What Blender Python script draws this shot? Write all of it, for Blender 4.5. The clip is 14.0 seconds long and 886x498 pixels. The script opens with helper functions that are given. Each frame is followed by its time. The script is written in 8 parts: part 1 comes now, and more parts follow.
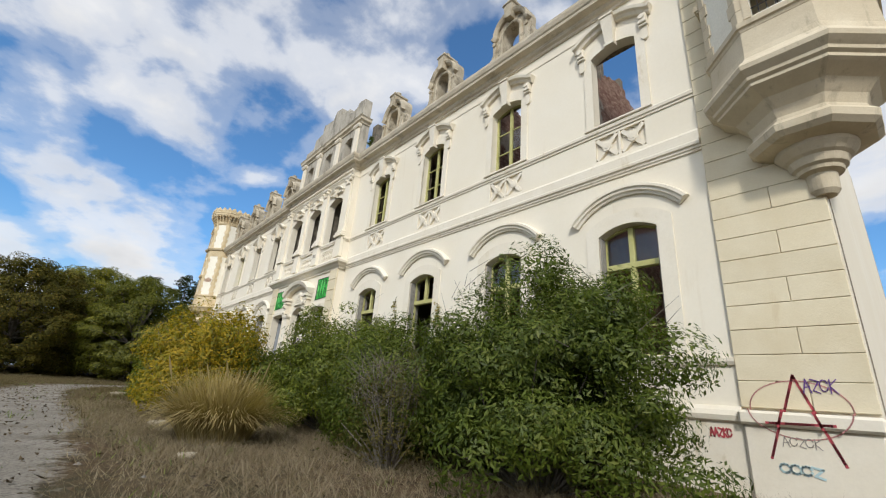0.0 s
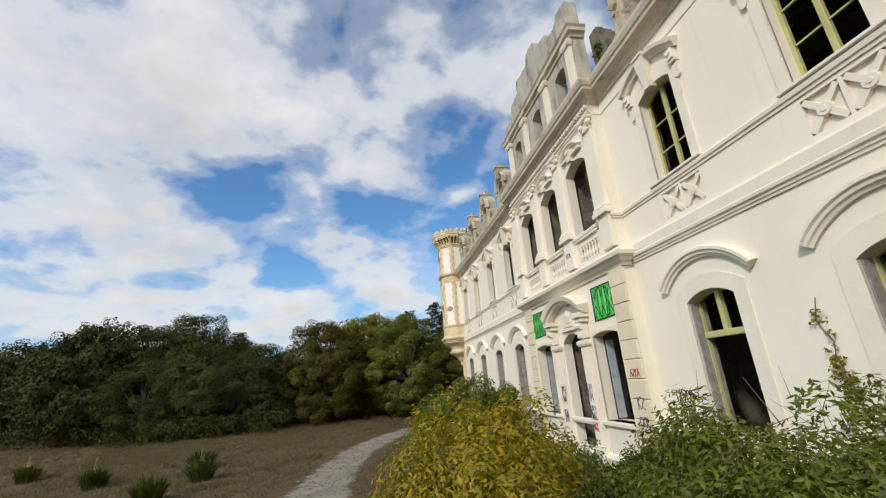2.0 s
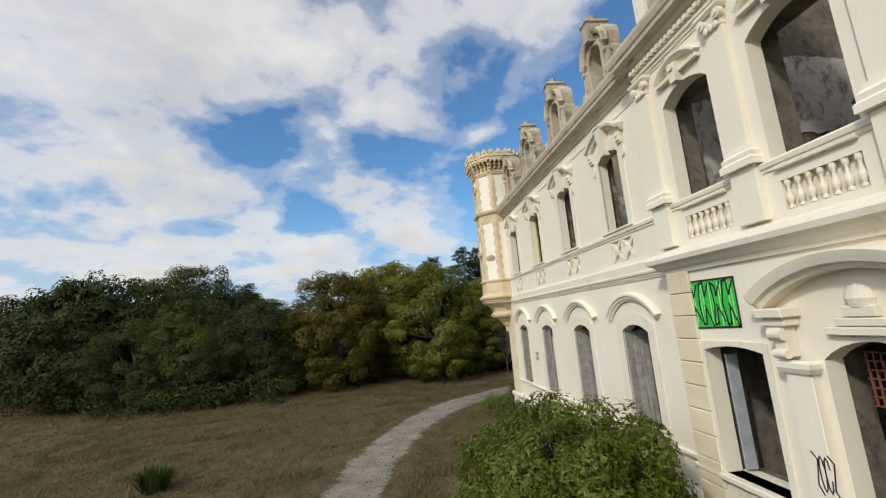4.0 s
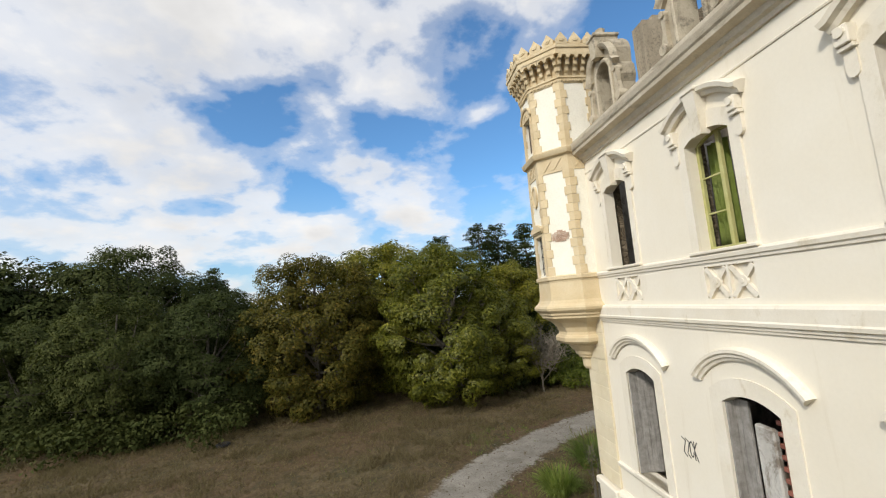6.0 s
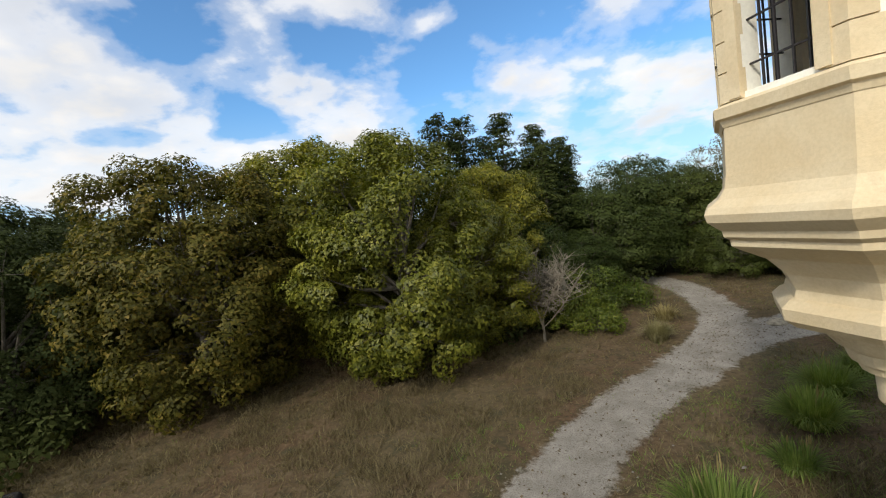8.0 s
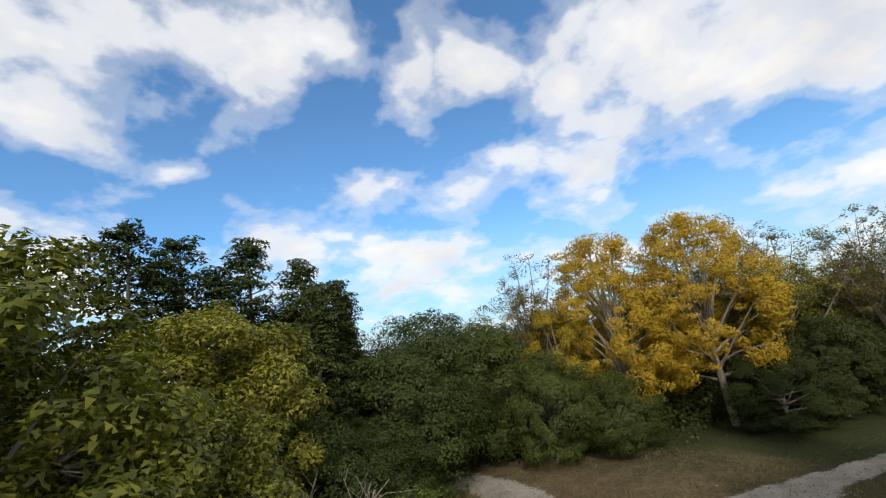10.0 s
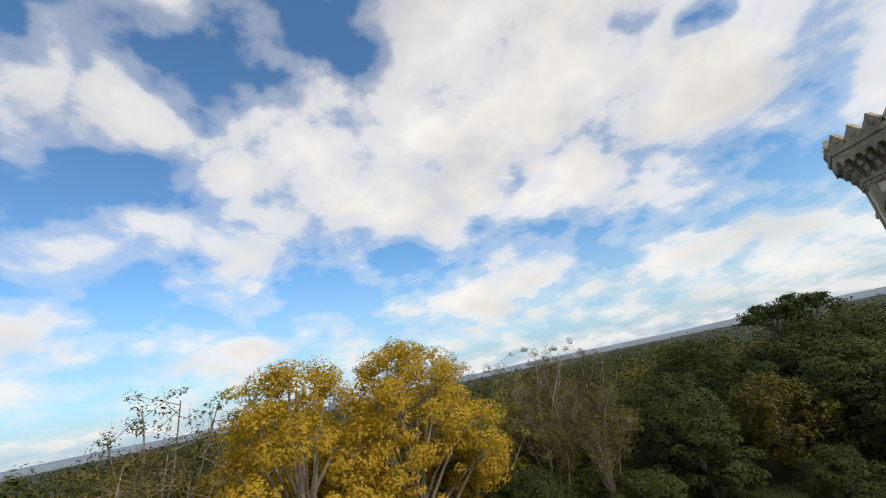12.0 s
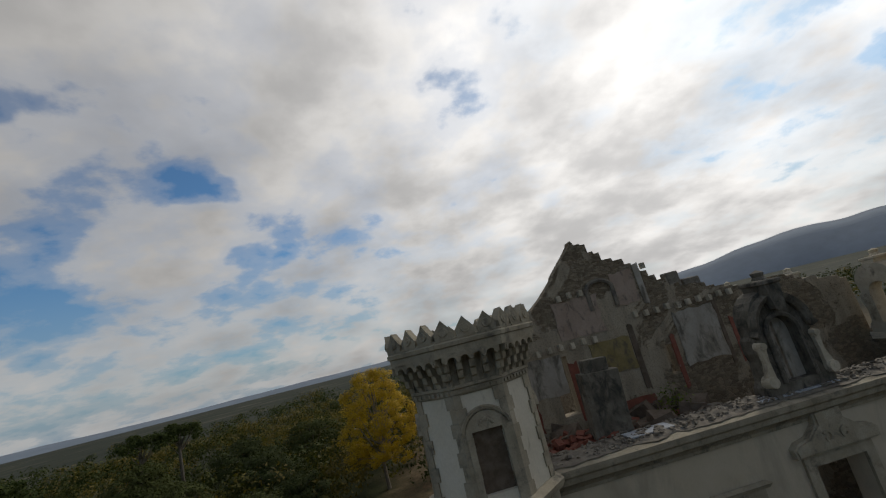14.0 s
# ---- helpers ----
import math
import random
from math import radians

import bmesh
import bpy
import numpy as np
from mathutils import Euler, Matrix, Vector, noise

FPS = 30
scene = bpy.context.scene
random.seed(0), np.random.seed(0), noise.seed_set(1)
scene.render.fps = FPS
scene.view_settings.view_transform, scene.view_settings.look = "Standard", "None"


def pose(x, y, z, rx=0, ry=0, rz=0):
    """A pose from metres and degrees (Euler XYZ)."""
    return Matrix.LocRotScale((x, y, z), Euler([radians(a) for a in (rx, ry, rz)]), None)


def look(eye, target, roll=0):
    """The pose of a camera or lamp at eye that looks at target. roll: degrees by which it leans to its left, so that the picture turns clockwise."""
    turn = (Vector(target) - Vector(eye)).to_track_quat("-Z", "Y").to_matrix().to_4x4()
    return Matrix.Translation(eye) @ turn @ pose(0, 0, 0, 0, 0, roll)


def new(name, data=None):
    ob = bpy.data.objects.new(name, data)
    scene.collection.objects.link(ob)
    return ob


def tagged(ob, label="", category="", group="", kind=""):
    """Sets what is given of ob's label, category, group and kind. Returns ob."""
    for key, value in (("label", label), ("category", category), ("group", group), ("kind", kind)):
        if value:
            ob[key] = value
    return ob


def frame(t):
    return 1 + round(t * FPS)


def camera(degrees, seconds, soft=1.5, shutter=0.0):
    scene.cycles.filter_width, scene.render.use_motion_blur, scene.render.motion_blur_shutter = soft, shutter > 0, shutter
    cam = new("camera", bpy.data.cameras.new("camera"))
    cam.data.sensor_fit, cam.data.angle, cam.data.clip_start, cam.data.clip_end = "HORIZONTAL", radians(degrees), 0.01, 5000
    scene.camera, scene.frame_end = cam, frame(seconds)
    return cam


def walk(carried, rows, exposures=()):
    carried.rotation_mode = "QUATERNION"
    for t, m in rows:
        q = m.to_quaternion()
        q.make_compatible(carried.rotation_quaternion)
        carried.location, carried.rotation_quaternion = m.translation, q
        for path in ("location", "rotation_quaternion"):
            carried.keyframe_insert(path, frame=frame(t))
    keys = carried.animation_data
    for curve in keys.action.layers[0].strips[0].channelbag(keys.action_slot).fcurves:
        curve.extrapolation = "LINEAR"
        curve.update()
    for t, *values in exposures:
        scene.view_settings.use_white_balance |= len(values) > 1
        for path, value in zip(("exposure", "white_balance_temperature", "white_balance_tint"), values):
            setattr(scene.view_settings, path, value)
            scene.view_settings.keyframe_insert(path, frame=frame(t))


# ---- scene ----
cam = camera(93.5, 14.0, 1.15)
PATH = [
    (0.0, -8.667, -2.172, 1.094, 109.75, -4.39, -42.06),
    (0.5, -8.092, -0.915, 1.686, 109.21, -0.75, -31.18),
    (1.0, -7.525, 0.897, 2.430, 109.27, 3.00, -21.54),
    (1.5, -7.240, 2.714, 2.962, 109.41, 4.12, -13.25),
    (2.0, -7.051, 4.730, 3.655, 107.58, 4.17, -8.83),
    (2.5, -6.795, 6.718, 4.134, 106.73, 1.07, -6.72),
    (3.0, -6.763, 8.848, 4.675, 104.14, 2.68, -6.75),
    (3.2, -6.785, 9.612, 4.895, 102.92, 3.67, -6.77),
    (5.3, -6.559, 20.517, 6.663, 98.87, 4.98, -5.88),
    (5.5, -6.595, 21.587, 6.843, 98.82, 4.86, -6.25),
    (6.0, -6.337, 24.656, 7.327, 97.23, 4.37, -5.91),
    (6.5, -6.092, 27.526, 7.654, 93.41, 4.72, -5.70),
    (7.0, -5.922, 30.459, 7.802, 88.21, 5.32, -6.09),
    (7.5, -5.639, 33.058, 7.649, 85.52, 5.50, -7.06),
    (8.0, -5.012, 35.741, 7.129, 86.14, 7.41, -12.12),
    (8.5, -4.466, 38.624, 7.048, 88.42, 10.80, -21.46),
    (9.0, -3.095, 41.287, 7.088, 93.84, 14.26, -32.18),
    (9.2, -2.552, 42.367, 7.171, 96.72, 15.53, -37.34),
    (11.3, 2.878, 50.056, 10.131, 110.60, -0.46, -54.20),
    (11.5, 4.099, 50.655, 10.611, 110.90, 0.92, -59.90),
    (12.0, 7.153, 52.153, 11.810, 107.60, 11.42, -92.00),
    (12.5, 9.666, 52.880, 12.733, 105.70, 17.56, -112.20),
    (13.0, 12.976, 52.945, 13.646, 103.68, 20.25, -142.43),
    (13.5, 15.348, 51.783, 14.407, 104.52, 15.93, -163.00),
    (14.0, 17.188, 49.200, 15.401, 103.19, 13.59, -184.29),
]
EXPOSURES = [(0.0, -0.30, 6260, 10), (1.0, -0.34, 6280, 10), (2.0, -0.40, 6340, 10), (3.0, -0.50, 6420, 10), (5.5, -0.26, 6480, 10), (8.0, -0.10, 6500, 10), (9.2, -0.10, 6500, 10), (11.3, -0.20, 6600, 10), (12.5, -0.28, 6800, 10), (13.0, -0.42, 6750, 10), (13.5, -0.88, 6650, 10), (14.0, -1.32, 6600, 10)]
walk(cam, [(r[0], pose(*r[1:])) for r in PATH], EXPOSURES)

# ---- world, sun, exposure ----
SUN_AZ, SUN_EL = (-0.73, -0.68), 36.0
sun_dir = Vector((SUN_AZ[0], SUN_AZ[1], math.tan(radians(SUN_EL)) * math.hypot(*SUN_AZ))).normalized()


class Nodes:
    """A short way to write node trees."""

    def __init__(self, tree):
        self.tree = tree

    def add(self, kind, **sockets):
        node = self.tree.nodes.new(kind)
        for key, value in sockets.items():
            at = int(key[1:]) if key[0] == "i" and key[1:].isdigit() else key.replace("_", " ")
            if isinstance(value, bpy.types.NodeSocket):
                self.tree.links.new(value, node.inputs[at])
            else:
                node.inputs[at].default_value = value
        return node

    def math(self, op, a, b=0.0, clamp=False):
        node = self.add("ShaderNodeMath", i0=a, i1=b)
        node.operation, node.use_clamp = op, clamp
        return node.outputs[0]

    def ramp(self, fac, stops, mode="LINEAR"):
        node = self.add("ShaderNodeValToRGB", Fac=fac)
        ramp = node.color_ramp
        ramp.interpolation = mode
        while len(ramp.elements) < len(stops):
            ramp.elements.new(0.5)
        for el, (pos, col) in zip(ramp.elements, stops):
            el.position = pos
            el.color = (*col, 1) if len(col) == 3 else col
        return node.outputs[0]

    def mix(self, fac, a, b, blend="MIX"):
        node = self.add("ShaderNodeMix", i0=fac)
        node.data_type, node.blend_type = "RGBA", blend
        for at, value in ((6, a), (7, b)):
            if isinstance(value, bpy.types.NodeSocket):
                self.tree.links.new(value, node.inputs[at])
            else:
                node.inputs[at].default_value = (*value, 1) if len(value) == 3 else value
        return node.outputs[2]

    def noise(self, vec, scale, detail=4.0, rough=0.55, distort=0.0):
        return self.add("ShaderNodeTexNoise", Vector=vec, Scale=scale, Detail=detail, Roughness=rough, Distortion=distort).outputs[0]


def grey(v):
    return (v, v, v)


# cloud masses and gaps between them: (u, v, radius) on the flattened cloud layer
CLOUDS_FRONT = [(-0.66, 0.89, 0.36), (-0.29, 0.86, 0.27), (-0.72, 1.26, 0.32), (0.02, 1.02, 0.17), (0.16, 0.81, 0.16), (-0.35, 1.92, 0.34), (0.06, 1.71, 0.26), (-0.99, 1.67, 0.32), (-0.55, 1.66, 0.17), (-0.09, 1.41, 0.17), (0.28, 1.16, 0.09),
                (0.76, 1.04, 0.16), (1.06, 0.84, 0.18), (1.26, 0.54, 0.22), (0.73, 1.38, 0.22), (1.18, 1.34, 0.26), (1.85, 0.47, 0.18), (0.37, 0.82, 0.10)]
CLOUDS_BACK = [(1.02, 0.28, 0.28), (1.16, -0.10, 0.36), (0.87, -0.36, 0.33), (1.19, -0.55, 0.22), (0.66, 0.63, 0.11), (0.73, 0.47, 0.09), (0.43, 0.65, 0.10), (1.16, 0.65, 0.19), (1.88, -0.35, 0.29), (1.92, 0.84, 0.28), (1.31, 1.35, 0.30),
               (0.45, -0.50, 0.30), (0.08, -0.89, 0.42), (-0.55, -1.53, 0.76), (-0.68, -1.06, 0.36), (0.87, -0.85, 0.26), (0.61, -1.26, 0.26), (1.66, -1.20, 0.22), (-1.27, -1.77, 0.49)]
GAPS_FRONT = [(-0.37, 1.18, 0.14), (0.21, 0.98, 0.12), (0.31, 1.33, 0.16), (-0.28, 1.60, 0.15), (0.0, 1.19, 0.12), (-0.95, 1.47, 0.12), (-0.68, 1.54, 0.13), (0.52, 1.11, 0.16), (0.10, 1.29, 0.13), (1.37, 0.93, 0.14), (0.84, 0.72, 0.10), (0.73, 0.88, 0.12), (0.60, 0.95, 0.10)]
GAPS_BACK = [(0.48, 0.48, 0.12), (0.73, 0.29, 0.10), (0.64, 0.07, 0.10), (0.83, 0.65, 0.11), (1.50, -0.03, 0.15), (1.64, -0.86, 0.22), (1.81, 0.41, 0.28), (0.65, -0.54, 0.06), (0.73, -0.69, 0.06), (0.45, -1.09, 0.10), (0.44, -1.51, 0.10), (-0.22, -0.87, 0.07), (1.14, -1.25, 0.28), (0.03, -1.52, 0.12)]


def make_sky():
    world = bpy.data.worlds.new("sky")
    scene.world = world
    world.use_nodes = True
    tree = world.node_tree
    tree.nodes.clear()
    n = Nodes(tree)
    sky = n.add("ShaderNodeTexSky")
    sky.sky_type, sky.sun_disc, sky.sun_elevation = "NISHITA", False, radians(SUN_EL)
    sky.sun_rotation = math.atan2(sun_dir.x, sun_dir.y)
    sky.air_density, sky.dust_density, sky.ozone_density = 1.0, 0.6, 2.5
    way = n.add("ShaderNodeTexCoord").outputs["Generated"]
    sep = n.add("ShaderNodeSeparateXYZ", i0=way)
    up = n.math("MAXIMUM", sep.outputs[2], 0.0)
    lift = n.math("ADD", up, 0.34)
    flat = n.add("ShaderNodeCombineXYZ", X=n.math("DIVIDE", sep.outputs[0], lift), Y=n.math("DIVIDE", sep.outputs[1], lift), Z=0.0).outputs[0]
    warp = n.add("ShaderNodeTexNoise", Vector=flat, Scale=3.4, Detail=3.0, Roughness=0.55).outputs["Color"]
    shake = n.add("ShaderNodeVectorMath", i0=warp, i1=(0.5, 0.5, 0.5))
    shake.operation = "SUBTRACT"
    shift = n.add("ShaderNodeVectorMath", i0=shake.outputs[0], i1=(0.34, 0.34, 0.0))
    shift.operation = "MULTIPLY"
    moved = n.add("ShaderNodeVectorMath", i0=flat, i1=shift.outputs[0])
    moved.operation = "ADD"
    place = moved.outputs[0]

    def bump(u, v, r, height):
        gap = n.add("ShaderNodeVectorMath", i0=place, i1=(u, v, 0.0))
        gap.operation = "DISTANCE"
        fall = n.add("ShaderNodeMapRange", Value=gap.outputs["Value"], From_Min=r * 0.25, From_Max=r * 1.35, To_Min=height, To_Max=0.0)
        fall.interpolation_type = "SMOOTHSTEP"
        return fall.outputs[0]

    masses, holes = None, None
    for u, v, r in CLOUDS_FRONT + CLOUDS_BACK:
        b = bump(u, v, r, 0.135 if r > 0.2 else 0.10)
        masses = b if masses is None else n.math("MAXIMUM", masses, b)
    for u, v, r in GAPS_FRONT + GAPS_BACK:
        b = bump(u, v, r, 0.095)
        holes = b if holes is None else n.math("MAXIMUM", holes, b)
    big = n.noise(flat, 1.5, 3.0, 0.5, 0.2)
    small = n.noise(flat, 4.4, 8.0, 0.55, 0.1)
    dot = n.add("ShaderNodeVectorMath", i0=way, i1=tuple(sun_dir))
    dot.operation = "DOT_PRODUCT"
    toward = dot.outputs["Value"]
    near_sun = n.math("MULTIPLY", n.math("ADD", toward, 0.45), 0.085)
    cover = n.math("ADD", n.math("ADD", n.math("MULTIPLY", big, 0.24), n.math("MULTIPLY", small, 0.64)), near_sun)
    cover = n.math("ADD", cover, n.math("SUBTRACT", n.math("ADD", masses, -0.005), holes))
    low = n.math("MULTIPLY", n.math("SUBTRACT", 0.30, up, True), 0.15)
    cover = n.math("ADD", cover, low)
    mask = n.ramp(cover, [(0.395, grey(0)), (0.47, grey(0.26)), (0.56, grey(0.76)), (0.67, grey(1))], "EASE")
    # cloud bodies: white where the sun strikes them, grey bellies on the sun's side
    thick = n.noise(flat, 2.6, 5.0, 0.5)
    weight = n.math("ADD", n.math("MULTIPLY", cover, 0.50), n.math("MULTIPLY", thick, 0.50))
    veil = n.ramp(toward, [(0.0, grey(0.38)), (0.8, grey(0.80))])
    belly = n.math("MULTIPLY", n.ramp(weight, [(0.45, grey(0)), (0.68, grey(1))], "EASE"), veil)
    body = n.mix(belly, (1.0, 0.985, 0.965), (0.46, 0.46, 0.465))
    glow = n.math("POWER", n.math("MAXIMUM", toward, 0.0), 3.4)
    lit = n.math("ADD", 1.14, n.math("MULTIPLY", glow, 2.1))
    body = n.mix(1.0, body, n.add("ShaderNodeCombineXYZ", X=lit, Y=lit, Z=lit).outputs[0], "MULTIPLY")
    blue = n.mix(1.0, sky.outputs[0], (0.124, 0.182, 0.212), "MULTIPLY")
    haze = n.ramp(up, [(0.0, grey(0.85)), (0.10, grey(0.50)), (0.30, grey(0.0))], "EASE")
    blue = n.mix(haze, blue, (0.50, 0.66, 0.84))
    mixed = n.mix(mask, blue, body)
    back = n.add("ShaderNodeBackground", Color=mixed, Strength=1.0)
    tree.links.new(back.outputs[0], n.add("ShaderNodeOutputWorld").inputs[0])


make_sky()
sun = new("sun", bpy.data.lights.new("sun", "SUN"))
sun.data.energy, sun.data.angle, sun.data.color = 2.9, radians(5), (1.0, 0.94, 0.84)
sun.matrix_world = look((0, 0, 60), tuple(Vector((0, 0, 60)) - sun_dir))


# ---- materials ----
def surface(name, c1, c2, scale=1.0, rough=0.85, bump=0.2, fine=18.0, stain=None, stain_cut=(0.55, 0.75), stain_scale=(0.6, 0.6, 0.25), per_piece=0.0, spec=0.3, speckle=0.22):
    """A weathered mineral or wooden surface: two tones, grain, optional stains with their own colour."""
    m = bpy.data.materials.new(name)
    m.use_nodes = True
    t = m.node_tree
    t.nodes.clear()
    n = Nodes(t)
    where = n.add("ShaderNodeNewGeometry").outputs["Position"]
    broad = n.noise(where, scale, 5.0, 0.6, 0.2)
    grain = n.noise(where, fine, 5.0, 0.65)
    col = n.mix(n.ramp(broad, [(0.35, grey(0)), (0.65, grey(1))]), c1, c2)
    col = n.mix(n.math("MULTIPLY", n.ramp(grain, [(0.35, grey(1)), (0.6, grey(0))]), speckle), col, tuple(v * 0.62 for v in c1))
    if stain:
        run = n.add("ShaderNodeMapping", Vector=where, Scale=stain_scale).outputs[0]
        spots = n.noise(run, 2.2, 8.0, 0.68, 0.4)
        col = n.mix(n.ramp(spots, [(stain_cut[0], grey(0)), (stain_cut[1], grey(1))]), col, stain)
    if per_piece:
        rnd = n.add("ShaderNodeObjectInfo").outputs["Random"]
        gain = n.math("ADD", 1.0 - per_piece / 2, n.math("MULTIPLY", rnd, per_piece))
        col = n.mix(1.0, col, n.add("ShaderNodeCombineXYZ", X=gain, Y=gain, Z=gain).outputs[0], "MULTIPLY")
    rel = n.add("ShaderNodeBump", Height=n.math("ADD", grain, n.math("MULTIPLY", broad, 1.5)), Strength=bump, Distance=0.02)
    out = n.add("ShaderNodeBsdfPrincipled", Base_Color=col, Roughness=rough, Normal=rel.outputs[0])
    out.inputs["Specular IOR Level"].default_value = spec
    t.links.new(out.outputs[0], n.add("ShaderNodeOutputMaterial").inputs[0])
    return m


PLASTER = surface("plaster_cream", (0.765, 0.70, 0.565), (0.80, 0.745, 0.625), 0.35, 0.9, 0.05, 14, (0.63, 0.545, 0.40), (0.60, 0.92), (0.9, 0.9, 0.10), speckle=0.05)
TRIM = surface("plaster_trim", (0.73, 0.665, 0.535), (0.775, 0.72, 0.605), 1.2, 0.9, 0.1, 20, (0.50, 0.41, 0.25), (0.58, 0.82), (1.1, 1.1, 0.6), speckle=0.10)
CORNICE = surface("cornice_stone", (0.56, 0.485, 0.36), (0.67, 0.60, 0.47), 1.6, 0.92, 0.25, 22, (0.22, 0.195, 0.15), (0.54, 0.76), (0.5, 0.5, 2.2))
ASHLAR = surface("ashlar_stone", (0.66, 0.57, 0.39), (0.72, 0.64, 0.465), 1.1, 0.9, 0.2, 30, (0.56, 0.45, 0.27), (0.60, 0.80), (0.8, 0.8, 0.3), 0.08, speckle=0.08)
OCHRE = surface("ochre_stone", (0.60, 0.475, 0.285), (0.66, 0.55, 0.36), 1.6, 0.9, 0.3, 30, (0.50, 0.40, 0.26), (0.60, 0.78), (1, 1, 0.6), 0.14)
NEARSTONE = surface("grey_cream_stone", (0.54, 0.46, 0.325), (0.62, 0.545, 0.405), 1.4, 0.92, 0.25, 26, (0.28, 0.235, 0.165), (0.56, 0.76), (1.2, 1.2, 0.35), 0.10, speckle=0.1)
PANEL = surface("panel_plaster", (0.80, 0.76, 0.64), (0.85, 0.82, 0.71), 0.9, 0.9, 0.1, 22, (0.60, 0.56, 0.45), (0.66, 0.86), (1.2, 1.2, 0.5))
OLDSTONE = surface("weathered_stone", (0.40, 0.345, 0.25), (0.54, 0.475, 0.36), 2.0, 0.95, 0.6, 24, (0.13, 0.115, 0.088), (0.53, 0.70), (1.4, 1.4, 1.0), 0.2)
# stone, panel and render darkened so their colour holds the far end's shade
GREYSTONE = surface("grey_stone", (0.27, 0.232, 0.162), (0.385, 0.335, 0.245), 2.0, 0.95, 0.6, 24, (0.14, 0.122, 0.092), (0.52, 0.68), (1.4, 1.4, 1.0), 0.22)
GREYPANEL = surface("dirty_shaded_panel_plaster", (0.56, 0.505, 0.39), (0.63, 0.58, 0.47), 0.9, 0.9, 0.15, 22, (0.27, 0.235, 0.175), (0.58, 0.74), (1.6, 1.6, 0.5))
GREYPLASTER = surface("grimy_shaded_plaster", (0.45, 0.38, 0.27), (0.53, 0.46, 0.345), 0.4, 0.92, 0.08, 18, (0.29, 0.25, 0.185), (0.48, 0.78), (0.5, 0.5, 0.16), speckle=0.08)
DARKSTONE = surface("dark_stone", (0.11, 0.098, 0.075), (0.19, 0.168, 0.13), 2.4, 0.95, 0.6, 24, (0.05, 0.046, 0.038), (0.46, 0.62), (1.6, 1.6, 1.0), 0.2)
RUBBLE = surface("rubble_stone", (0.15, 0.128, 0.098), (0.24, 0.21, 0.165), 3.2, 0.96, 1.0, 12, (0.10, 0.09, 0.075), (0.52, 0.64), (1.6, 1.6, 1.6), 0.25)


def masonry(name, stone1, stone2, plaster, amount, scale=5.6):
    """Rough rubble courses with mortar, partly under old plaster that has come away in sheets."""
    m = bpy.data.materials.new(name)
    m.use_nodes = True
    t = m.node_tree
    t.nodes.clear()
    n = Nodes(t)
    where = n.add("ShaderNodeNewGeometry").outputs["Position"]
    flat = n.add("ShaderNodeMapping", Vector=where, Scale=(1.0, 1.0, 2.0)).outputs[0]
    cell = n.add("ShaderNodeTexVoronoi", Vector=flat, Scale=scale, Randomness=1.0)
    gap = n.add("ShaderNodeTexVoronoi", Vector=flat, Scale=scale, Randomness=1.0)
    gap.feature = "DISTANCE_TO_EDGE"
    tone = n.add("ShaderNodeSeparateXYZ", i0=cell.outputs["Color"]).outputs[0]
    grain = n.noise(where, 17.0, 6.0, 0.7)
    col = n.mix(tone, stone1, stone2)
    col = n.mix(n.ramp(gap.outputs["Distance"], [(0.015, grey(0.38)), (0.06, grey(0))]), col, tuple(v * 0.7 for v in stone1))
    sheet = n.noise(where, 0.42, 9.0, 0.62, 0.5)
    cut = n.ramp(sheet, [(amount, grey(0)), (amount + 0.018, grey(1))])
    coat = n.mix(n.ramp(n.noise(n.add("ShaderNodeMapping", Vector=where, Scale=(2.6, 2.6, 0.5)).outputs[0], 1.2, 8.0, 0.65), [(0.40, grey(0)), (0.66, grey(1))]), plaster, tuple(v * 0.68 for v in plaster))
    col = n.mix(cut, col, coat)
    col = n.mix(n.ramp(grain, [(0.34, grey(0.5)), (0.5, grey(0))]), col, tuple(v * 0.4 for v in stone1))
    height = n.math("ADD", n.math("MULTIPLY", n.ramp(gap.outputs["Distance"], [(0.0, grey(0)), (0.10, grey(1))]), n.math("SUBTRACT", 1.0, cut)), n.math("ADD", n.math("MULTIPLY", cut, 1.4), n.math("MULTIPLY", grain, 0.6)))
    rel = n.add("ShaderNodeBump", Height=height, Strength=0.9, Distance=0.03)
    out = n.add("ShaderNodeBsdfPrincipled", Base_Color=col, Roughness=0.95, Normal=rel.outputs[0])
    out.inputs["Specular IOR Level"].default_value = 0.2
    t.links.new(out.outputs[0], n.add("ShaderNodeOutputMaterial").inputs[0])
    return m


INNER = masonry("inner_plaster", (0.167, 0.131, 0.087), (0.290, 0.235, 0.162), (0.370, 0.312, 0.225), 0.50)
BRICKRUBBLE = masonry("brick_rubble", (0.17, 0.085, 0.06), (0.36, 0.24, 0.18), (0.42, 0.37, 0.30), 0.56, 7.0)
ROOMPLASTER = surface("flaking_room_plaster", (0.42, 0.40, 0.36), (0.56, 0.54, 0.49), 1.1, 0.95, 0.4, 14, (0.20, 0.17, 0.135), (0.50, 0.62), (1.3, 1.3, 0.8))
PALEPLASTER = surface("old_grey_plaster", (0.300, 0.270, 0.222), (0.396, 0.360, 0.300), 1.2, 0.95, 0.4, 16, (0.13, 0.115, 0.09), (0.50, 0.66), (1.2, 1.2, 0.5))
PINKPLASTER = surface("pinkish_plaster", (0.300, 0.222, 0.168), (0.384, 0.300, 0.234), 1.4, 0.95, 0.4, 16, (0.14, 0.115, 0.09), (0.52, 0.66), (1.4, 1.4, 0.8))
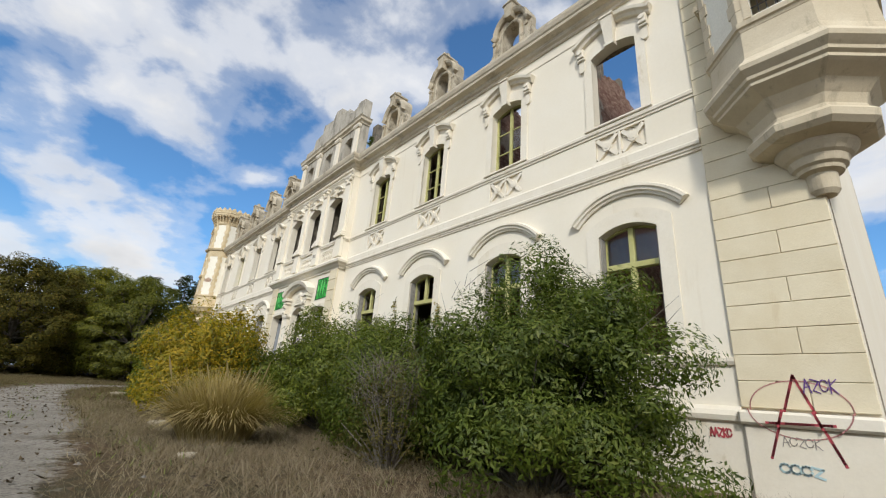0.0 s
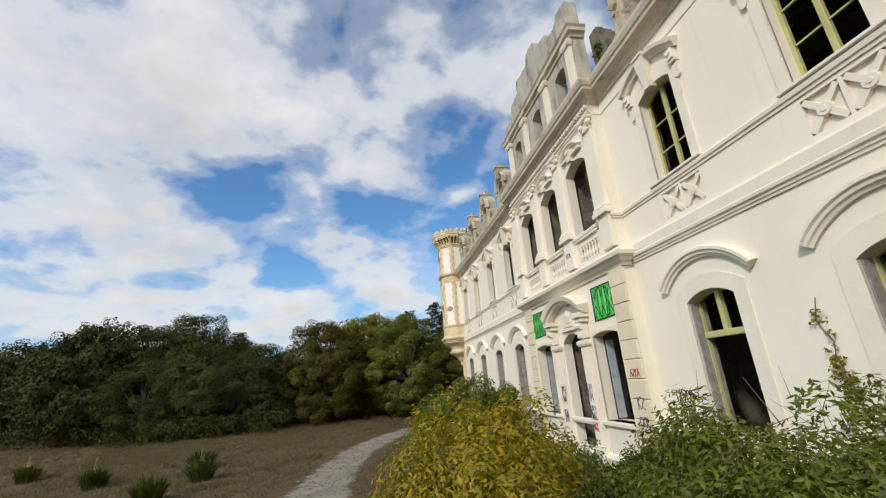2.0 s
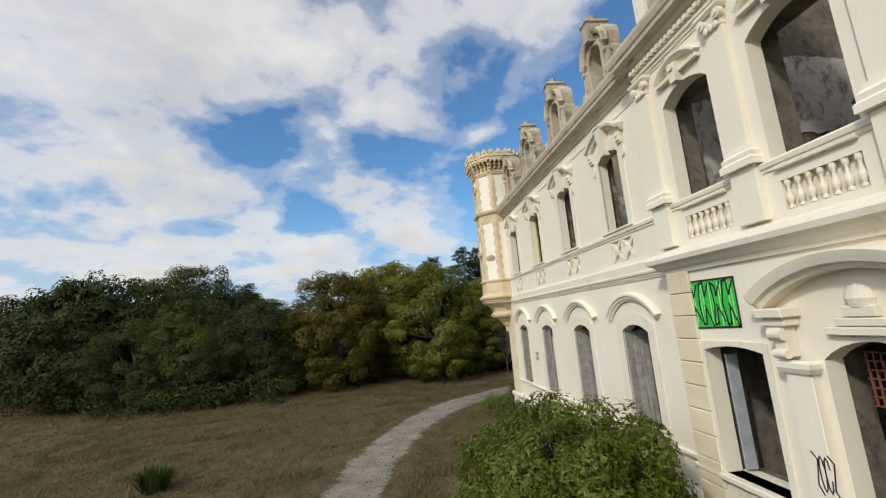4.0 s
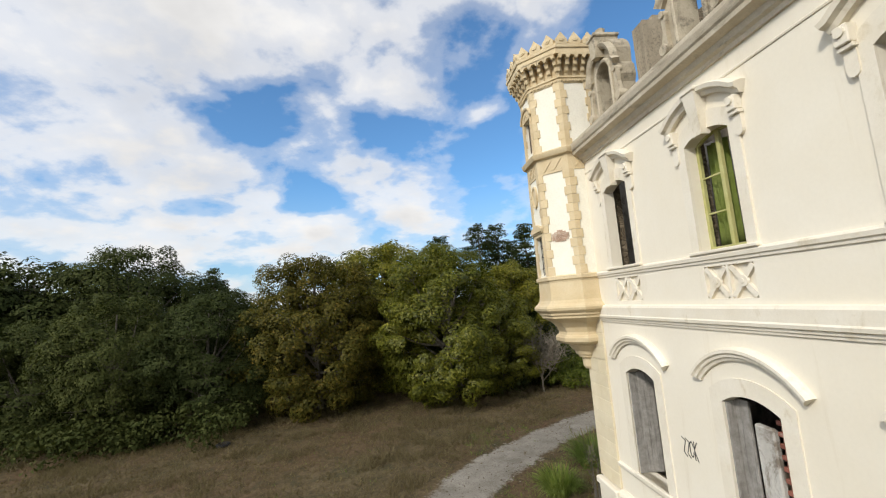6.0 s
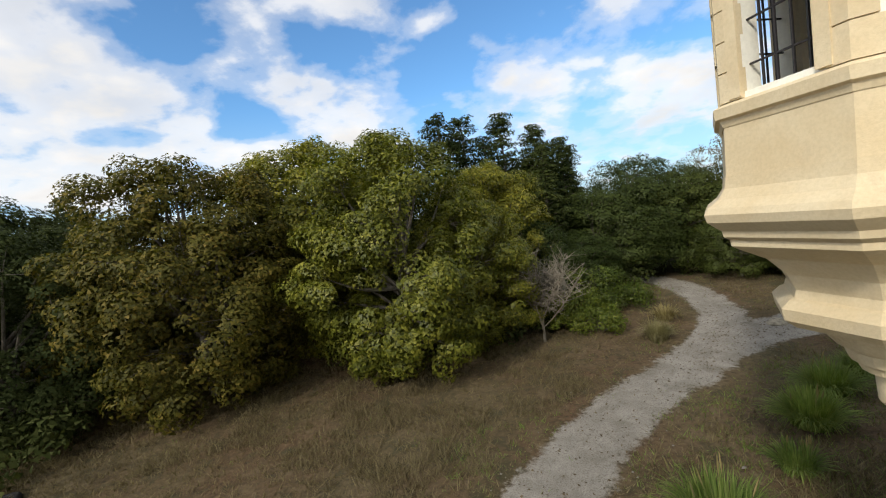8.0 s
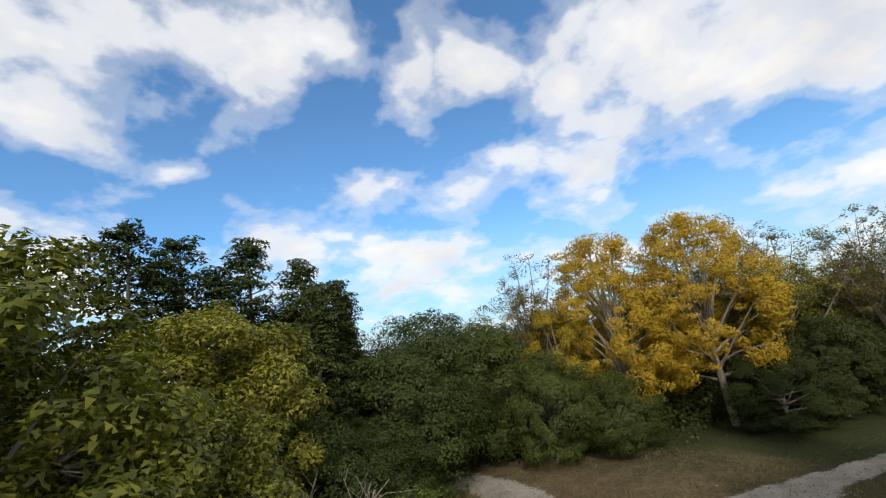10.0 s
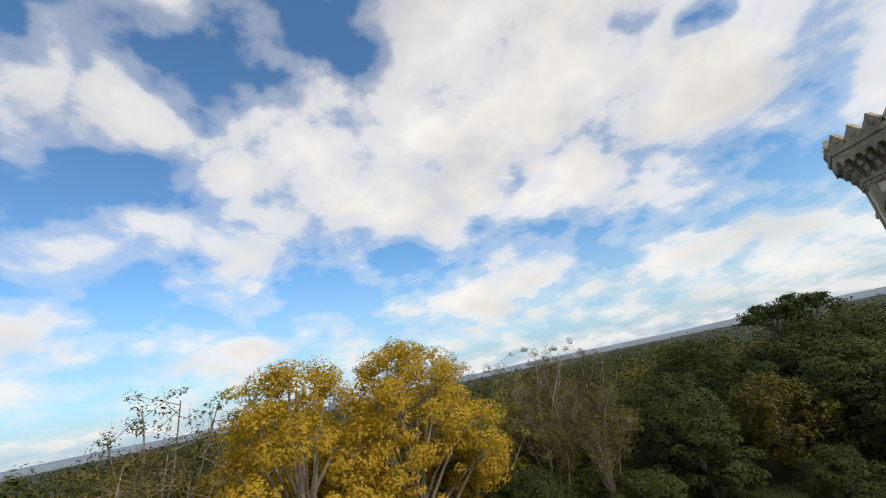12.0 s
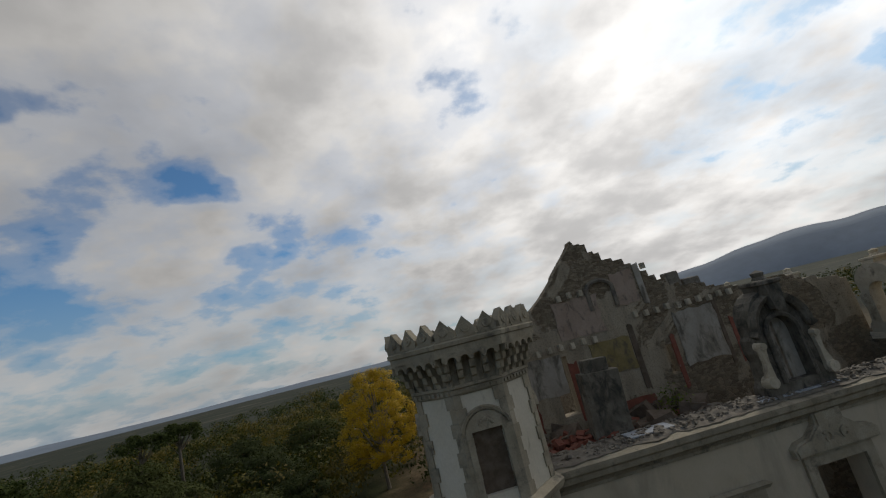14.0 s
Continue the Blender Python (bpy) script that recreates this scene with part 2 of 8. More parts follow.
OCHREPLASTER = surface("ochre_plaster", (0.22, 0.17, 0.07), (0.29, 0.23, 0.11), 1.4, 0.95, 0.4, 16, (0.12, 0.10, 0.07), (0.50, 0.64), (1.4, 1.4, 0.8))
BRICK = surface("red_brick", (0.22, 0.075, 0.05), (0.29, 0.115, 0.08), 4.0, 0.92, 0.5, 20, (0.42, 0.36, 0.30), (0.60, 0.70), (1.5, 1.5, 1.5), 0.35)
PALEBRICK = surface("weathered_brick", (0.42, 0.27, 0.19), (0.54, 0.40, 0.30), 5.0, 0.92, 0.5, 20, (0.60, 0.54, 0.44), (0.54, 0.66), (4, 4, 4), 0.35)
CONCRETE = surface("old_concrete", (0.40, 0.365, 0.30), (0.52, 0.48, 0.40), 1.4, 0.95, 0.5, 18, (0.14, 0.13, 0.105), (0.50, 0.70), (1.6, 1.6, 0.35))
FRAME = surface("faded_yellow_paint", (0.43, 0.41, 0.15), (0.51, 0.49, 0.22), 3.0, 0.6, 0.15, 40, (0.33, 0.30, 0.18), (0.58, 0.72), (3, 3, 1.0))
GREYWOOD = surface("bare_grey_wood", (0.24, 0.225, 0.20), (0.36, 0.34, 0.31), 6.0, 0.85, 0.5, 40, (0.13, 0.12, 0.105), (0.52, 0.70), (6, 6, 0.5), 0.2)
METAL = surface("dull_zinc", (0.30, 0.32, 0.34), (0.40, 0.42, 0.44), 3.0, 0.5, 0.1, 30, (0.2, 0.19, 0.17), (0.6, 0.75), (3, 3, 3), 0.1, 0.5)
DARKWOOD = surface("rotten_timber", (0.10, 0.075, 0.05), (0.17, 0.13, 0.095), 5.0, 0.9, 0.5, 30, per_piece=0.3)
RUST = surface("rust_red_paint", (0.17, 0.055, 0.035), (0.24, 0.085, 0.055), 2.0, 0.85, 0.3, 20, (0.15, 0.07, 0.05), (0.5, 0.7), (2, 2, 2))
CLOTH = surface("green_curtain", (0.24, 0.30, 0.06), (0.33, 0.38, 0.11), 2.0, 0.95, 0.2, 30)


def paint(name, colour, rough=0.6):
    return surface(name, colour, tuple(min(1, v * 1.15) for v in colour), 5.0, rough, 0.05, 40)


SPRAY_BLACK, SPRAY_RED, SPRAY_GREEN = paint("spray_black", (0.025, 0.022, 0.022)), paint("spray_red", (0.42, 0.07, 0.085)), paint("spray_green", (0.03, 0.48, 0.06))
SPRAY_GREY = paint("spray_grey", (0.30, 0.27, 0.24))
SPRAY_ROSE = paint("spray_rose", (0.50, 0.24, 0.22))
SPRAY_VIOLET, SPRAY_BLUE, SPRAY_PALE = paint("spray_violet", (0.13, 0.06, 0.22)), paint("spray_blue", (0.42, 0.56, 0.58)), paint("spray_pale_green", (0.25, 0.72, 0.22))


def leaf_material(name, tones, gloss=0.45, glow=0.35, shine=0.22):
    """Leaves: a tone for each leaf, light let through."""
    m = bpy.data.materials.new(name)
    m.use_nodes = True
    t = m.node_tree
    t.nodes.clear()
    n = Nodes(t)
    geo = n.add("ShaderNodeNewGeometry")
    rnd = geo.outputs["Random Per Island"]
    patch = n.noise(geo.outputs["Position"], 0.55, 3.0)
    pick = n.math("ADD", n.math("MULTIPLY", rnd, 0.72), n.math("MULTIPLY", n.ramp(patch, [(0.3, grey(0)), (0.7, grey(1))]), 0.28))
    col = n.ramp(pick, [(i / max(1, len(tones) - 1), c) for i, c in enumerate(tones)])
    each = n.add("ShaderNodeObjectInfo").outputs["Random"]
    col = n.mix(1.0, col, n.add("ShaderNodeCombineXYZ", X=n.math("ADD", 0.76, n.math("MULTIPLY", each, 0.56)), Y=n.math("ADD", 0.84, n.math("MULTIPLY", each, 0.42)), Z=n.math("ADD", 0.85, n.math("MULTIPLY", each, 0.3))).outputs[0], "MULTIPLY")
    face = n.add("ShaderNodeBsdfPrincipled", Base_Color=col, Roughness=gloss)
    face.inputs["Specular IOR Level"].default_value = shine
    thru = n.add("ShaderNodeBsdfTranslucent", Color=n.mix(1.0, col, (1.5, 1.6, 0.7), "MULTIPLY"))
    both = n.add("ShaderNodeMixShader", i0=glow)
    t.links.new(face.outputs[0], both.inputs[1])
    t.links.new(thru.outputs[0], both.inputs[2])
    t.links.new(both.outputs[0], n.add("ShaderNodeOutputMaterial").inputs[0])
    return m


OAK_LEAF = leaf_material("oak_leaves", [(0.036, 0.041, 0.004), (0.105, 0.108, 0.011), (0.180, 0.168, 0.018), (0.34, 0.285, 0.042)], 0.48, 0.28, 0.25)
OLIVE_LEAF = leaf_material("turning_oak_leaves", [(0.020, 0.022, 0.004), (0.050, 0.049, 0.008), (0.088, 0.078, 0.014), (0.17, 0.122, 0.026)], 0.55, 0.26, 0.12)
HOLM_LEAF = leaf_material("holm_oak_leaves", [(0.018, 0.026, 0.006), (0.038, 0.047, 0.012), (0.070, 0.078, 0.026)], 0.75, 0.12, 0.10)
LAUREL_LEAF = leaf_material("laurel_leaves", [(0.024, 0.034, 0.007), (0.044, 0.058, 0.012), (0.078, 0.092, 0.022)], 0.6, 0.18, 0.15)
PINE_LEAF = leaf_material("conifer_needles", [(0.016, 0.025, 0.009), (0.034, 0.046, 0.013), (0.063, 0.074, 0.020)], 0.75, 0.12, 0.08)
GOLD_LEAF = leaf_material("autumn_leaves", [(0.17, 0.125, 0.012), (0.36, 0.235, 0.021), (0.47, 0.295, 0.025), (0.25, 0.215, 0.03)], 0.6, 0.4)
BROWN_LEAF = leaf_material("browning_leaves", [(0.046, 0.042, 0.012), (0.095, 0.078, 0.020), (0.145, 0.105, 0.028)], 0.65, 0.3)
SHRUB_LEAF = leaf_material("shrub_leaves", [(0.031, 0.044, 0.006), (0.068, 0.092, 0.011), (0.115, 0.140, 0.019), (0.19, 0.19, 0.042)], 0.5, 0.32, 0.22)
YELLOW_LEAF = leaf_material("yellowing_leaves", [(0.060, 0.075, 0.008), (0.15, 0.14, 0.011), (0.31, 0.215, 0.012), (0.095, 0.115, 0.015)], 0.55, 0.35)
DRY_GRASS = leaf_material("dry_grass_blades", [(0.078, 0.056, 0.028), (0.130, 0.094, 0.047), (0.20, 0.155, 0.084), (0.092, 0.076, 0.033)], 0.85, 0.2)
PALE_GRASS = leaf_material("pale_dry_grass_blades", [(0.13, 0.092, 0.056), (0.23, 0.165, 0.105), (0.34, 0.26, 0.175), (0.15, 0.13, 0.06)], 0.85, 0.2)
STRAW = leaf_material("pampas_straw", [(0.14, 0.11, 0.045), (0.25, 0.20, 0.09), (0.36, 0.30, 0.155)], 0.7, 0.25)
GREEN_GRASS = leaf_material("green_grass_blades", [(0.064, 0.099, 0.019), (0.125, 0.173, 0.035), (0.224, 0.248, 0.072)], 0.65, 0.3)
LITTER = leaf_material("fallen_leaves", [(0.045, 0.032, 0.020), (0.085, 0.058, 0.034), (0.14, 0.098, 0.055)], 0.8, 0.1)
BARK = surface("tree_bark", (0.10, 0.085, 0.065), (0.17, 0.15, 0.12), 4.0, 0.95, 0.8, 14, (0.05, 0.045, 0.035), (0.5, 0.7), (4, 4, 0.8))
PALEBARK = surface("pale_bark", (0.17, 0.145, 0.105), (0.26, 0.225, 0.17), 4.0, 0.95, 0.6, 14, (0.12, 0.10, 0.08), (0.5, 0.7), (4, 4, 0.8))
STONE_BIT = surface("loose_stone", (0.15, 0.135, 0.112), (0.25, 0.23, 0.195), 6.0, 0.95, 0.5, 20)
# the hills' own colour carries the pale blue haze of distance
HAZEHILL = surface("hazy_far_hills", (0.150, 0.180, 0.215), (0.185, 0.220, 0.262), 0.004, 1.0, 0.0, 0.02)


def meadow_colour(n, where):
    """Dry brown meadow with straw, rust-red and mossy patches; lawn behind the house, darkened for shade; woods and
    fields far out.
    """
    tuft = n.noise(where, 5.5, 8.0, 0.72, 0.3)
    drift = n.noise(where, 0.16, 5.0, 0.6, 0.4)
    moss = n.noise(n.add("ShaderNodeMapping", Vector=where, Location=(13.0, 7.0, 0.0)).outputs[0], 0.22, 6.0, 0.65)
    col = n.mix(n.ramp(drift, [(0.38, grey(0)), (0.62, grey(1))]), (0.120, 0.090, 0.047), (0.108, 0.066, 0.035))
    col = n.mix(n.ramp(moss, [(0.48, grey(0)), (0.66, grey(0.6))]), col, (0.066, 0.062, 0.025))
    col = n.mix(n.ramp(tuft, [(0.34, grey(0.85)), (0.52, grey(0))]), col, (0.040, 0.031, 0.019))
    col = n.mix(n.ramp(tuft, [(0.55, grey(0)), (0.74, grey(0.75))]), col, (0.20, 0.158, 0.095))
    hollow = n.noise(where, 1.15, 6.0, 0.66, 0.6)
    col = n.mix(n.ramp(hollow, [(0.36, grey(0.7)), (0.50, grey(0))]), col, (0.050, 0.047, 0.023))
    col = n.mix(n.ramp(hollow, [(0.54, grey(0)), (0.70, grey(0.5))]), col, (0.175, 0.135, 0.078))
    sep = n.add("ShaderNodeSeparateXYZ", i0=where)
    side = n.math("ADD", sep.outputs[0], n.math("MULTIPLY", n.math("SUBTRACT", drift, 0.5), 14.0))
    lawn = n.ramp(n.math("MULTIPLY", side, 0.01), [(0.20, grey(0)), (0.26, grey(0.85))])
    # lawn greens taken darker to stand for the shadow lying on it
    grass = n.mix(n.ramp(tuft, [(0.35, grey(0)), (0.65, grey(1))]), (0.011, 0.018, 0.004), (0.030, 0.041, 0.010))
    col = n.mix(lawn, col, grass)
    length = n.add("ShaderNodeVectorMath", i0=where)
    length.operation = "LENGTH"
    out = n.ramp(n.math("MULTIPLY", length.outputs["Value"], 0.001), [(0.075, grey(0)), (0.13, grey(1))])
    patch = n.noise(where, 0.012, 6.0, 0.6)
    far = n.ramp(patch, [(0.40, (0.020, 0.024, 0.013)), (0.58, (0.036, 0.038, 0.020)), (0.70, (0.10, 0.088, 0.06))])
    return n.mix(out, col, far), tuft


def earth_material(name, worn):
    """The meadow; where worn, a gravel track that breaks up into grass towards its margins."""
    m = bpy.data.materials.new(name)
    m.use_nodes = True
    t = m.node_tree
    t.nodes.clear()
    n = Nodes(t)
    where = n.add("ShaderNodeNewGeometry").outputs["Position"]
    col, tuft = meadow_colour(n, where)
    height = tuft
    if worn:
        grit = n.noise(where, 26.0, 6.0, 0.7)
        broad = n.noise(where, 0.8, 5.0, 0.65, 0.3)
        gravel = n.mix(n.ramp(broad, [(0.35, grey(0)), (0.65, grey(1))]), (0.205, 0.182, 0.145), (0.315, 0.287, 0.238))
        gravel = n.mix(n.ramp(grit, [(0.36, grey(0.7)), (0.5, grey(0))]), gravel, (0.07, 0.060, 0.047))
        gravel = n.mix(n.ramp(grit, [(0.58, grey(0)), (0.70, grey(0.6))]), gravel, (0.34, 0.32, 0.285))
        wear = n.add("ShaderNodeAttribute")
        wear.attribute_name = "wear"
        edge = n.math("ADD", wear.outputs["Fac"], n.math("ADD", n.math("MULTIPLY", n.math("SUBTRACT", tuft, 0.5), 0.9), n.math("MULTIPLY", n.math("SUBTRACT", broad, 0.5), 0.9)))
        col = n.mix(n.ramp(edge, [(0.30, grey(0)), (0.50, grey(1))]), col, gravel)
        height = n.math("ADD", n.math("MULTIPLY", grit, 0.5), n.math("MULTIPLY", tuft, 0.5))
    rel = n.add("ShaderNodeBump", Height=height, Strength=0.9, Distance=0.06)
    out = n.add("ShaderNodeBsdfPrincipled", Base_Color=col, Roughness=0.95, Normal=rel.outputs[0])
    out.inputs["Specular IOR Level"].default_value = 0.15
    t.links.new(out.outputs[0], n.add("ShaderNodeOutputMaterial").inputs[0])
    return m


SOIL, GRAVEL = earth_material("meadow", False), earth_material("gravel_track", True)
TYRE = surface("tyre_rubber", (0.012, 0.012, 0.012), (0.025, 0.025, 0.024), 5, 0.8, 0.2, 30)


def glass_material():
    m = bpy.data.materials.new("window_glass")
    m.use_nodes = True
    p = m.node_tree.nodes["Principled BSDF"]
    p.inputs["Base Color"].default_value = (0.8, 0.85, 0.83, 1)
    p.inputs["Roughness"].default_value, p.inputs["Transmission Weight"].default_value = 0.06, 1.0
    return m


GLASS = glass_material()


# ---- building helpers ----
def mesh_of(bm, name, material=None, smooth=False):
    me = bpy.data.meshes.new(name)
    bmesh.ops.recalc_face_normals(bm, faces=bm.faces[:])
    bm.to_mesh(me)
    bm.free()
    if material:
        me.materials.append(material)
    if smooth:
        me.shade_smooth()
    return me


def part(name, bm, material, parent, label="", at=None, smooth=False):
    """One mesh object under a thing or a part. bm: a bmesh, or mesh data to share."""
    me = bm if isinstance(bm, bpy.types.Mesh) else mesh_of(bm, name, material, smooth)
    ob = new(name, me)
    ob.parent = parent
    if at is not None:
        ob.matrix_basis = at
    return tagged(ob, label)


def thing(name, label, category, m=None, group="", kind=""):
    ob = new(name)
    ob.empty_display_size = 0.2
    ob.matrix_basis = m or Matrix()
    return tagged(ob, label, category, group, kind)


def solid(name, bm, material, label, category, m=None, group="", kind="", smooth=False):
    ob = new(name, mesh_of(bm, name, material, smooth))
    ob.matrix_basis = m or Matrix()
    return tagged(ob, label, category, group, kind)


def box(bm, a, b, bevel=0.0):
    vs = [bm.verts.new((x, y, z)) for x in (a[0], b[0]) for y in (a[1], b[1]) for z in (a[2], b[2])]
    fs = [bm.faces.new([vs[i] for i in q]) for q in ((0, 1, 3, 2), (4, 6, 7, 5), (0, 4, 5, 1), (2, 3, 7, 6), (0, 2, 6, 4), (1, 5, 7, 3))]
    if bevel:
        bmesh.ops.bevel(bm, geom=list({e for f in fs for e in f.edges}), offset=bevel, segments=1, affect="EDGES")
    return bm


def boxes(*spans, bevel=0.0):
    bm = bmesh.new()
    for a, b in spans:
        box(bm, a, b, bevel)
    return bm


def sweep(bm, prof, path, closed=False):
    """A moulding: (out, z) along a path of (x, y); out is to the right of the way."""
    n = len(path)
    rows = []
    for i, (x, y) in enumerate(path):
        ways = []
        if closed or i > 0:
            px, py = path[i - 1]
            ways.append(Vector((x - px, y - py)).normalized())
        if closed or i < n - 1:
            qx, qy = path[(i + 1) % n]
            ways.append(Vector((qx - x, qy - y)).normalized())
        outs = [Vector((w.y, -w.x)) for w in ways]
        o = sum(outs, Vector((0, 0)))
        o = o / max(1e-6, o.dot(outs[0]))
        rows.append([bm.verts.new((x + o.x * d, y + o.y * d, z)) for d, z in prof])
    k = len(prof)
    for i in range(n if closed else n - 1):
        a, b = rows[i], rows[(i + 1) % n]
        for j in range(k - 1):
            bm.faces.new((a[j], b[j], b[j + 1], a[j + 1]))
    if not closed:
        bm.faces.new(rows[0][::-1])
        bm.faces.new(rows[-1])
    return bm


def ribbon(bm, prof, pts, y0=0.0):
    """A moulding in the wall's plane: (out, off) along points (x, z); off is to the left of the way."""
    rows = []
    for i, (x, z) in enumerate(pts):
        p, q = pts[max(0, i - 1)], pts[min(len(pts) - 1, i + 1)]
        w = Vector((q[0] - p[0], q[1] - p[1])).normalized()
        rows.append([bm.verts.new((x - w.y * o, y0 - out, z + w.x * o)) for out, o in prof])
    k = len(prof)
    for a, b in zip(rows, rows[1:]):
        for j in range(k):
            bm.faces.new((a[j], b[j], b[(j + 1) % k], a[(j + 1) % k]))
    bm.faces.new(rows[0][::-1])
    bm.faces.new(rows[-1])
    return bm


def lathe(bm, prof, centre=(0, 0, 0), seg=12, sx=1.0, sy=1.0):
    rows = []
    for r, z in prof:
        rows.append([bm.verts.new((centre[0] + sx * r * math.cos(2 * math.pi * i / seg), centre[1] + sy * r * math.sin(2 * math.pi * i / seg), centre[2] + z)) for i in range(seg)])
    for a, b in zip(rows, rows[1:]):
        for i in range(seg):
            bm.faces.new((a[i], a[(i + 1) % seg], b[(i + 1) % seg], b[i]))
    bm.faces.new(rows[0][::-1])
    bm.faces.new(rows[-1])
    return bm


def plate(bm, outer, holes, y0, y1):
    """A slab in the wall's plane: outline and holes of (x, z), from y0 to y1."""
    edges = []
    for loop in [outer, *holes]:
        vs = [bm.verts.new((x, y0, z)) for x, z in loop]
        edges += [bm.edges.new((vs[i], vs[(i + 1) % len(vs)])) for i in range(len(vs))]
    got = bmesh.ops.triangle_fill(bm, edges=edges, use_beauty=True, use_dissolve=False)
    faces = [g for g in got["geom"] if isinstance(g, bmesh.types.BMFace)]
    ext = bmesh.ops.extrude_face_region(bm, geom=faces)
    bmesh.ops.translate(bm, verts=[g for g in ext["geom"] if isinstance(g, bmesh.types.BMVert)], vec=(0, y1 - y0, 0))
    return bm


def arch(cx, half, z0, spring, rise, n=9):
    """The outline of an opening with a segmental head."""
    pts = [(cx - half, z0), (cx + half, z0)]
    if rise <= 0:
        return pts + [(cx + half, spring), (cx - half, spring)]
    r = (half * half + rise * rise) / (2 * rise)
    a = math.asin(min(1, half / r)) if rise <= half else math.pi - math.asin(half / r)
    for i in range(n + 1):
        t = a - 2 * a * i / n
        pts.append((cx + r * math.sin(t), spring + rise - r + r * math.cos(t)))
    return pts


def arc_points(cx, half, spring, rise, n=14):
    r = (half * half + rise * rise) / (2 * rise)
    a = math.asin(half / r)
    return [(cx + r * math.sin(-a + 2 * a * i / n), spring + rise - r + r * math.cos(-a + 2 * a * i / n)) for i in range(n + 1)]


def roughen(bm, amount, scale=1.0, only=None):
    for v in bm.verts:
        if only is None or only(v.co):
            v.co += noise.noise_vector(v.co * scale) * amount
    return bm


def rect(x0, x1, z0, z1):
    return [(x0, z0), (x1, z0), (x1, z1), (x0, z1)]


SIDE_FRONT = Matrix.Rotation(radians(-90), 4, "Z")
SIDE_END = Matrix.Rotation(radians(180), 4, "Z")


# ---- the house: walls ----
BAYS = (1.7, 5.3, 8.95, 12.5, 24.9, 28.45, 32.1, 35.7)
PAV_BAYS = (16.35, 18.7, 21.05)
Y_NEAR, Y_FAR, X_BACK = -1.65, 38.69, 16.0
PAV = (14.8, 22.6)
G_SILL, G_SPRING, U_SILL, U_SPRING = 2.2, 4.92, 7.95, 10.2


def bay_holes(y, sill=G_SILL):
    u = -y
    return [arch(u, 0.66, sill, G_SPRING, 0.2), arch(u, 0.6, U_SILL, U_SPRING, 0.17), rect(u - 0.62, u - 0.03, 6.97, 7.62), rect(u + 0.03, u + 0.62, 6.97, 7.62)]


def front_wall(name, y0, y1, bays):
    bm = bmesh.new()
    plate(bm, rect(-y1, -y0, -0.4, 11.95), [h for y in bays for h in bay_holes(y)], 0.0, 0.27)
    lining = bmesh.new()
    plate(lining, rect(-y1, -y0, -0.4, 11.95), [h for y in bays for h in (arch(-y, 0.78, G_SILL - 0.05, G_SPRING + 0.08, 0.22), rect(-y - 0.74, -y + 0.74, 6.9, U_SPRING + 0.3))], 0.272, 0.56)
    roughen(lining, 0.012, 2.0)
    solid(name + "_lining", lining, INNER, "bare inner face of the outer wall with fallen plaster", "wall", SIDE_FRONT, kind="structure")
    return solid(name, bm, PLASTER, "cream rendered outer wall of the ruined mansion, stained and cracked", "wall", SIDE_FRONT, kind="structure")


front_wall("wall_front_near", Y_NEAR, PAV[0], BAYS[:4])
front_wall("wall_front_far", PAV[1], Y_FAR, BAYS[4:])

bm = bmesh.new()
holes = []
for y in PAV_BAYS:
    holes += [arch(-y, 0.70, 7.72, 10.1, 0.27), rect(-y - 0.62, -y + 0.62, 6.98, 7.48)]
for y in (PAV_BAYS[0], PAV_BAYS[2]):
    holes.append(arch(-y, 0.72, 2.2, 4.62, 0.10))
holes.append(arch(-18.55, 0.72, 0.55, 4.6, 0.3))
plate(bm, rect(-PAV[1], -PAV[0], -0.4, 11.95), holes, 0.0, 0.32)
PAV_M = Matrix.Translation((-0.3, 0, 0)) @ SIDE_FRONT
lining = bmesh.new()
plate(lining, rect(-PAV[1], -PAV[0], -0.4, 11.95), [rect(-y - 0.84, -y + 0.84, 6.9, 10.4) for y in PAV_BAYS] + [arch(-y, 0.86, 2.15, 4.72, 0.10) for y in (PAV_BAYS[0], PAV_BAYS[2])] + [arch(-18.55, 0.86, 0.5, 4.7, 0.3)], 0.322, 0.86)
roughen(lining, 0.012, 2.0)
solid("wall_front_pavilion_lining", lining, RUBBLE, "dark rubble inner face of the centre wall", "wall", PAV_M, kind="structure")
solid("wall_front_pavilion", bm, PLASTER, "projecting cream rendered centre wall with three bays", "wall", PAV_M, kind="structure")

END_M = Matrix.Translation((0, Y_FAR, 0)) @ SIDE_END
bm = bmesh.new()
end_holes = []
for x, half in ((10.35, 0.38), (4.7, 0.38)):
    end_holes += [rect(-x - half, -x + half, 7.95, 10.2), rect(-x - half, -x + half, 2.2, 4.9)]
end_holes += [rect(-7.5 - 0.72, -7.5 + 0.72, 7.9, 10.5), rect(-8.2, -6.8, 2.2, 4.9)]
plate(bm, rect(-X_BACK + 0.55, -0.55, -0.4, 11.95), end_holes, 0.0, 0.55)
# render stained, and darkened in colour for the shade on this end
solid("wall_end_far", bm, GREYPLASTER, "stained render of the end wall, its shade put into the colour", "wall", END_M, kind="structure")

bm = bmesh.new()
box(bm, (0.55, Y_NEAR, -0.4), (X_BACK - 0.55, Y_NEAR + 0.55, 11.95))
solid("wall_end_near", bm, PLASTER, "cream rendered end wall", "wall", kind="structure")
bm = bmesh.new()
plate(bm, rect(Y_NEAR, Y_FAR, -0.4, 11.95), [rect(y - 0.6, y + 0.6, z, z + 2.4) for y in (4, 9, 14, 19, 24, 29, 34) for z in (2.2, 7.95)], 0.0, 0.55)
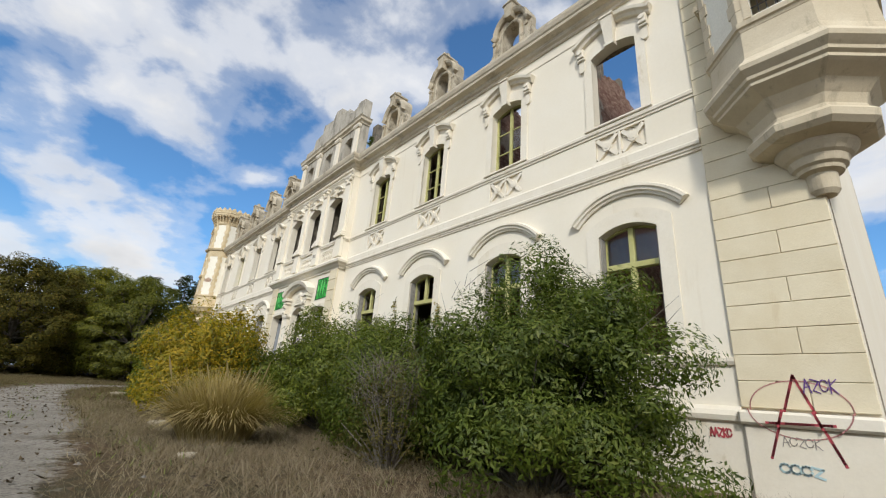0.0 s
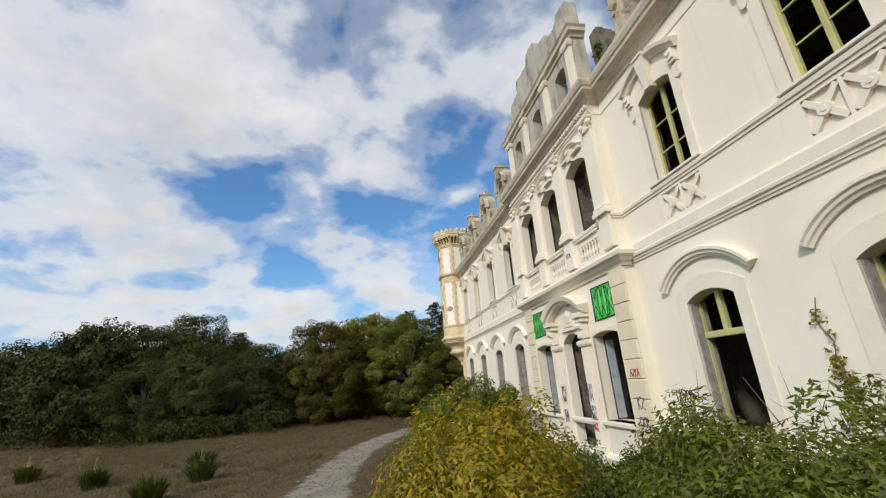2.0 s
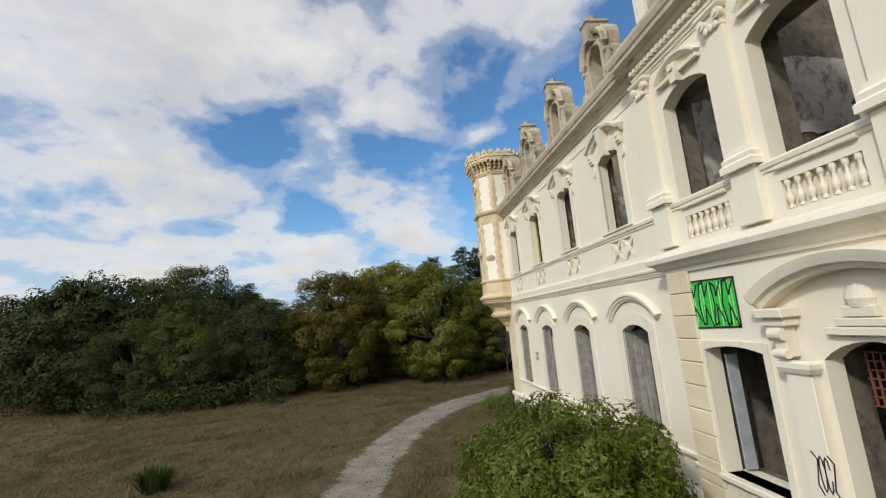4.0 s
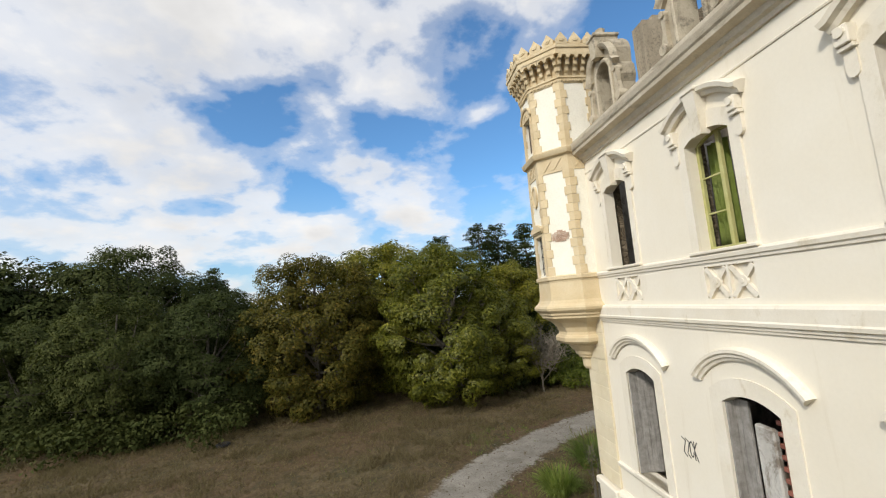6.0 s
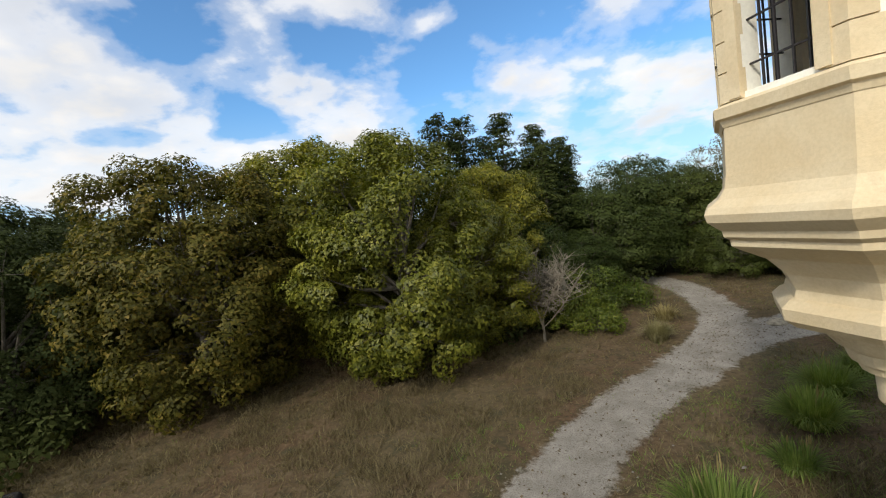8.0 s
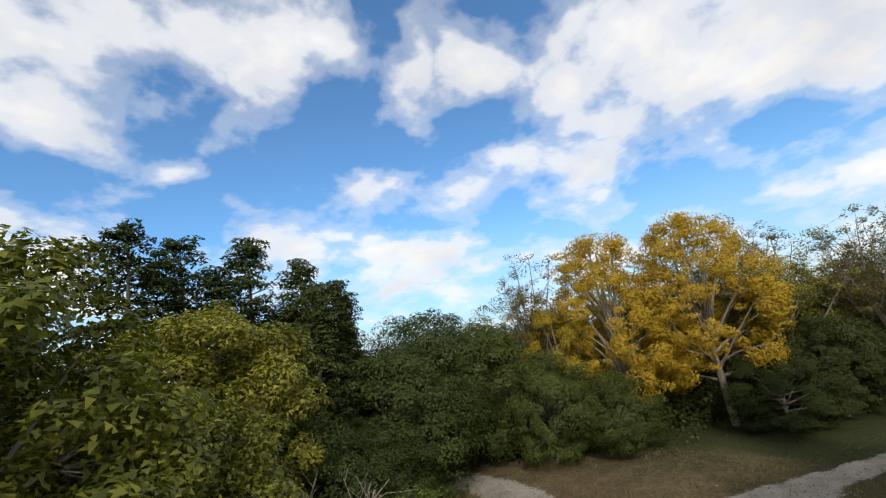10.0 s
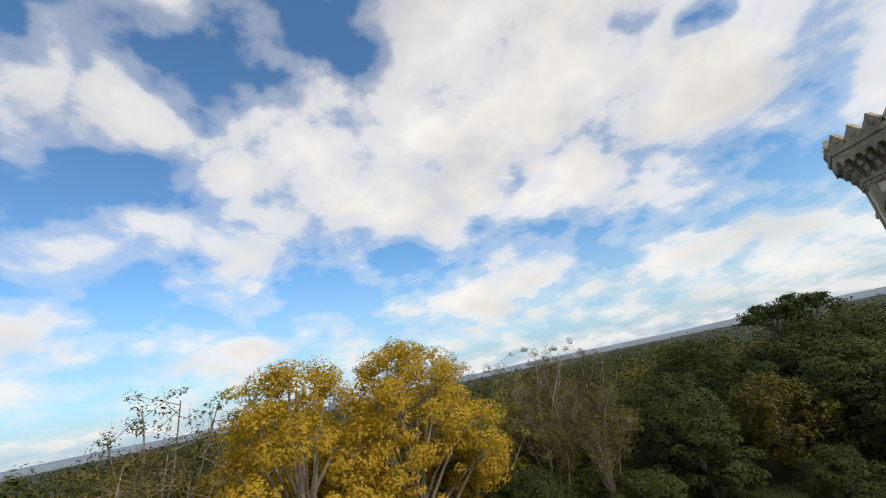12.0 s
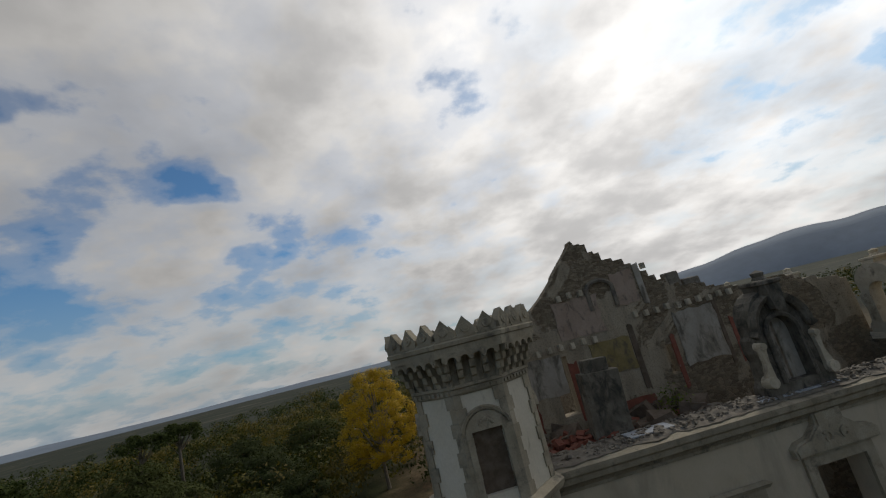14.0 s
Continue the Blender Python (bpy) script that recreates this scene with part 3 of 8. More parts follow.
solid("wall_back", bm, GREYPLASTER, "grey rendered back wall with empty openings", "wall", Matrix.Translation((X_BACK, 0, 0)) @ Matrix.Rotation(radians(90), 4, "Z"), kind="structure")


# ragged inner walls: a thick slab with a broken top
def ragged_wall(name, length, z0, tops, thick, material, m, holes=(), seed=0, label="bare inner wall of rubble with fallen plaster", rough=0.12, rake=()):
    """tops: (along, height) from 0 to length; the edge between them is broken."""
    rnd = random.Random(seed)
    edge = []
    for (a, za), (b, zb) in zip(tops, tops[1:]):
        n = max(1, int((b - a) / 0.28), int(abs(zb - za) / 0.18))
        for i in range(n):
            f = i / n
            z = za + (zb - za) * (f + 0.5 / n) + rnd.uniform(-rough, rough)
            edge += [(a + (b - a) * (f + 0.04 / n), z), (a + (b - a) * (f + 0.96 / n), z + rnd.uniform(-0.03, 0.03))]
    bm = bmesh.new()
    plate(bm, [(0, z0), (length, z0)] + (edge + list(rake))[::-1], [h for h in holes], 0.0, thick)
    return solid(name, bm, material, label, "wall", m, kind="structure")


def along_x(x, y):
    return Matrix.Translation((x, y, 0))


def along_y(x, y):
    return Matrix.Translation((x, y, 0)) @ Matrix.Rotation(radians(90), 4, "Z")


# spine wall and cross walls
ragged_wall("wall_spine", 37.0, 0, [(0, 13.2), (2.5, 12.0), (5, 12.9), (9, 12.6), (14, 14.6), (18, 14.9), (22, 14.4), (27, 12.4), (29.6, 13.4), (30.4, 12.8), (30.8, 11.3), (37, 11.2)], 0.45, INNER, along_y(7.9, 0.6),
            [rect(a, a + 1.1, z, z + 2.3) for a in (2.2, 6.5, 16.5, 20.4, 25.5, 28.4) for z in (1.3, 7.3)] , 3)
ragged_wall("wall_cross_near", 7.3, 0, [(0, 12.4), (1.4, 13.3), (2.6, 12.6), (4.2, 13.6), (5.6, 12.9), (7.3, 13.2)], 0.4, BRICKRUBBLE, along_x(0.55, 3.75), [rect(3.4, 4.3, 7.2, 9.4)], 5)
ragged_wall("wall_cross_second", 7.3, 0, [(0, 11.6), (1.0, 11.9), (2.2, 12.6), (3.4, 12.1), (5.0, 12.9), (7.3, 12.4)], 0.4, BRICKRUBBLE, along_x(0.55, 7.05), [rect(3.0, 4.0, 1.2, 3.4)], 15, "broken cross wall of red brick and rubble")
ragged_wall("wall_cross_pavilion_near", 7.3, 0, [(0, 14.6), (3, 14.9), (7.3, 14.2)], 0.45, RUBBLE, along_x(0.55, 14.85), [rect(2.8, 3.9, 1.2, 3.6)], 6)
ragged_wall("wall_cross_pavilion_far", 7.3, 0, [(0, 14.8), (2, 15.2), (4, 14.6), (7.3, 15.0)], 0.45, RUBBLE, along_x(0.55, 22.2), [rect(2.8, 3.9, 1.2, 3.6)], 7)
ragged_wall("wall_cross_far", 7.3, 0, [(0, 12.6), (1.8, 13.1), (3.2, 12.3), (5.2, 13.4), (7.3, 13.0)], 0.4, INNER, along_x(0.55, 30.35), [rect(4.6, 5.6, 7.3, 9.5)], 8)
# the tall gable over the end rooms: straight left rake, ragged fall to the front, attic line of joist corbels
ragged_wall("wall_gable", 15.2, 0, [(0, 14.3), (2.4, 14.9), (4.6, 15.0), (5.3, 15.2), (6.6, 15.55), (7.4, 15.95), (8.4, 16.75), (9.2, 17.22), (10.05, 17.98)], 0.5, INNER, along_x(0.5, 34.2),
            [rect(11.55, 12.15, 12.2, 14.1), rect(7.6, 8.0, 12.6, 13.6)], 11, "tall broken gable wall of bare masonry", 0.07,
            [(10.15, 18.0), (10.2, 17.86), (10.55, 17.5), (11.15, 16.9), (11.2, 16.78), (11.8, 16.22), (12.3, 15.86), (12.34, 15.74), (12.8, 15.36), (13.25, 14.98), (13.3, 14.6), (13.7, 14.2), (14.0, 13.75), (14.6, 13.4), (15.2, 12.9)])
for a, b, h in ((6.95, 7.45, 16.05), (6.2, 6.85, 15.7)):
    solid("chimney_stub", roughen(boxes(((a, 34.25, 14.9), (b, 34.65, h)), bevel=0.03), 0.03, 3), RUBBLE, "square stub of a broken chimney on the gable", "chimney")

for nm, a, b in (("floor_upper_near", (0.55, 7.5, 6.95), (7.9, 14.8, 7.2)), ("floor_upper_second", (0.55, 4.2, 6.95), (7.9, 7.0, 7.2)), ("floor_upper_pavilion", (0.55, 15.3, 6.95), (7.9, 22.2, 7.2)), ("floor_upper_far", (0.55, 22.7, 6.95), (7.9, 34.15, 7.2)),
                 ("floor_upper_back", (8.35, -0.7, 6.95), (15.45, 38.1, 7.2)), ("floor_ground", (0.55, -0.7, 0.8), (15.45, 38.1, 1.0))):
    solid(nm, boxes((a, b)), INNER, "dusty broken floor slab inside the ruin", "floor", kind="structure")
for nm, a, b in (("ceiling_near", (0.55, 7.5, 11.35), (7.9, 14.8, 11.6)), ("ceiling_far", (0.55, 22.7, 11.35), (4.6, 26.4, 11.6)), ("ceiling_end", (8.4, 34.72, 11.25), (15.4, 38.1, 11.5))):
    solid(nm, boxes((a, b)), INNER, "sagging plaster ceiling left under the lost roof", "ceiling", kind="structure")

# traces on the gable: joist corbels, red and ochre patches, bare strips where partitions stood
GABLE_Y = 34.7
for z, x0, x1 in ((14.40, 10.9, 14.3), (14.86, 5.4, 9.8), (16.05, 10.9, 12.4), (16.5, 8.3, 9.0)):
    for k in range(int((x1 - x0) / 0.42)):
        b = boxes(((-0.07, -0.03, -0.11), (0.07, 0.14, 0.11)), bevel=0.01)
        roughen(b, 0.02, 5.0)
        solid("corbel", b, OLDSTONE, "pale stone joist corbel in the gable wall", "corbel", Matrix.Translation((x0 + 0.42 * k, GABLE_Y + 0.02, z + 0.03 * math.sin(k * 2.3))), "gable corbels")


def gable_patch(x, z, w, h, material, label, out=0.03, ragged=0.12, square=1.5):
    bm = bmesh.new()
    rim = []
    for q in np.linspace(0, 2 * math.pi, 34, endpoint=False):
        f = 1.0 + ragged * (noise.noise(Vector((x, q * 1.7, z))) + 0.6 * noise.noise(Vector((q * 5.3, x, z))))
        rim.append((w / 2 * f * max(-1, min(1, square * math.cos(q))), h / 2 * f * max(-1, min(1, square * math.sin(q)))))
    rim = [p for i, p in enumerate(rim) if i == 0 or abs(p[0] - rim[i - 1][0]) + abs(p[1] - rim[i - 1][1]) > 1e-3]
    plate(bm, rim, [], -0.03, out)
    solid("wall_patch", bm, material, label, "wall", Matrix.Translation((x, GABLE_Y, z)) @ Matrix.Rotation(radians(180), 4, "Z"), kind="structure")


for x, z, w, h, m, lab in ((14.2, 12.5, 1.5, 1.2, RUST, "red painted plaster low on the gable"), (11.9, 12.9, 0.32, 1.9, RUST, "red painted door jamb in the gable"), (8.1, 13.0, 0.16, 1.8, BRICK, "strip of red brick in the gable"), (5.6, 13.2, 0.3, 1.6, BRICK, "red brick infill in the gable"), (10.0, 11.9, 1.2, 0.6, RUST, "red plaster in a broken hearth"),
                           (10.4, 13.7, 1.5, 1.1, OCHREPLASTER, "ochre plaster left on the gable"), (11.2, 15.25, 1.7, 1.3, PINKPLASTER, "pinkish plaster left on the gable"), (9.2, 15.9, 0.9, 1.2, PINKPLASTER, "pinkish plaster under the ragged edge"), (8.55, 15.9, 0.22, 1.5, PALEPLASTER, "pale strip where a flue ran"), (12.9, 13.55, 1.3, 1.3, PALEPLASTER, "grey plaster left beside the red jamb"),
                           (7.0, 13.7, 1.6, 1.9, PALEPLASTER, "grey plaster left on the gable"), (4.4, 13.5, 1.3, 2.1, PALEPLASTER, "grey plaster left on the gable"), (6.1, 13.6, 0.14, 2.2, DARKWOOD, "dark charred upright in the gable"), (9.5, 13.5, 0.2, 2.2, DARKWOOD, "dark scar of a lost partition")):
    gable_patch(x, z, w, h, m, lab)
bm = bmesh.new()
ribbon(bm, [(-0.02, 0.0), (0.09, 0.0), (0.12, 0.07), (0.07, 0.14), (-0.02, 0.14)], [(-0.42, 15.0)] + arc_points(0, 0.42, 15.75, 0.20, 10) + [(0.42, 15.0)])
solid("trim_relieving_arch", bm, RUBBLE, "rough relieving arch in the gable", "moulding", Matrix.Translation((10.15, GABLE_Y, 0.35)) @ Matrix.Rotation(radians(180), 4, "Z"), kind="structure")

def room_patch(x, y, z, w, h, material, label, seed):
    """Plaster left on a cross wall's near face, with a torn outline."""
    bm = bmesh.new()
    rim = []
    for q in np.linspace(0, 2 * math.pi, 40, endpoint=False):
        f = 1.0 + 0.16 * noise.noise(Vector((seed, q * 1.9, z))) + 0.12 * noise.noise(Vector((q * 6.1, seed, x)))
        rim.append((x + w / 2 * f * max(-1, min(1, 1.5 * math.cos(q))), z + h / 2 * f * max(-1, min(1, 1.5 * math.sin(q)))))
    rim = [p for i, p in enumerate(rim) if i == 0 or abs(p[0] - rim[i - 1][0]) + abs(p[1] - rim[i - 1][1]) > 1e-3]
    plate(bm, rim, [], -0.03, 0.02)
    solid("wall_patch", bm, material, label, "wall", Matrix.Translation((0, y, 0)), kind="structure")


for k, (x, y, z, w, h, m, lab) in enumerate(((1.5, 30.35, 10.9, 1.6, 1.9, ROOMPLASTER, "pale plaster left high on the cross wall"), (3.4, 30.35, 9.0, 2.2, 3.0, ROOMPLASTER, "flaking grey plaster on the cross wall"), (1.35, 30.35, 8.4, 0.8, 2.3, RUST, "red painted doorway plaster in the roofless room"),
                                             (5.6, 30.35, 10.4, 2.4, 2.6, ROOMPLASTER, "flaking plaster on the cross wall"), (2.2, 30.35, 4.0, 2.6, 2.6, PALEPLASTER, "stained plaster in the ground-floor room"), (1.9, 38.14, 9.3, 2.4, 3.4, ROOMPLASTER, "flaking plaster in the roofless end room"), (4.4, 38.14, 9.9, 1.6, 2.6, ROOMPLASTER, "pale plaster high in the end room"), (2.1, 38.14, 4.2, 2.4, 3.4, ROOMPLASTER, "peeling plaster low in the end room"), (2.0, 34.2, 9.2, 2.2, 3.2, ROOMPLASTER, "flaking plaster on the gable wall"), (2.2, 34.2, 4.2, 2.6, 2.8, PALEPLASTER, "stained plaster in the ground-floor end room"),
                                             (1.6, 22.2, 9.2, 1.7, 2.6, ROOMPLASTER, "grey plaster in the roofless centre room"), (4.4, 22.2, 10.6, 2.2, 2.2, ROOMPLASTER, "grey plaster high in the centre room"))):
    room_patch(x, y, z, w, h, m, lab, 3.1 * k)

# ---- mouldings along the fronts ----
FRONT_LINE = [(-37.42, 0.0), (-PAV[1], 0.0), (-PAV[1], -0.3), (-PAV[0], -0.3), (-PAV[0], 0.0), (0.0, 0.0)]


def front_trim(name, prof, material, label):
    bm = bmesh.new()
    sweep(bm, prof, FRONT_LINE)
    return solid(name, bm, material, label, "moulding", SIDE_FRONT, kind="structure")


front_trim("trim_plinth", [(-0.05, -0.4), (0.09, -0.4), (0.09, 1.08), (0.15, 1.12), (0.17, 1.2), (0.13, 1.28), (0.06, 1.34), (-0.05, 1.36)], TRIM, "plain cream plinth with a rounded cap")
front_trim("trim_sill_low", [(-0.05, 2.02), (0.05, 2.02), (0.08, 2.08), (0.08, 2.14), (-0.05, 2.18)], TRIM, "thin moulded string under the lower windows")
front_trim("trim_string", [(-0.05, 6.34), (0.035, 6.34), (0.04, 6.39), (0.065, 6.40), (0.07, 6.45), (0.11, 6.47), (0.12, 6.53), (0.10, 6.56), (0.10, 6.78), (0.07, 6.84), (-0.05, 6.86)], TRIM, "broad moulded string course between the storeys")
front_trim("trim_sill_high", [(-0.05, 7.70), (0.03, 7.70), (0.035, 7.75), (0.065, 7.77), (0.075, 7.84), (0.05, 7.88), (-0.05, 7.90)], TRIM, "thin moulded sill course of the upper storey")
front_trim("trim_line", [(-0.05, 11.12), (0.02, 11.12), (0.028, 11.15), (0.0, 11.18), (-0.05, 11.18)], TRIM, "fine raised line above the upper windows")
front_trim("trim_cornice", [(-0.05, 11.50), (0.05, 11.50), (0.07, 11.58), (0.14, 11.62), (0.18, 11.72), (0.36, 11.78), (0.38, 11.86), (0.42, 11.90), (0.47, 12.02), (0.48, 12.10), (0.30, 12.13), (0.28, 12.22), (-0.10, 12.24), (-0.6, 12.20), (-0.6, 11.96)], CORNICE,
           "heavy weathered eaves cornice with dark lichen")
bm = bmesh.new()
sweep(bm, [(-0.05, 11.50), (0.05, 11.50), (0.07, 11.58), (0.14, 11.66), (0.26, 11.74), (0.28, 11.86), (0.34, 11.92), (0.36, 12.06), (-0.1, 12.12), (-0.6, 12.1), (-0.6, 11.96)], [(-X_BACK + 1.0, 0), (-1.0, 0)])
solid("trim_cornice_end", bm, GREYSTONE, "weathered grey eaves cornice of the end wall", "moulding", END_M, kind="structure")
bm = bmesh.new()
sweep(bm, [(-0.05, 7.72), (0.05, 7.72), (0.09, 7.84), (-0.05, 7.9)], [(-X_BACK + 1.0, 0), (-1.0, 0)])
sweep(bm, [(-0.05, 6.4), (0.07, 6.4), (0.12, 6.6), (0.08, 6.84), (-0.05, 6.86)], [(-X_BACK + 1.0, 0), (-1.0, 0)])
solid("trim_string_end", bm, GREYSTONE, "grey moulded string courses of the end wall", "moulding", END_M, kind="structure")


# ---- windows ----
def ushape(ho, so, ro, hi, si, ri, z0, n=11):
    outer, inner = arch(0, ho, z0, so, ro, n), arch(0, hi, z0, si, ri, n)
    return [outer[1]] + outer[2:] + [outer[0], inner[0]] + inner[2:][::-1] + [inner[1]]


def shared(make, name, material):
    return mesh_of(make(), name, material)


def mk_upper_surround():
    bm = bmesh.new()
    plate(bm, ushape(0.83, 10.42, 0.30, 0.6, U_SPRING, 0.17, 7.92), [], -0.045, 0.02)
    return bm


def mk_upper_hood():
    bm = bmesh.new()
    pts = [(-1.04, 10.66), (-0.92, 10.70)] + arc_points(0, 0.86, 10.74, 0.30)[1:-1] + [(0.92, 10.70), (1.04, 10.66)]
    ribbon(bm, [(-0.02, -0.03), (0.10, -0.03), (0.14, 0.04), (0.22, 0.07), (0.24, 0.15), (0.10, 0.20), (-0.02, 0.20)], pts)
    return bm


def mk_keystone():
    bm = bmesh.new()
    plate(bm, [(-0.10, 10.30), (0.10, 10.30), (0.17, 11.14), (-0.17, 11.14)], [], -0.27, 0.0)
    for v in bm.verts:
        if v.co.z < 10.5 and v.co.y < -0.1:
            v.co.y = -0.17
    plate(bm, [(-0.13, 10.24), (0.13, 10.24), (0.14, 10.32), (-0.14, 10.32)], [], -0.20, 0.0)
    box(bm, (-0.20, -0.30, 11.14), (0.20, 0.0, 11.22), 0.012)
    return bm


def mk_console():
    bm = bmesh.new()
    box(bm, (-0.10, -0.17, 10.36), (0.10, 0.0, 10.64), 0.015)
    m = Matrix.Translation((0, -0.16, 10.54)) @ Matrix.Rotation(radians(90), 4, "X")
    bmesh.ops.create_cone(bm, cap_ends=True, segments=14, radius1=0.085, radius2=0.07, depth=0.08, matrix=m)
    box(bm, (-0.11, -0.13, 10.29), (0.11, 0.0, 10.36), 0.012)
    pts = [(-0.085, 10.29), (-0.085, 10.0)] + [(-0.085 * math.cos(a), 10.0 - 0.10 * math.sin(a)) for a in (0.5, 1.0, 1.57, 2.1, 2.6)] + [(0.085, 10.0), (0.085, 10.29)]
    plate(bm, pts[::-1], [], -0.07, 0.0)
    return bm


def mk_cross():
    """One crossed panel with a round boss, flush with the wall."""
    bm = bmesh.new()
    w, h = 0.262, 0.292
    for sx in (-1, 1):
        d = Vector((2 * w, 2 * h * sx)).normalized()
        p = Vector((-d.y, d.x)) * 0.052
        a, b = Vector((-w, -h * sx)), Vector((w, h * sx))
        plate(bm, [tuple(a - p), tuple(b - p), tuple(b + p), tuple(a + p)], [], 0.004 - 0.002 * sx, 0.075)
    m = Matrix.Translation((0, 0.01, 0)) @ Matrix.Rotation(radians(90), 4, "X")
    bmesh.ops.create_cone(bm, cap_ends=True, segments=16, radius1=0.13, radius2=0.11, depth=0.05, matrix=m)
    bmesh.ops.create_cone(bm, cap_ends=True, segments=12, radius1=0.055, radius2=0.045, depth=0.075, matrix=m)
    return bm


def mk_lower_surround():
    bm = bmesh.new()
    plate(bm, ushape(0.97, 5.12, 0.34, 0.66, G_SPRING, 0.2, 2.19), [], -0.028, 0.02)
    return bm


def mk_lower_hood():
    bm = bmesh.new()
    pts = [(-1.17, 5.26)] + arc_points(0, 1.14, 5.30, 0.52, 18) + [(1.17, 5.26)]
    ribbon(bm, [(-0.02, -0.02), (0.06, -0.02), (0.08, 0.03), (0.12, 0.05), (0.13, 0.10), (0.17, 0.13), (0.17, 0.19), (0.08, 0.23), (-0.02, 0.23)], pts)
    return bm


def mk_casement(half, z0, z1, rise, t=0.07):
    bm = bmesh.new()
    plate(bm, ushape(half, z1, rise, half - t, z1, rise * 0.9 - t * 0.4, z0), [], 0.22, 0.29)
    box(bm, (-half + t, 0.22, z0), (half - t, 0.29, z0 + t))
    return bm


M_USUR, M_UHOOD, M_KEY = shared(mk_upper_surround, "surround", TRIM), shared(mk_upper_hood, "hood", TRIM), shared(mk_keystone, "keystone", TRIM)
M_CONS, M_CROSS = shared(mk_console, "console", TRIM), shared(mk_cross, "crossed_panel", TRIM)
M_LSUR, M_LHOOD = shared(mk_lower_surround, "surround", TRIM), shared(mk_lower_hood, "hood", TRIM)
M_UFRAME = mesh_of(mk_casement(0.6, U_SILL, U_SPRING, 0.17), "casement_frame", FRAME)
M_LFRAME = mesh_of(mk_casement(0.66, G_SILL, G_SPRING, 0.2), "casement_frame", FRAME)
M_MULL = mesh_of(boxes(((-0.05, 0.20, U_SILL), (0.05, 0.29, U_SPRING + 0.15)), bevel=0.01), "mullion", FRAME)
M_BAR = mesh_of(boxes(((-0.265, 0.235, -0.015), (0.265, 0.275, 0.015))), "glazing_bar", FRAME)
M_PANEBACK = mesh_of(boxes(((-0.66, 0.075, 6.93), (0.66, 0.12, 7.66))), "panel_back", TRIM)
M_BLOCK_SILL = mesh_of(boxes(((-0.86, -0.11, 7.88), (0.86, 0.3, 7.95)), bevel=0.015), "sill", TRIM)
M_LSILL = mesh_of(boxes(((-0.8, -0.09, 2.12), (0.8, 0.45, 2.2)), bevel=0.015), "sill", TRIM)
M_PANE = mesh_of(boxes(((-0.255, 0.253, -0.33), (0.255, 0.257, 0.33))), "pane", GLASS)


def upper_window(n, y, frame, x0=0.0):
    w = thing("window_%d" % n, "upper window with a scrolled stone hood and crossed panels below" if not frame else "upper window with faded yellow casements under a stone hood", "window",
              Matrix.Translation((x0, y, 0)) @ SIDE_FRONT, "upper windows", "structure")
    for nm, me in (("surround", M_USUR), ("hood", M_UHOOD), ("keystone", M_KEY), ("sill", M_BLOCK_SILL), ("panel_back", M_PANEBACK)):
        part(nm, me, None, w)
    for s in (-1, 1):
        part("console", M_CONS, None, w, at=pose(s * 0.86, 0, 0))
        part("crossed_panel", M_CROSS, None, w, at=pose(s * 0.325, 0, 7.295))
    if frame:
        part("casement_frame", M_UFRAME, None, w, "faded yellow painted wood")
        if frame != "side":
            part("mullion", M_MULL, None, w)
            for s in (-1, 1):
                for z in (8.72, 9.48):
                    part("glazing_bar", M_BAR, None, w, at=pose(s * 0.29, 0, z))
                for z in (8.36, 9.10):
                    if random.random() < 0.3:
                        part("pane", M_PANE, None, w, "grimy window glass", at=pose(s * 0.3, 0, z))
        else:
            part("mullion", mesh_of(boxes(((-0.02, 0.20, U_SILL), (0.07, 0.29, U_SPRING + 0.15)), bevel=0.01), "mullion", FRAME), None, w)
            for z in (8.72, 9.48):
                part("glazing_bar", M_BAR, None, w, at=pose(-0.29, 0, z))
    return w


for n, (y, fr) in enumerate(zip(BAYS, (None, 1, 1, 1, None, None, "side", None))):
    upper_window(n + 1, y, fr)


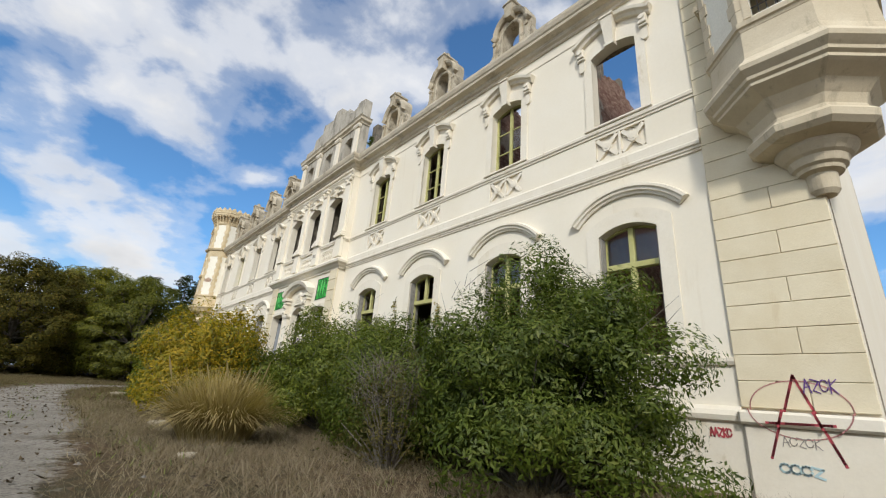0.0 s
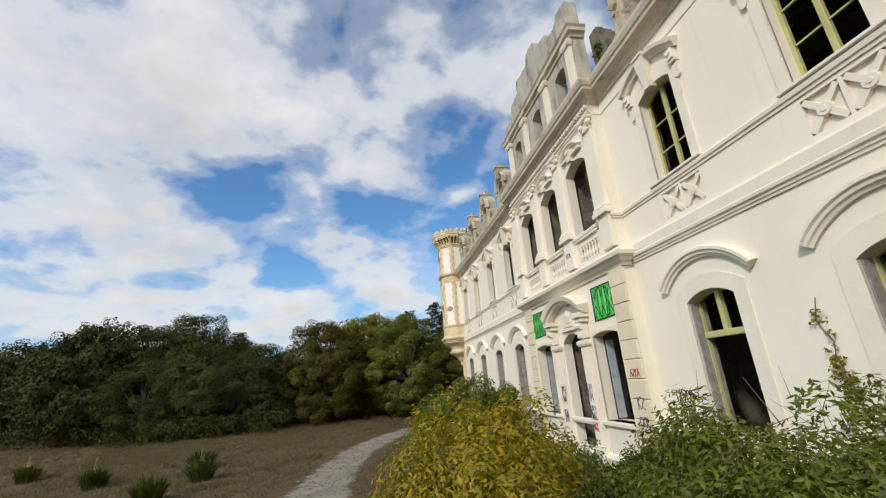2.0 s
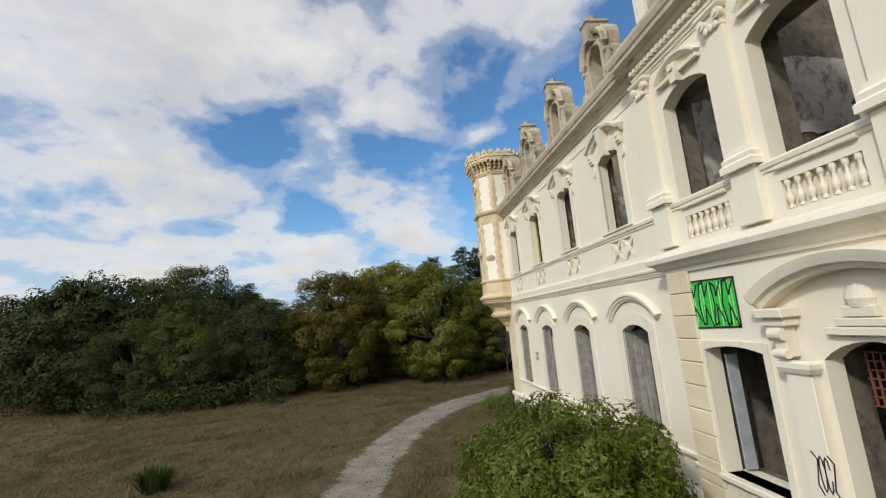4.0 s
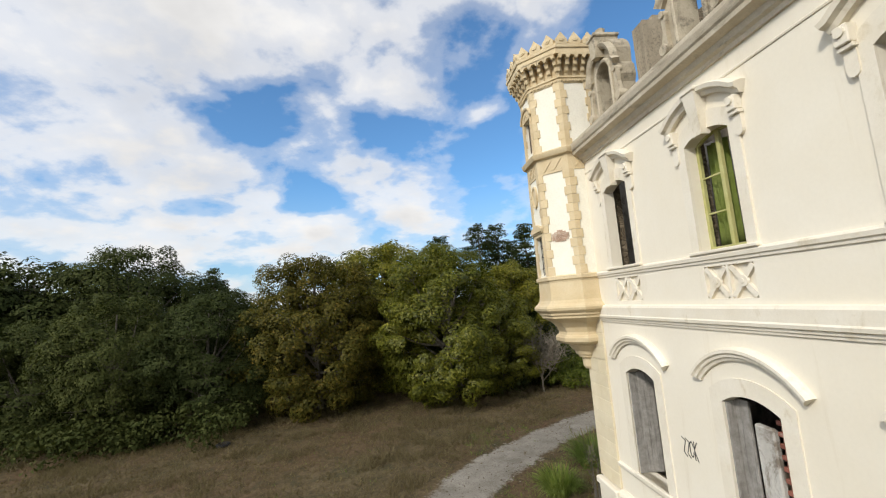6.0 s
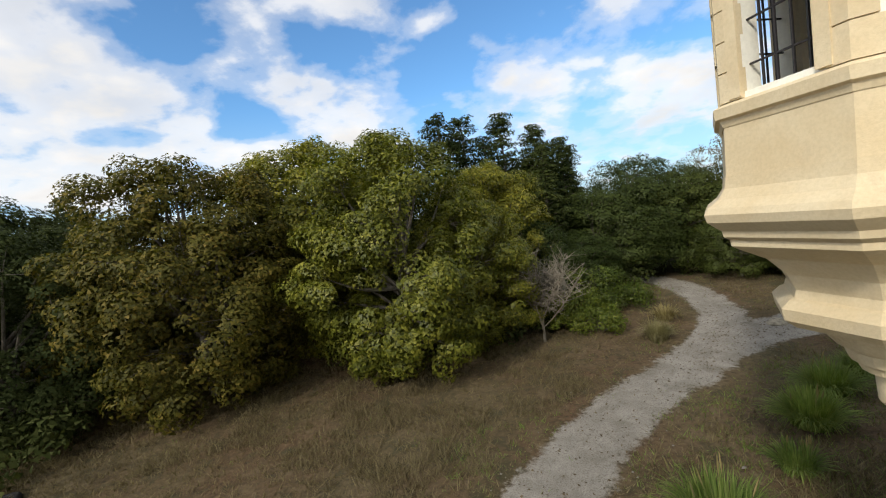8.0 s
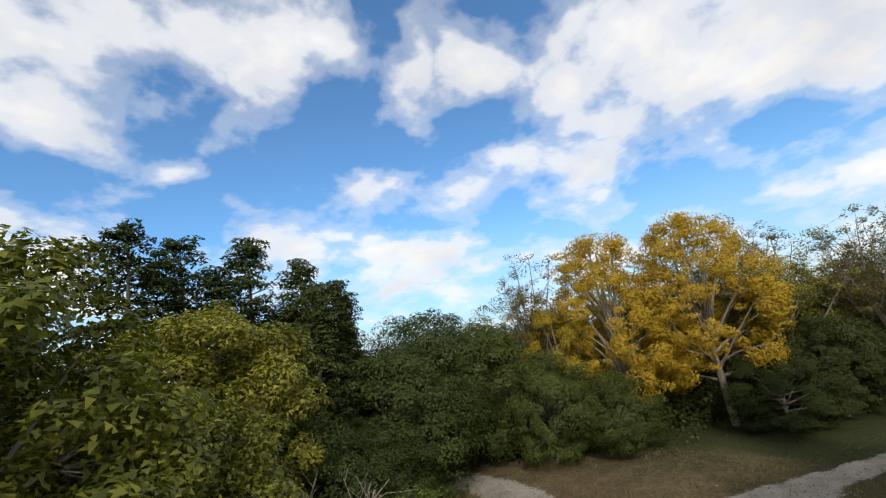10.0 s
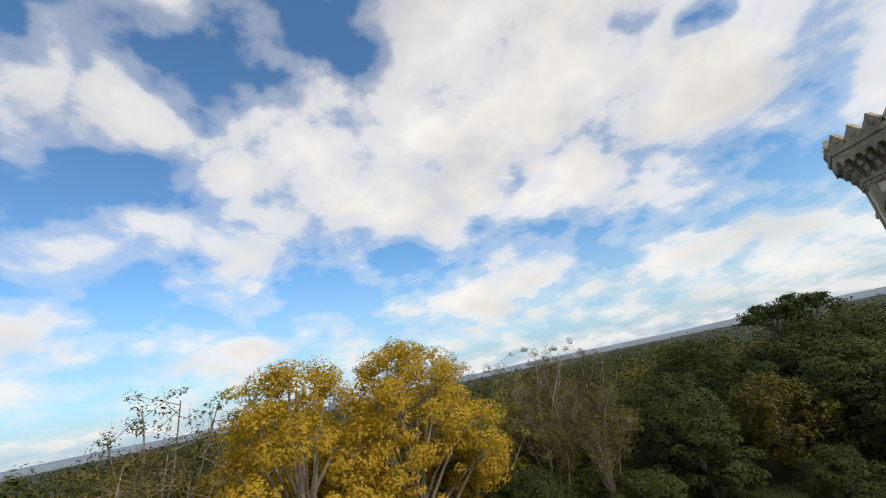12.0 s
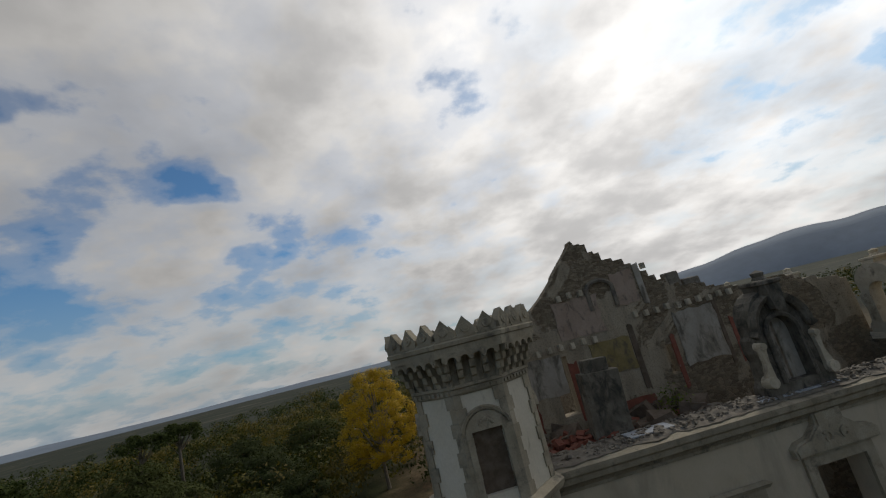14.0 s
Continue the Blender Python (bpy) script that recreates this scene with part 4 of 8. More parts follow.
def lower_window(n, y, style):
    w = thing("window_%d" % n, "tall arched ground-floor window with eyebrow moulding and grey shutters", "window",
              Matrix.Translation((0, y, 0)) @ SIDE_FRONT, "ground-floor windows", "structure")
    for nm, me in (("surround", M_LSUR), ("hood", M_LHOOD), ("sill", M_LSILL)):
        part(nm, me, None, w)
    for s in (-1, 1):
        part("shutter_lining", boxes(((min(s * 0.655, s * 0.62), 0.03, G_SILL), (max(s * 0.655, s * 0.62), 0.42, G_SPRING)), bevel=0.006), GREYWOOD, w, "bare grey wood")
    if style in ("cross", "tee"):
        part("casement_frame", M_LFRAME, None, w, "faded yellow painted wood")
        z0 = G_SILL if style == "cross" else 4.18
        part("mullion", boxes(((-0.06, 0.18, z0), (0.06, 0.3, G_SPRING + 0.17)), bevel=0.012), FRAME, w)
        part("transom", boxes(((-0.6, 0.17, 4.12), (0.6, 0.31, 4.26)), bevel=0.015), FRAME, w)
        if style == "cross":
            for s in (-1, 1):
                for z in (3.48, 2.84):
                    part("glazing_bar", boxes(((min(s * 0.06, s * 0.59), 0.235, z), (max(s * 0.06, s * 0.59), 0.275, z + 0.03))), FRAME, w)
                part("pane", boxes(((min(s * 0.065, s * 0.585), 0.253, 4.27), (max(s * 0.065, s * 0.585), 0.257, 4.9))), GLASS, w, "grimy window glass")
    if style == "blocked":
        part("blocking", roughen(boxes(((-0.30, 0.26, G_SILL), (0.16, 0.40, G_SPRING - 0.35)), bevel=0.03), 0.04, 3), ROOMPLASTER, w, "cracked mortar infill")
        part("plank", boxes(((-0.64, 0.22, G_SILL), (-0.30, 0.27, G_SPRING + 0.05)), bevel=0.008), GREYWOOD, w, "wide weathered grey plank")
        for i in range(26):
            z = G_SILL + 0.1 + i * 0.10
            part("brick", M_BRICKLET, None, w, at=pose(0.30 + (i % 2) * 0.09, 0.36, z))
    if style == "leaf":
        leaf = part("shutter", boxes(((0, -0.02, G_SILL + 0.02), (0.42, 0.02, G_SPRING)), bevel=0.006), GREYWOOD, w, "open grey plank shutter", at=pose(-0.6, 0.25, 0, 0, 0, 76))
        for i in range(3):
            part("plank", boxes(((0.02 + i * 0.13, -0.035, G_SILL + 0.05), (0.14 + i * 0.13, -0.02, G_SPRING - 0.05)), bevel=0.004), GREYWOOD, leaf)
    return w


M_BRICKLET = mesh_of(boxes(((-0.11, -0.055, -0.04), (0.11, 0.055, 0.04)), bevel=0.006), "brick", BRICK)
for n, (y, st) in enumerate(zip(BAYS, ("cross", "cross", "tee", "tee", "leaf", "leaf", "blocked", "leaf"))):
    lower_window(n + 20, y, st)

# the green curtain left behind one casement
bm = bmesh.new()
rows = [[bm.verts.new((x, 0.42 + 0.03 * math.sin(x * 42) + 0.012 * math.sin(x * 17 + z), z)) for x in np.linspace(-0.56, 0.05, 40)] for z in np.linspace(8.05, 10.2, 8)]
for a, b in zip(rows, rows[1:]):
    for i in range(39):
        bm.faces.new((a[i], a[i + 1], b[i + 1], b[i]))
ext = bmesh.ops.solidify(bm, geom=bm.faces[:], thickness=0.006)
solid("curtain", bm, CLOTH, "faded green curtain hanging behind a yellow casement", "curtain", Matrix.Translation((0, 32.1, 0)) @ SIDE_FRONT, smooth=True)


# ---- pavilion ----
def mk_small_pediment():
    bm = bmesh.new()
    ribbon(bm, [(-0.02, 0.0), (0.10, 0.0), (0.16, 0.06), (0.16, 0.10), (-0.02, 0.12)], [(-0.62, 10.62)] + arc_points(0, 0.60, 10.64, 0.26, 12) + [(0.62, 10.62)])
    box(bm, (-0.66, -0.12, 10.54), (0.66, 0.0, 10.63), 0.012)
    plate(bm, [(-0.09, 10.36), (0.09, 10.36), (0.14, 10.78), (-0.14, 10.78)], [], -0.18, 0.0)
    m = Matrix.Translation((0, -0.17, 10.70)) @ Matrix.Rotation(radians(90), 4, "X")
    bmesh.ops.create_cone(bm, cap_ends=True, segments=12, radius1=0.10, radius2=0.08, depth=0.1, matrix=m)
    return bm


def mk_pilaster(w=0.22):
    bm = bmesh.new()
    box(bm, (-w, -0.10, 8.28), (w, 0.02, 10.72), 0.01)
    sweep(bm, [(0.0, 7.90), (0.14, 7.90), (0.14, 8.02), (0.10, 8.06), (0.11, 8.14), (0.06, 8.20), (0.05, 8.28), (0.0, 8.30)], [(-w, 0.0), (-w, -0.10), (w, -0.10), (w, 0.0)])
    box(bm, (-w - 0.06, -0.14, 6.9), (w + 0.06, 0.02, 7.9), 0.012)
    return bm


def mk_capital(w=0.23):
    bm = bmesh.new()
    box(bm, (-w, -0.12, 10.70), (w, 0.02, 11.05), 0.01)
    sweep(bm, [(0.0, 11.02), (0.05, 11.02), (0.09, 11.08), (0.09, 11.14), (0.0, 11.16)], [(-w, 0.0), (-w, -0.12), (w, -0.12), (w, 0.0)])
    for s in (-1, 1):
        m = Matrix.Translation((s * (w - 0.03), -0.14, 10.93)) @ Matrix.Rotation(radians(90), 4, "X")
        bmesh.ops.create_cone(bm, cap_ends=True, segments=16, radius1=0.115, radius2=0.10, depth=0.09, matrix=m)
        bmesh.ops.create_cone(bm, cap_ends=True, segments=12, radius1=0.06, radius2=0.05, depth=0.14, matrix=m)
    for i in range(3):
        m = Matrix.Translation(((i - 1) * 0.12, -0.14, 10.76))
        bmesh.ops.create_icosphere(bm, subdivisions=1, radius=0.07, matrix=m @ Matrix.Diagonal((1, 0.6, 1.3, 1)))
    return bm


def mk_baluster():
    return lathe(bmesh.new(), [(0.045, 6.99), (0.045, 7.03), (0.025, 7.05), (0.05, 7.12), (0.055, 7.17), (0.03, 7.26), (0.022, 7.33), (0.035, 7.38), (0.045, 7.40), (0.045, 7.47)], (0, 0.0, 0), 10)


M_PEDI, M_PILA, M_CAPI, M_BALU = shared(mk_small_pediment, "pediment", TRIM), shared(mk_pilaster, "shaft", PLASTER), shared(mk_capital, "capital", TRIM), shared(mk_baluster, "baluster", TRIM)
M_BALBACK = mesh_of(boxes(((-0.66, 0.10, 6.94), (0.66, 0.15, 7.52))), "panel_back", TRIM)
M_PSILL = mesh_of(boxes(((-0.64, -0.08, 7.66), (0.64, 0.4, 7.73)), bevel=0.012), "sill", TRIM)
for n, y in enumerate(PAV_BAYS):
    w = thing("window_%d" % (40 + n), "tall empty arched window over a baluster panel, with a scrolled pediment", "window", Matrix.Translation((-0.3, y, 0)) @ SIDE_FRONT, "pavilion windows", "structure")
    part("pediment", M_PEDI, None, w)
    part("panel_back", M_BALBACK, None, w)
    part("sill", M_PSILL, None, w)
    for i in range(7):
        part("baluster", M_BALU, None, w, at=pose(-0.54 + i * 0.18, 0.035, 0))
for y in (15.1, 17.52, 19.88, 22.3):
    p = thing("pilaster", "flat cream pilaster with a scrolled capital and moulded base", "pilaster", Matrix.Translation((-0.3, y, 0)) @ SIDE_FRONT, "pavilion pilasters", "structure")
    part("shaft", M_PILA, None, p)
    part("capital", M_CAPI, None, p)
bm = bmesh.new()
for i in range(49):
    u = -22.5 + i * 0.1583
    box(bm, (u - 0.045, -0.16, 11.42), (u + 0.045, 0.0, 11.52))
sweep(bm, [(-0.02, 11.20), (0.04, 11.20), (0.05, 11.26), (0.09, 11.28), (0.10, 11.34), (-0.02, 11.36)], [(-PAV[1], 0), (-PAV[0], 0)])
solid("trim_dentils", bm, TRIM, "row of small dentils under the pavilion cornice", "moulding", PAV_M, kind="structure")
bm = bmesh.new()
sweep(bm, [(-0.02, 6.30), (0.06, 6.30), (0.08, 6.38), (0.14, 6.42), (0.20, 6.50), (0.30, 6.56), (0.32, 6.66), (0.26, 6.74), (0.10, 6.80), (-0.02, 6.82)], [(-PAV[1] - 0.02, 0.2), (-PAV[1] - 0.02, 0.0), (-PAV[0] + 0.02, 0.0), (-PAV[0] + 0.02, 0.2)])
solid("trim_balcony", bm, TRIM, "deep moulded ledge over the entrance bays", "moulding", PAV_M, kind="structure")
# rusticated side strips, stone by stone
M_RUST = mesh_of(boxes(((-0.36, -0.07, 0.0), (0.36, 0.03, 0.485)), bevel=0.018), "stone", ASHLAR)
for y in (15.18, 22.22):
    p = thing("rusticated_pier", "cream pier of smooth blocks with sunk joints beside the entrance", "pier", Matrix.Translation((-0.3, y, 0)) @ SIDE_FRONT, "entrance piers", "structure")
    for i in range(10):
        part("stone", M_RUST, None, p, at=pose(0, 0, 1.36 + i * 0.497))
# entrance
door = thing("door_1", "arched entrance with a curved pediment on scrolled brackets, its leaves gone", "doorway", Matrix.Translation((-0.3, 18.55, 0)) @ SIDE_FRONT, kind="structure")
bm = bmesh.new()
ribbon(bm, [(-0.02, -0.02), (0.24, -0.02), (0.28, 0.05), (0.36, 0.08), (0.40, 0.18), (0.42, 0.24), (-0.02, 0.30)], [(-1.48, 5.42)] + arc_points(0, 1.40, 5.44, 0.50, 18) + [(1.48, 5.42)])
part("pediment", bm, TRIM, door)
for s in (-1, 1):
    bm = bmesh.new()
    box(bm, (s * 1.18 - 0.26, -0.38, 5.26), (s * 1.18 + 0.26, 0.0, 5.42), 0.02)
    box(bm, (s * 1.18 - 0.20, -0.30, 5.12), (s * 1.18 + 0.20, 0.0, 5.26), 0.02)
    part("impost", bm, TRIM, door)
    bm = bmesh.new()
    box(bm, (s * 1.18 - 0.11, -0.24, 4.62), (s * 1.18 + 0.11, 0.0, 5.12), 0.02)
    for z, r in ((5.0, 0.11), (4.68, 0.075)):
        m = Matrix.Translation((s * 1.18, -0.24, z)) @ Matrix.Rotation(radians(90), 4, "Y")
        bmesh.ops.create_cone(bm, cap_ends=True, segments=14, radius1=r, radius2=r, depth=0.24, matrix=m)
    part("bracket", bm, TRIM, door)
    bm = bmesh.new()
    box(bm, (s * 1.06 - 0.22, -0.16, 1.5), (s * 1.06 + 0.22, 0.0, 4.5), 0.015)
    sweep(bm, [(0.0, 4.38), (0.04, 4.38), (0.08, 4.46), (0.08, 4.54), (0.0, 4.58)], [(s * 1.06 - 0.22, 0), (s * 1.06 - 0.22, -0.16), (s * 1.06 + 0.22, -0.16), (s * 1.06 + 0.22, 0)])
    box(bm, (s * 1.06 - 0.28, -0.24, 0.2), (s * 1.06 + 0.28, 0.0, 1.5), 0.03)
    part("jamb", bm, PLASTER, door)
bm = bmesh.new()
for i, (w, h) in enumerate(((0.52, 0.12), (0.36, 0.12), (0.22, 0.16))):
    z = 4.98 + i * 0.13
    box(bm, (-w, -0.10, z), (w, 0.0, z + h), 0.015)
lathe(bm, [(0.0, 5.36), (0.16, 5.38), (0.20, 5.5), (0.14, 5.66), (0.0, 5.72)], (0, -0.02, 0), 12, 1.0, 0.6)
part("crest", bm, TRIM, door)
part("fanlight_grille", mesh_of(boxes(*[((-0.55 + i * 0.1, 0.5, 3.9), (-0.53 + i * 0.1, 0.53, 4.7)) for i in range(12)], *[((-0.58, 0.5, 3.9 + i * 0.13), (0.58, 0.52, 3.92 + i * 0.13)) for i in range(7)]), "fanlight_grille", RUST), None, door, "rusty iron lattice over the door")
part("doorstep", boxes(((-0.95, -0.75, -0.3), (0.95, 0.3, 0.30)), ((-0.8, -0.42, 0.30), (0.8, 0.5, 0.55)), bevel=0.02), TRIM, door)
for y in (PAV_BAYS[0], PAV_BAYS[2]):
    w = thing("window_%d" % (50 + int(y)), "empty entrance-side opening with rounded corners and a battered grey shutter", "window", Matrix.Translation((-0.3, y, 0)) @ SIDE_FRONT, "entrance windows", "structure")
    bm = bmesh.new()
    plate(bm, ushape(0.84, 4.80, 0.02, 0.72, 4.62, 0.10, 2.18), [], -0.04, 0.02)
    part("surround", bm, TRIM, w)
    part("sill", boxes(((-0.8, -0.16, 2.08), (0.8, 0.6, 2.2)), bevel=0.02), TRIM, w)
    part("apron", boxes(((-0.72, -0.06, 1.3), (0.72, 0.0, 2.08)), bevel=0.02), TRIM, w)
    part("shutter", boxes(((-0.02, 0.0, 2.25), (0.02, 0.24, 4.5)), bevel=0.008), METAL, w, "battered pale grey shutter, ajar", at=pose(-0.60, 0.30, 0, 0, 0, -8))
    for z in (2.9, 3.6, 4.2):
        part("glazing_bar", boxes(((0.2, 0.5, z), (0.6, 0.53, z + 0.03))), FRAME, w)

# attic storey above the pavilion
bm = bmesh.new()
A0, A1 = -22.25, -15.15
plate(bm, rect(A0, A1, 12.2, 14.62), [arch(-y, 0.40, 12.7, 13.9, 0.14) for y in PAV_BAYS], 0.10, 0.55)
solid("wall_attic", bm, CONCRETE, "rendered attic wall with three small empty windows, open to the sky", "wall", PAV_M, kind="structure")
bm = bmesh.new()
sweep(bm, [(-0.05, 14.46), (0.06, 14.46), (0.08, 14.56), (0.18, 14.62), (0.20, 14.74), (0.26, 14.82), (-0.4, 14.86), (-0.4, 14.6)], [(A0, 0.55), (A0, 0.10), (A1, 0.10), (A1, 0.55)])
solid("trim_attic_cornice", bm, CORNICE, "weathered attic cornice", "moulding", PAV_M, kind="structure")
for y in (15.45, 17.52, 19.88, 21.95):
    bm = bmesh.new()
    box(bm, (-0.19, -0.10, 12.2), (0.19, 0.02, 14.3), 0.012)
    sweep(bm, [(0.0, 14.24), (0.05, 14.24), (0.09, 14.34), (0.09, 14.44), (0.0, 14.46)], [(-0.19, 0), (-0.19, -0.10), (0.19, -0.10), (0.19, 0)])
    solid("attic_pilaster", bm, TRIM, "short flat pilaster of the attic", "pilaster", Matrix.Translation((-0.2, y, 0)) @ SIDE_FRONT, "attic pilasters", "structure")
rnd = random.Random(4)
tops = [(A0, 15.5)]
for a, z in ((-21.2, 15.55), (-21.1, 16.0), (-20.2, 16.1), (-20.1, 16.75), (-18.9, 16.55), (-18.7, 16.95), (-17.9, 16.9), (-17.8, 16.35), (-16.9, 16.3), (-16.8, 15.85), (-15.9, 15.9), (-15.8, 16.1), (A1, 16.0)):
    n = 3
    for i in range(1, n + 1):
        f = i / n
        tops.append((tops[-1][0] + (a - tops[-1][0]) * f, tops[-1][1] + (z - tops[-1][1]) * f + rnd.uniform(-0.05, 0.05)))
bm = bmesh.new()
plate(bm, [(A0, 14.84), (A1, 14.84)] + tops[::-1], [], 0.06, 0.5)
roughen(bm, 0.04, 2.2, lambda c: c.z > 15)
solid("parapet", bm, CONCRETE, "broken streaky concrete parapet over the attic", "parapet", PAV_M, kind="structure")


# ---- dormers ----
def mk_dormer_body():
    bm = bmesh.new()
    out = [(-0.86, 0.0), (0.86, 0.0), (0.86, 0.28), (0.74, 0.40), (0.70, 0.85), (0.76, 1.05), (0.74, 1.35), (0.66, 1.45), (0.68, 1.75)]
    out += [(0.70 * math.cos(a), 1.80 + 0.66 * math.sin(a)) for a in np.linspace(0.15, math.pi - 0.15, 11)]
    out += [(-x, z) for x, z in out[8:1:-1]]
    out = [p for i, p in enumerate(out) if i == 0 or (abs(p[0] - out[i - 1][0]) + abs(p[1] - out[i - 1][1])) > 1e-4]
    plate(bm, out, [arch(0, 0.37, 0.32, 1.42, 0.37, 12)], 0.0, 0.5)
    return roughen(bm, 0.03, 2.5)


def mk_dormer_arch():
    bm = bmesh.new()
    pts = [(0.62 * math.cos(a), 1.52 + 0.66 * math.sin(a)) for a in np.linspace(math.pi, 0, 16)]
    ribbon(bm, [(-0.02, 0.0), (0.10, 0.0), (0.16, 0.06), (0.20, 0.14), (-0.02, 0.18)], [(-0.72, 1.38)] + pts + [(0.72, 1.38)])
    return roughen(bm, 0.02, 3)


def mk_dormer_ring():
    bm = bmesh.new()
    pts = [(-0.37, 0.32)] + [(0.37 * math.cos(a), 1.42 + 0.37 * math.sin(a)) for a in np.linspace(math.pi, 0, 12)] + [(0.37, 0.32)]
    ribbon(bm, [(-0.02, 0.0), (0.06, 0.0), (0.08, 0.06), (0.05, 0.11), (-0.02, 0.11)], pts)
    return bm


def mk_scroll():
    bm = bmesh.new()
    for z, r, x in ((0.42, 0.16, 0.0), (1.22, 0.10, -0.08)):
        m = Matrix.Translation((x, -0.04, z)) @ Matrix.Rotation(radians(90), 4, "X")
        bmesh.ops.create_cone(bm, cap_ends=True, segments=14, radius1=r, radius2=r * 0.8, depth=0.22, matrix=m)
    plate(bm, [(-0.14, 0.42), (0.10, 0.45), (-0.02, 0.85), (0.0, 1.22), (-0.16, 1.22), (-0.12, 0.85)], [], -0.10, 0.02)
    return roughen(bm, 0.015, 4)


def mk_finial():
    bm = bmesh.new()
    plate(bm, [(-0.14, 1.95), (0.14, 1.95), (0.20, 2.55), (-0.20, 2.55)], [], -0.26, 0.45)
    box(bm, (-0.26, -0.30, 2.55), (0.26, 0.48, 2.68), 0.03)
    lathe(bm, [(0.17, 2.68), (0.12, 2.76), (0.15, 2.86), (0.0, 2.95)], (0, 0.05, 0), 8)
    return roughen(bm, 0.035, 3)


M_DB, M_DA, M_DR, M_DS, M_DF = (shared(f, nm, OLDSTONE) for f, nm in ((mk_dormer_body, "body"), (mk_dormer_arch, "arch_moulding"), (mk_dormer_ring, "opening_moulding"), (mk_scroll, "scroll"), (mk_finial, "keystone")))


def dormer(m, scale=1.0, dark=False):
    d = thing("dormer", "weathered stone dormer front with a round-headed empty opening", "dormer", m @ Matrix.Scale(scale, 4), "dormers on the eaves")
    for nm, me in (("body", M_DB), ("arch_moulding", M_DA), ("opening_moulding", M_DR), ("keystone", M_DF)):
        # same dormer in a much darker, blotched stone
        if dark:
            me = me.copy()
            me.materials[0] = DARKSTONE
        part(nm, me, None, d)
    if dark:
        part("infill", boxes(((-0.38, 0.22, 0.3), (-0.03, 0.34, 1.72)), ((0.03, 0.22, 0.3), (0.38, 0.34, 1.72)), bevel=0.012), PALEPLASTER, d, "grey slabs with a dark slot between them")
    for s in (-1, 1):
        part("scroll", M_DS, None, d, at=Matrix.Translation((s * 0.80, 0, 0)) @ Matrix.Diagonal((s, 1, 1, 1)))
    return d


for y in BAYS:
    dormer(Matrix.Translation((0.12, y, 12.2)) @ SIDE_FRONT)
dormer(Matrix.Translation((7.5, Y_FAR - 0.1, 12.08)) @ SIDE_END, 1.12, True)


# ---- corner turrets ----
T8 = math.tan(radians(22.5))


def octo(bm, prof, seg=8):
    """Rings of eight sides: (half width across the flats, height)."""
    c = math.cos(math.pi / seg)
    rows = [[bm.verts.new((a / c * math.cos(2 * math.pi * (i + 0.5) / seg), a / c * math.sin(2 * math.pi * (i + 0.5) / seg), z)) for i in range(seg)] for a, z in prof]
    for p, q in zip(rows, rows[1:]):
        for i in range(seg):
            bm.faces.new((p[i], p[(i + 1) % seg], q[(i + 1) % seg], q[i]))
    bm.faces.new(rows[0][::-1])
    bm.faces.new(rows[-1])
    return bm


def ring(bm, prof, a):
    path = [(a / math.cos(radians(22.5)) * math.cos(radians(22.5 + 45 * i)), a / math.cos(radians(22.5)) * math.sin(radians(22.5 + 45 * i))) for i in range(8)]
    return sweep(bm, prof, path, True)


def quoin_mesh(a, w1, w2, h, material):
    """A stone that wraps one corner of the eight-sided shaft; the corner lies on the x axis."""
    bm = bmesh.new()
    d1, d2 = Vector((math.cos(radians(112.5)), math.sin(radians(112.5)))), Vector((math.cos(radians(112.5)), -math.sin(radians(112.5))))
    n1, n2 = Vector((math.cos(radians(22.5)), math.sin(radians(22.5)))), Vector((math.cos(radians(22.5)), -math.sin(radians(22.5))))
    r = a / math.cos(radians(22.5))
    v = Vector((r, 0))
    o = 0.035
    tip = Vector(((a + o) / math.cos(radians(22.5)), 0))
    poly = [v + d2 * w2 - n2 * 0.03, v + d2 * w2 + n2 * o, tip, v + d1 * w1 + n1 * o, v + d1 * w1 - n1 * 0.03]
    low = [bm.verts.new((p.x, p.y, 0.006)) for p in poly]
    high = [bm.verts.new((p.x, p.y, h - 0.006)) for p in poly]
    bm.faces.new(low[::-1])
    bm.faces.new(high)
    for i in range(5):
        bm.faces.new((low[i], low[(i + 1) % 5], high[(i + 1) % 5], high[i]))
    return mesh_of(bm, "quoin", material)


def mk_bracket():
    bm = bmesh.new()
    prof = [(0.0, 14.52), (0.06, 14.54), (0.09, 14.66), (0.16, 14.70), (0.18, 14.84), (0.26, 14.88), (0.29, 15.02), (0.38, 15.06), (0.40, 15.20), (0.0, 15.20)]
    a = [bm.verts.new((-0.06, -d, z)) for d, z in prof]
    b = [bm.verts.new((0.06, -d, z)) for d, z in prof]
    bm.faces.new(a)
    bm.faces.new(b[::-1])
    for i in range(len(prof)):
        j = (i + 1) % len(prof)
        bm.faces.new((a[i], b[i], b[j], a[j]))
    return bm


def mk_merlon():
    bm = bmesh.new()
    plate(bm, [(-0.19, 15.50), (0.19, 15.50), (0.21, 15.66), (0.10, 15.80), (0.0, 15.93), (-0.10, 15.80), (-0.21, 15.66)], [], -0.16, 0.02)
    m = Matrix.Translation((0, -0.165, 15.68)) @ Matrix.Rotation(radians(90), 4, "X")
    bmesh.ops.create_cone(bm, cap_ends=True, segments=14, radius1=0.105, radius2=0.09, depth=0.05, matrix=m)
    bmesh.ops.create_cone(bm, cap_ends=True, segments=10, radius1=0.05, radius2=0.04, depth=0.08, matrix=m)
    box(bm, (-0.24, -0.15, 15.44), (0.24, 0.0, 15.54), 0.01)
    return roughen(bm, 0.018, 4)


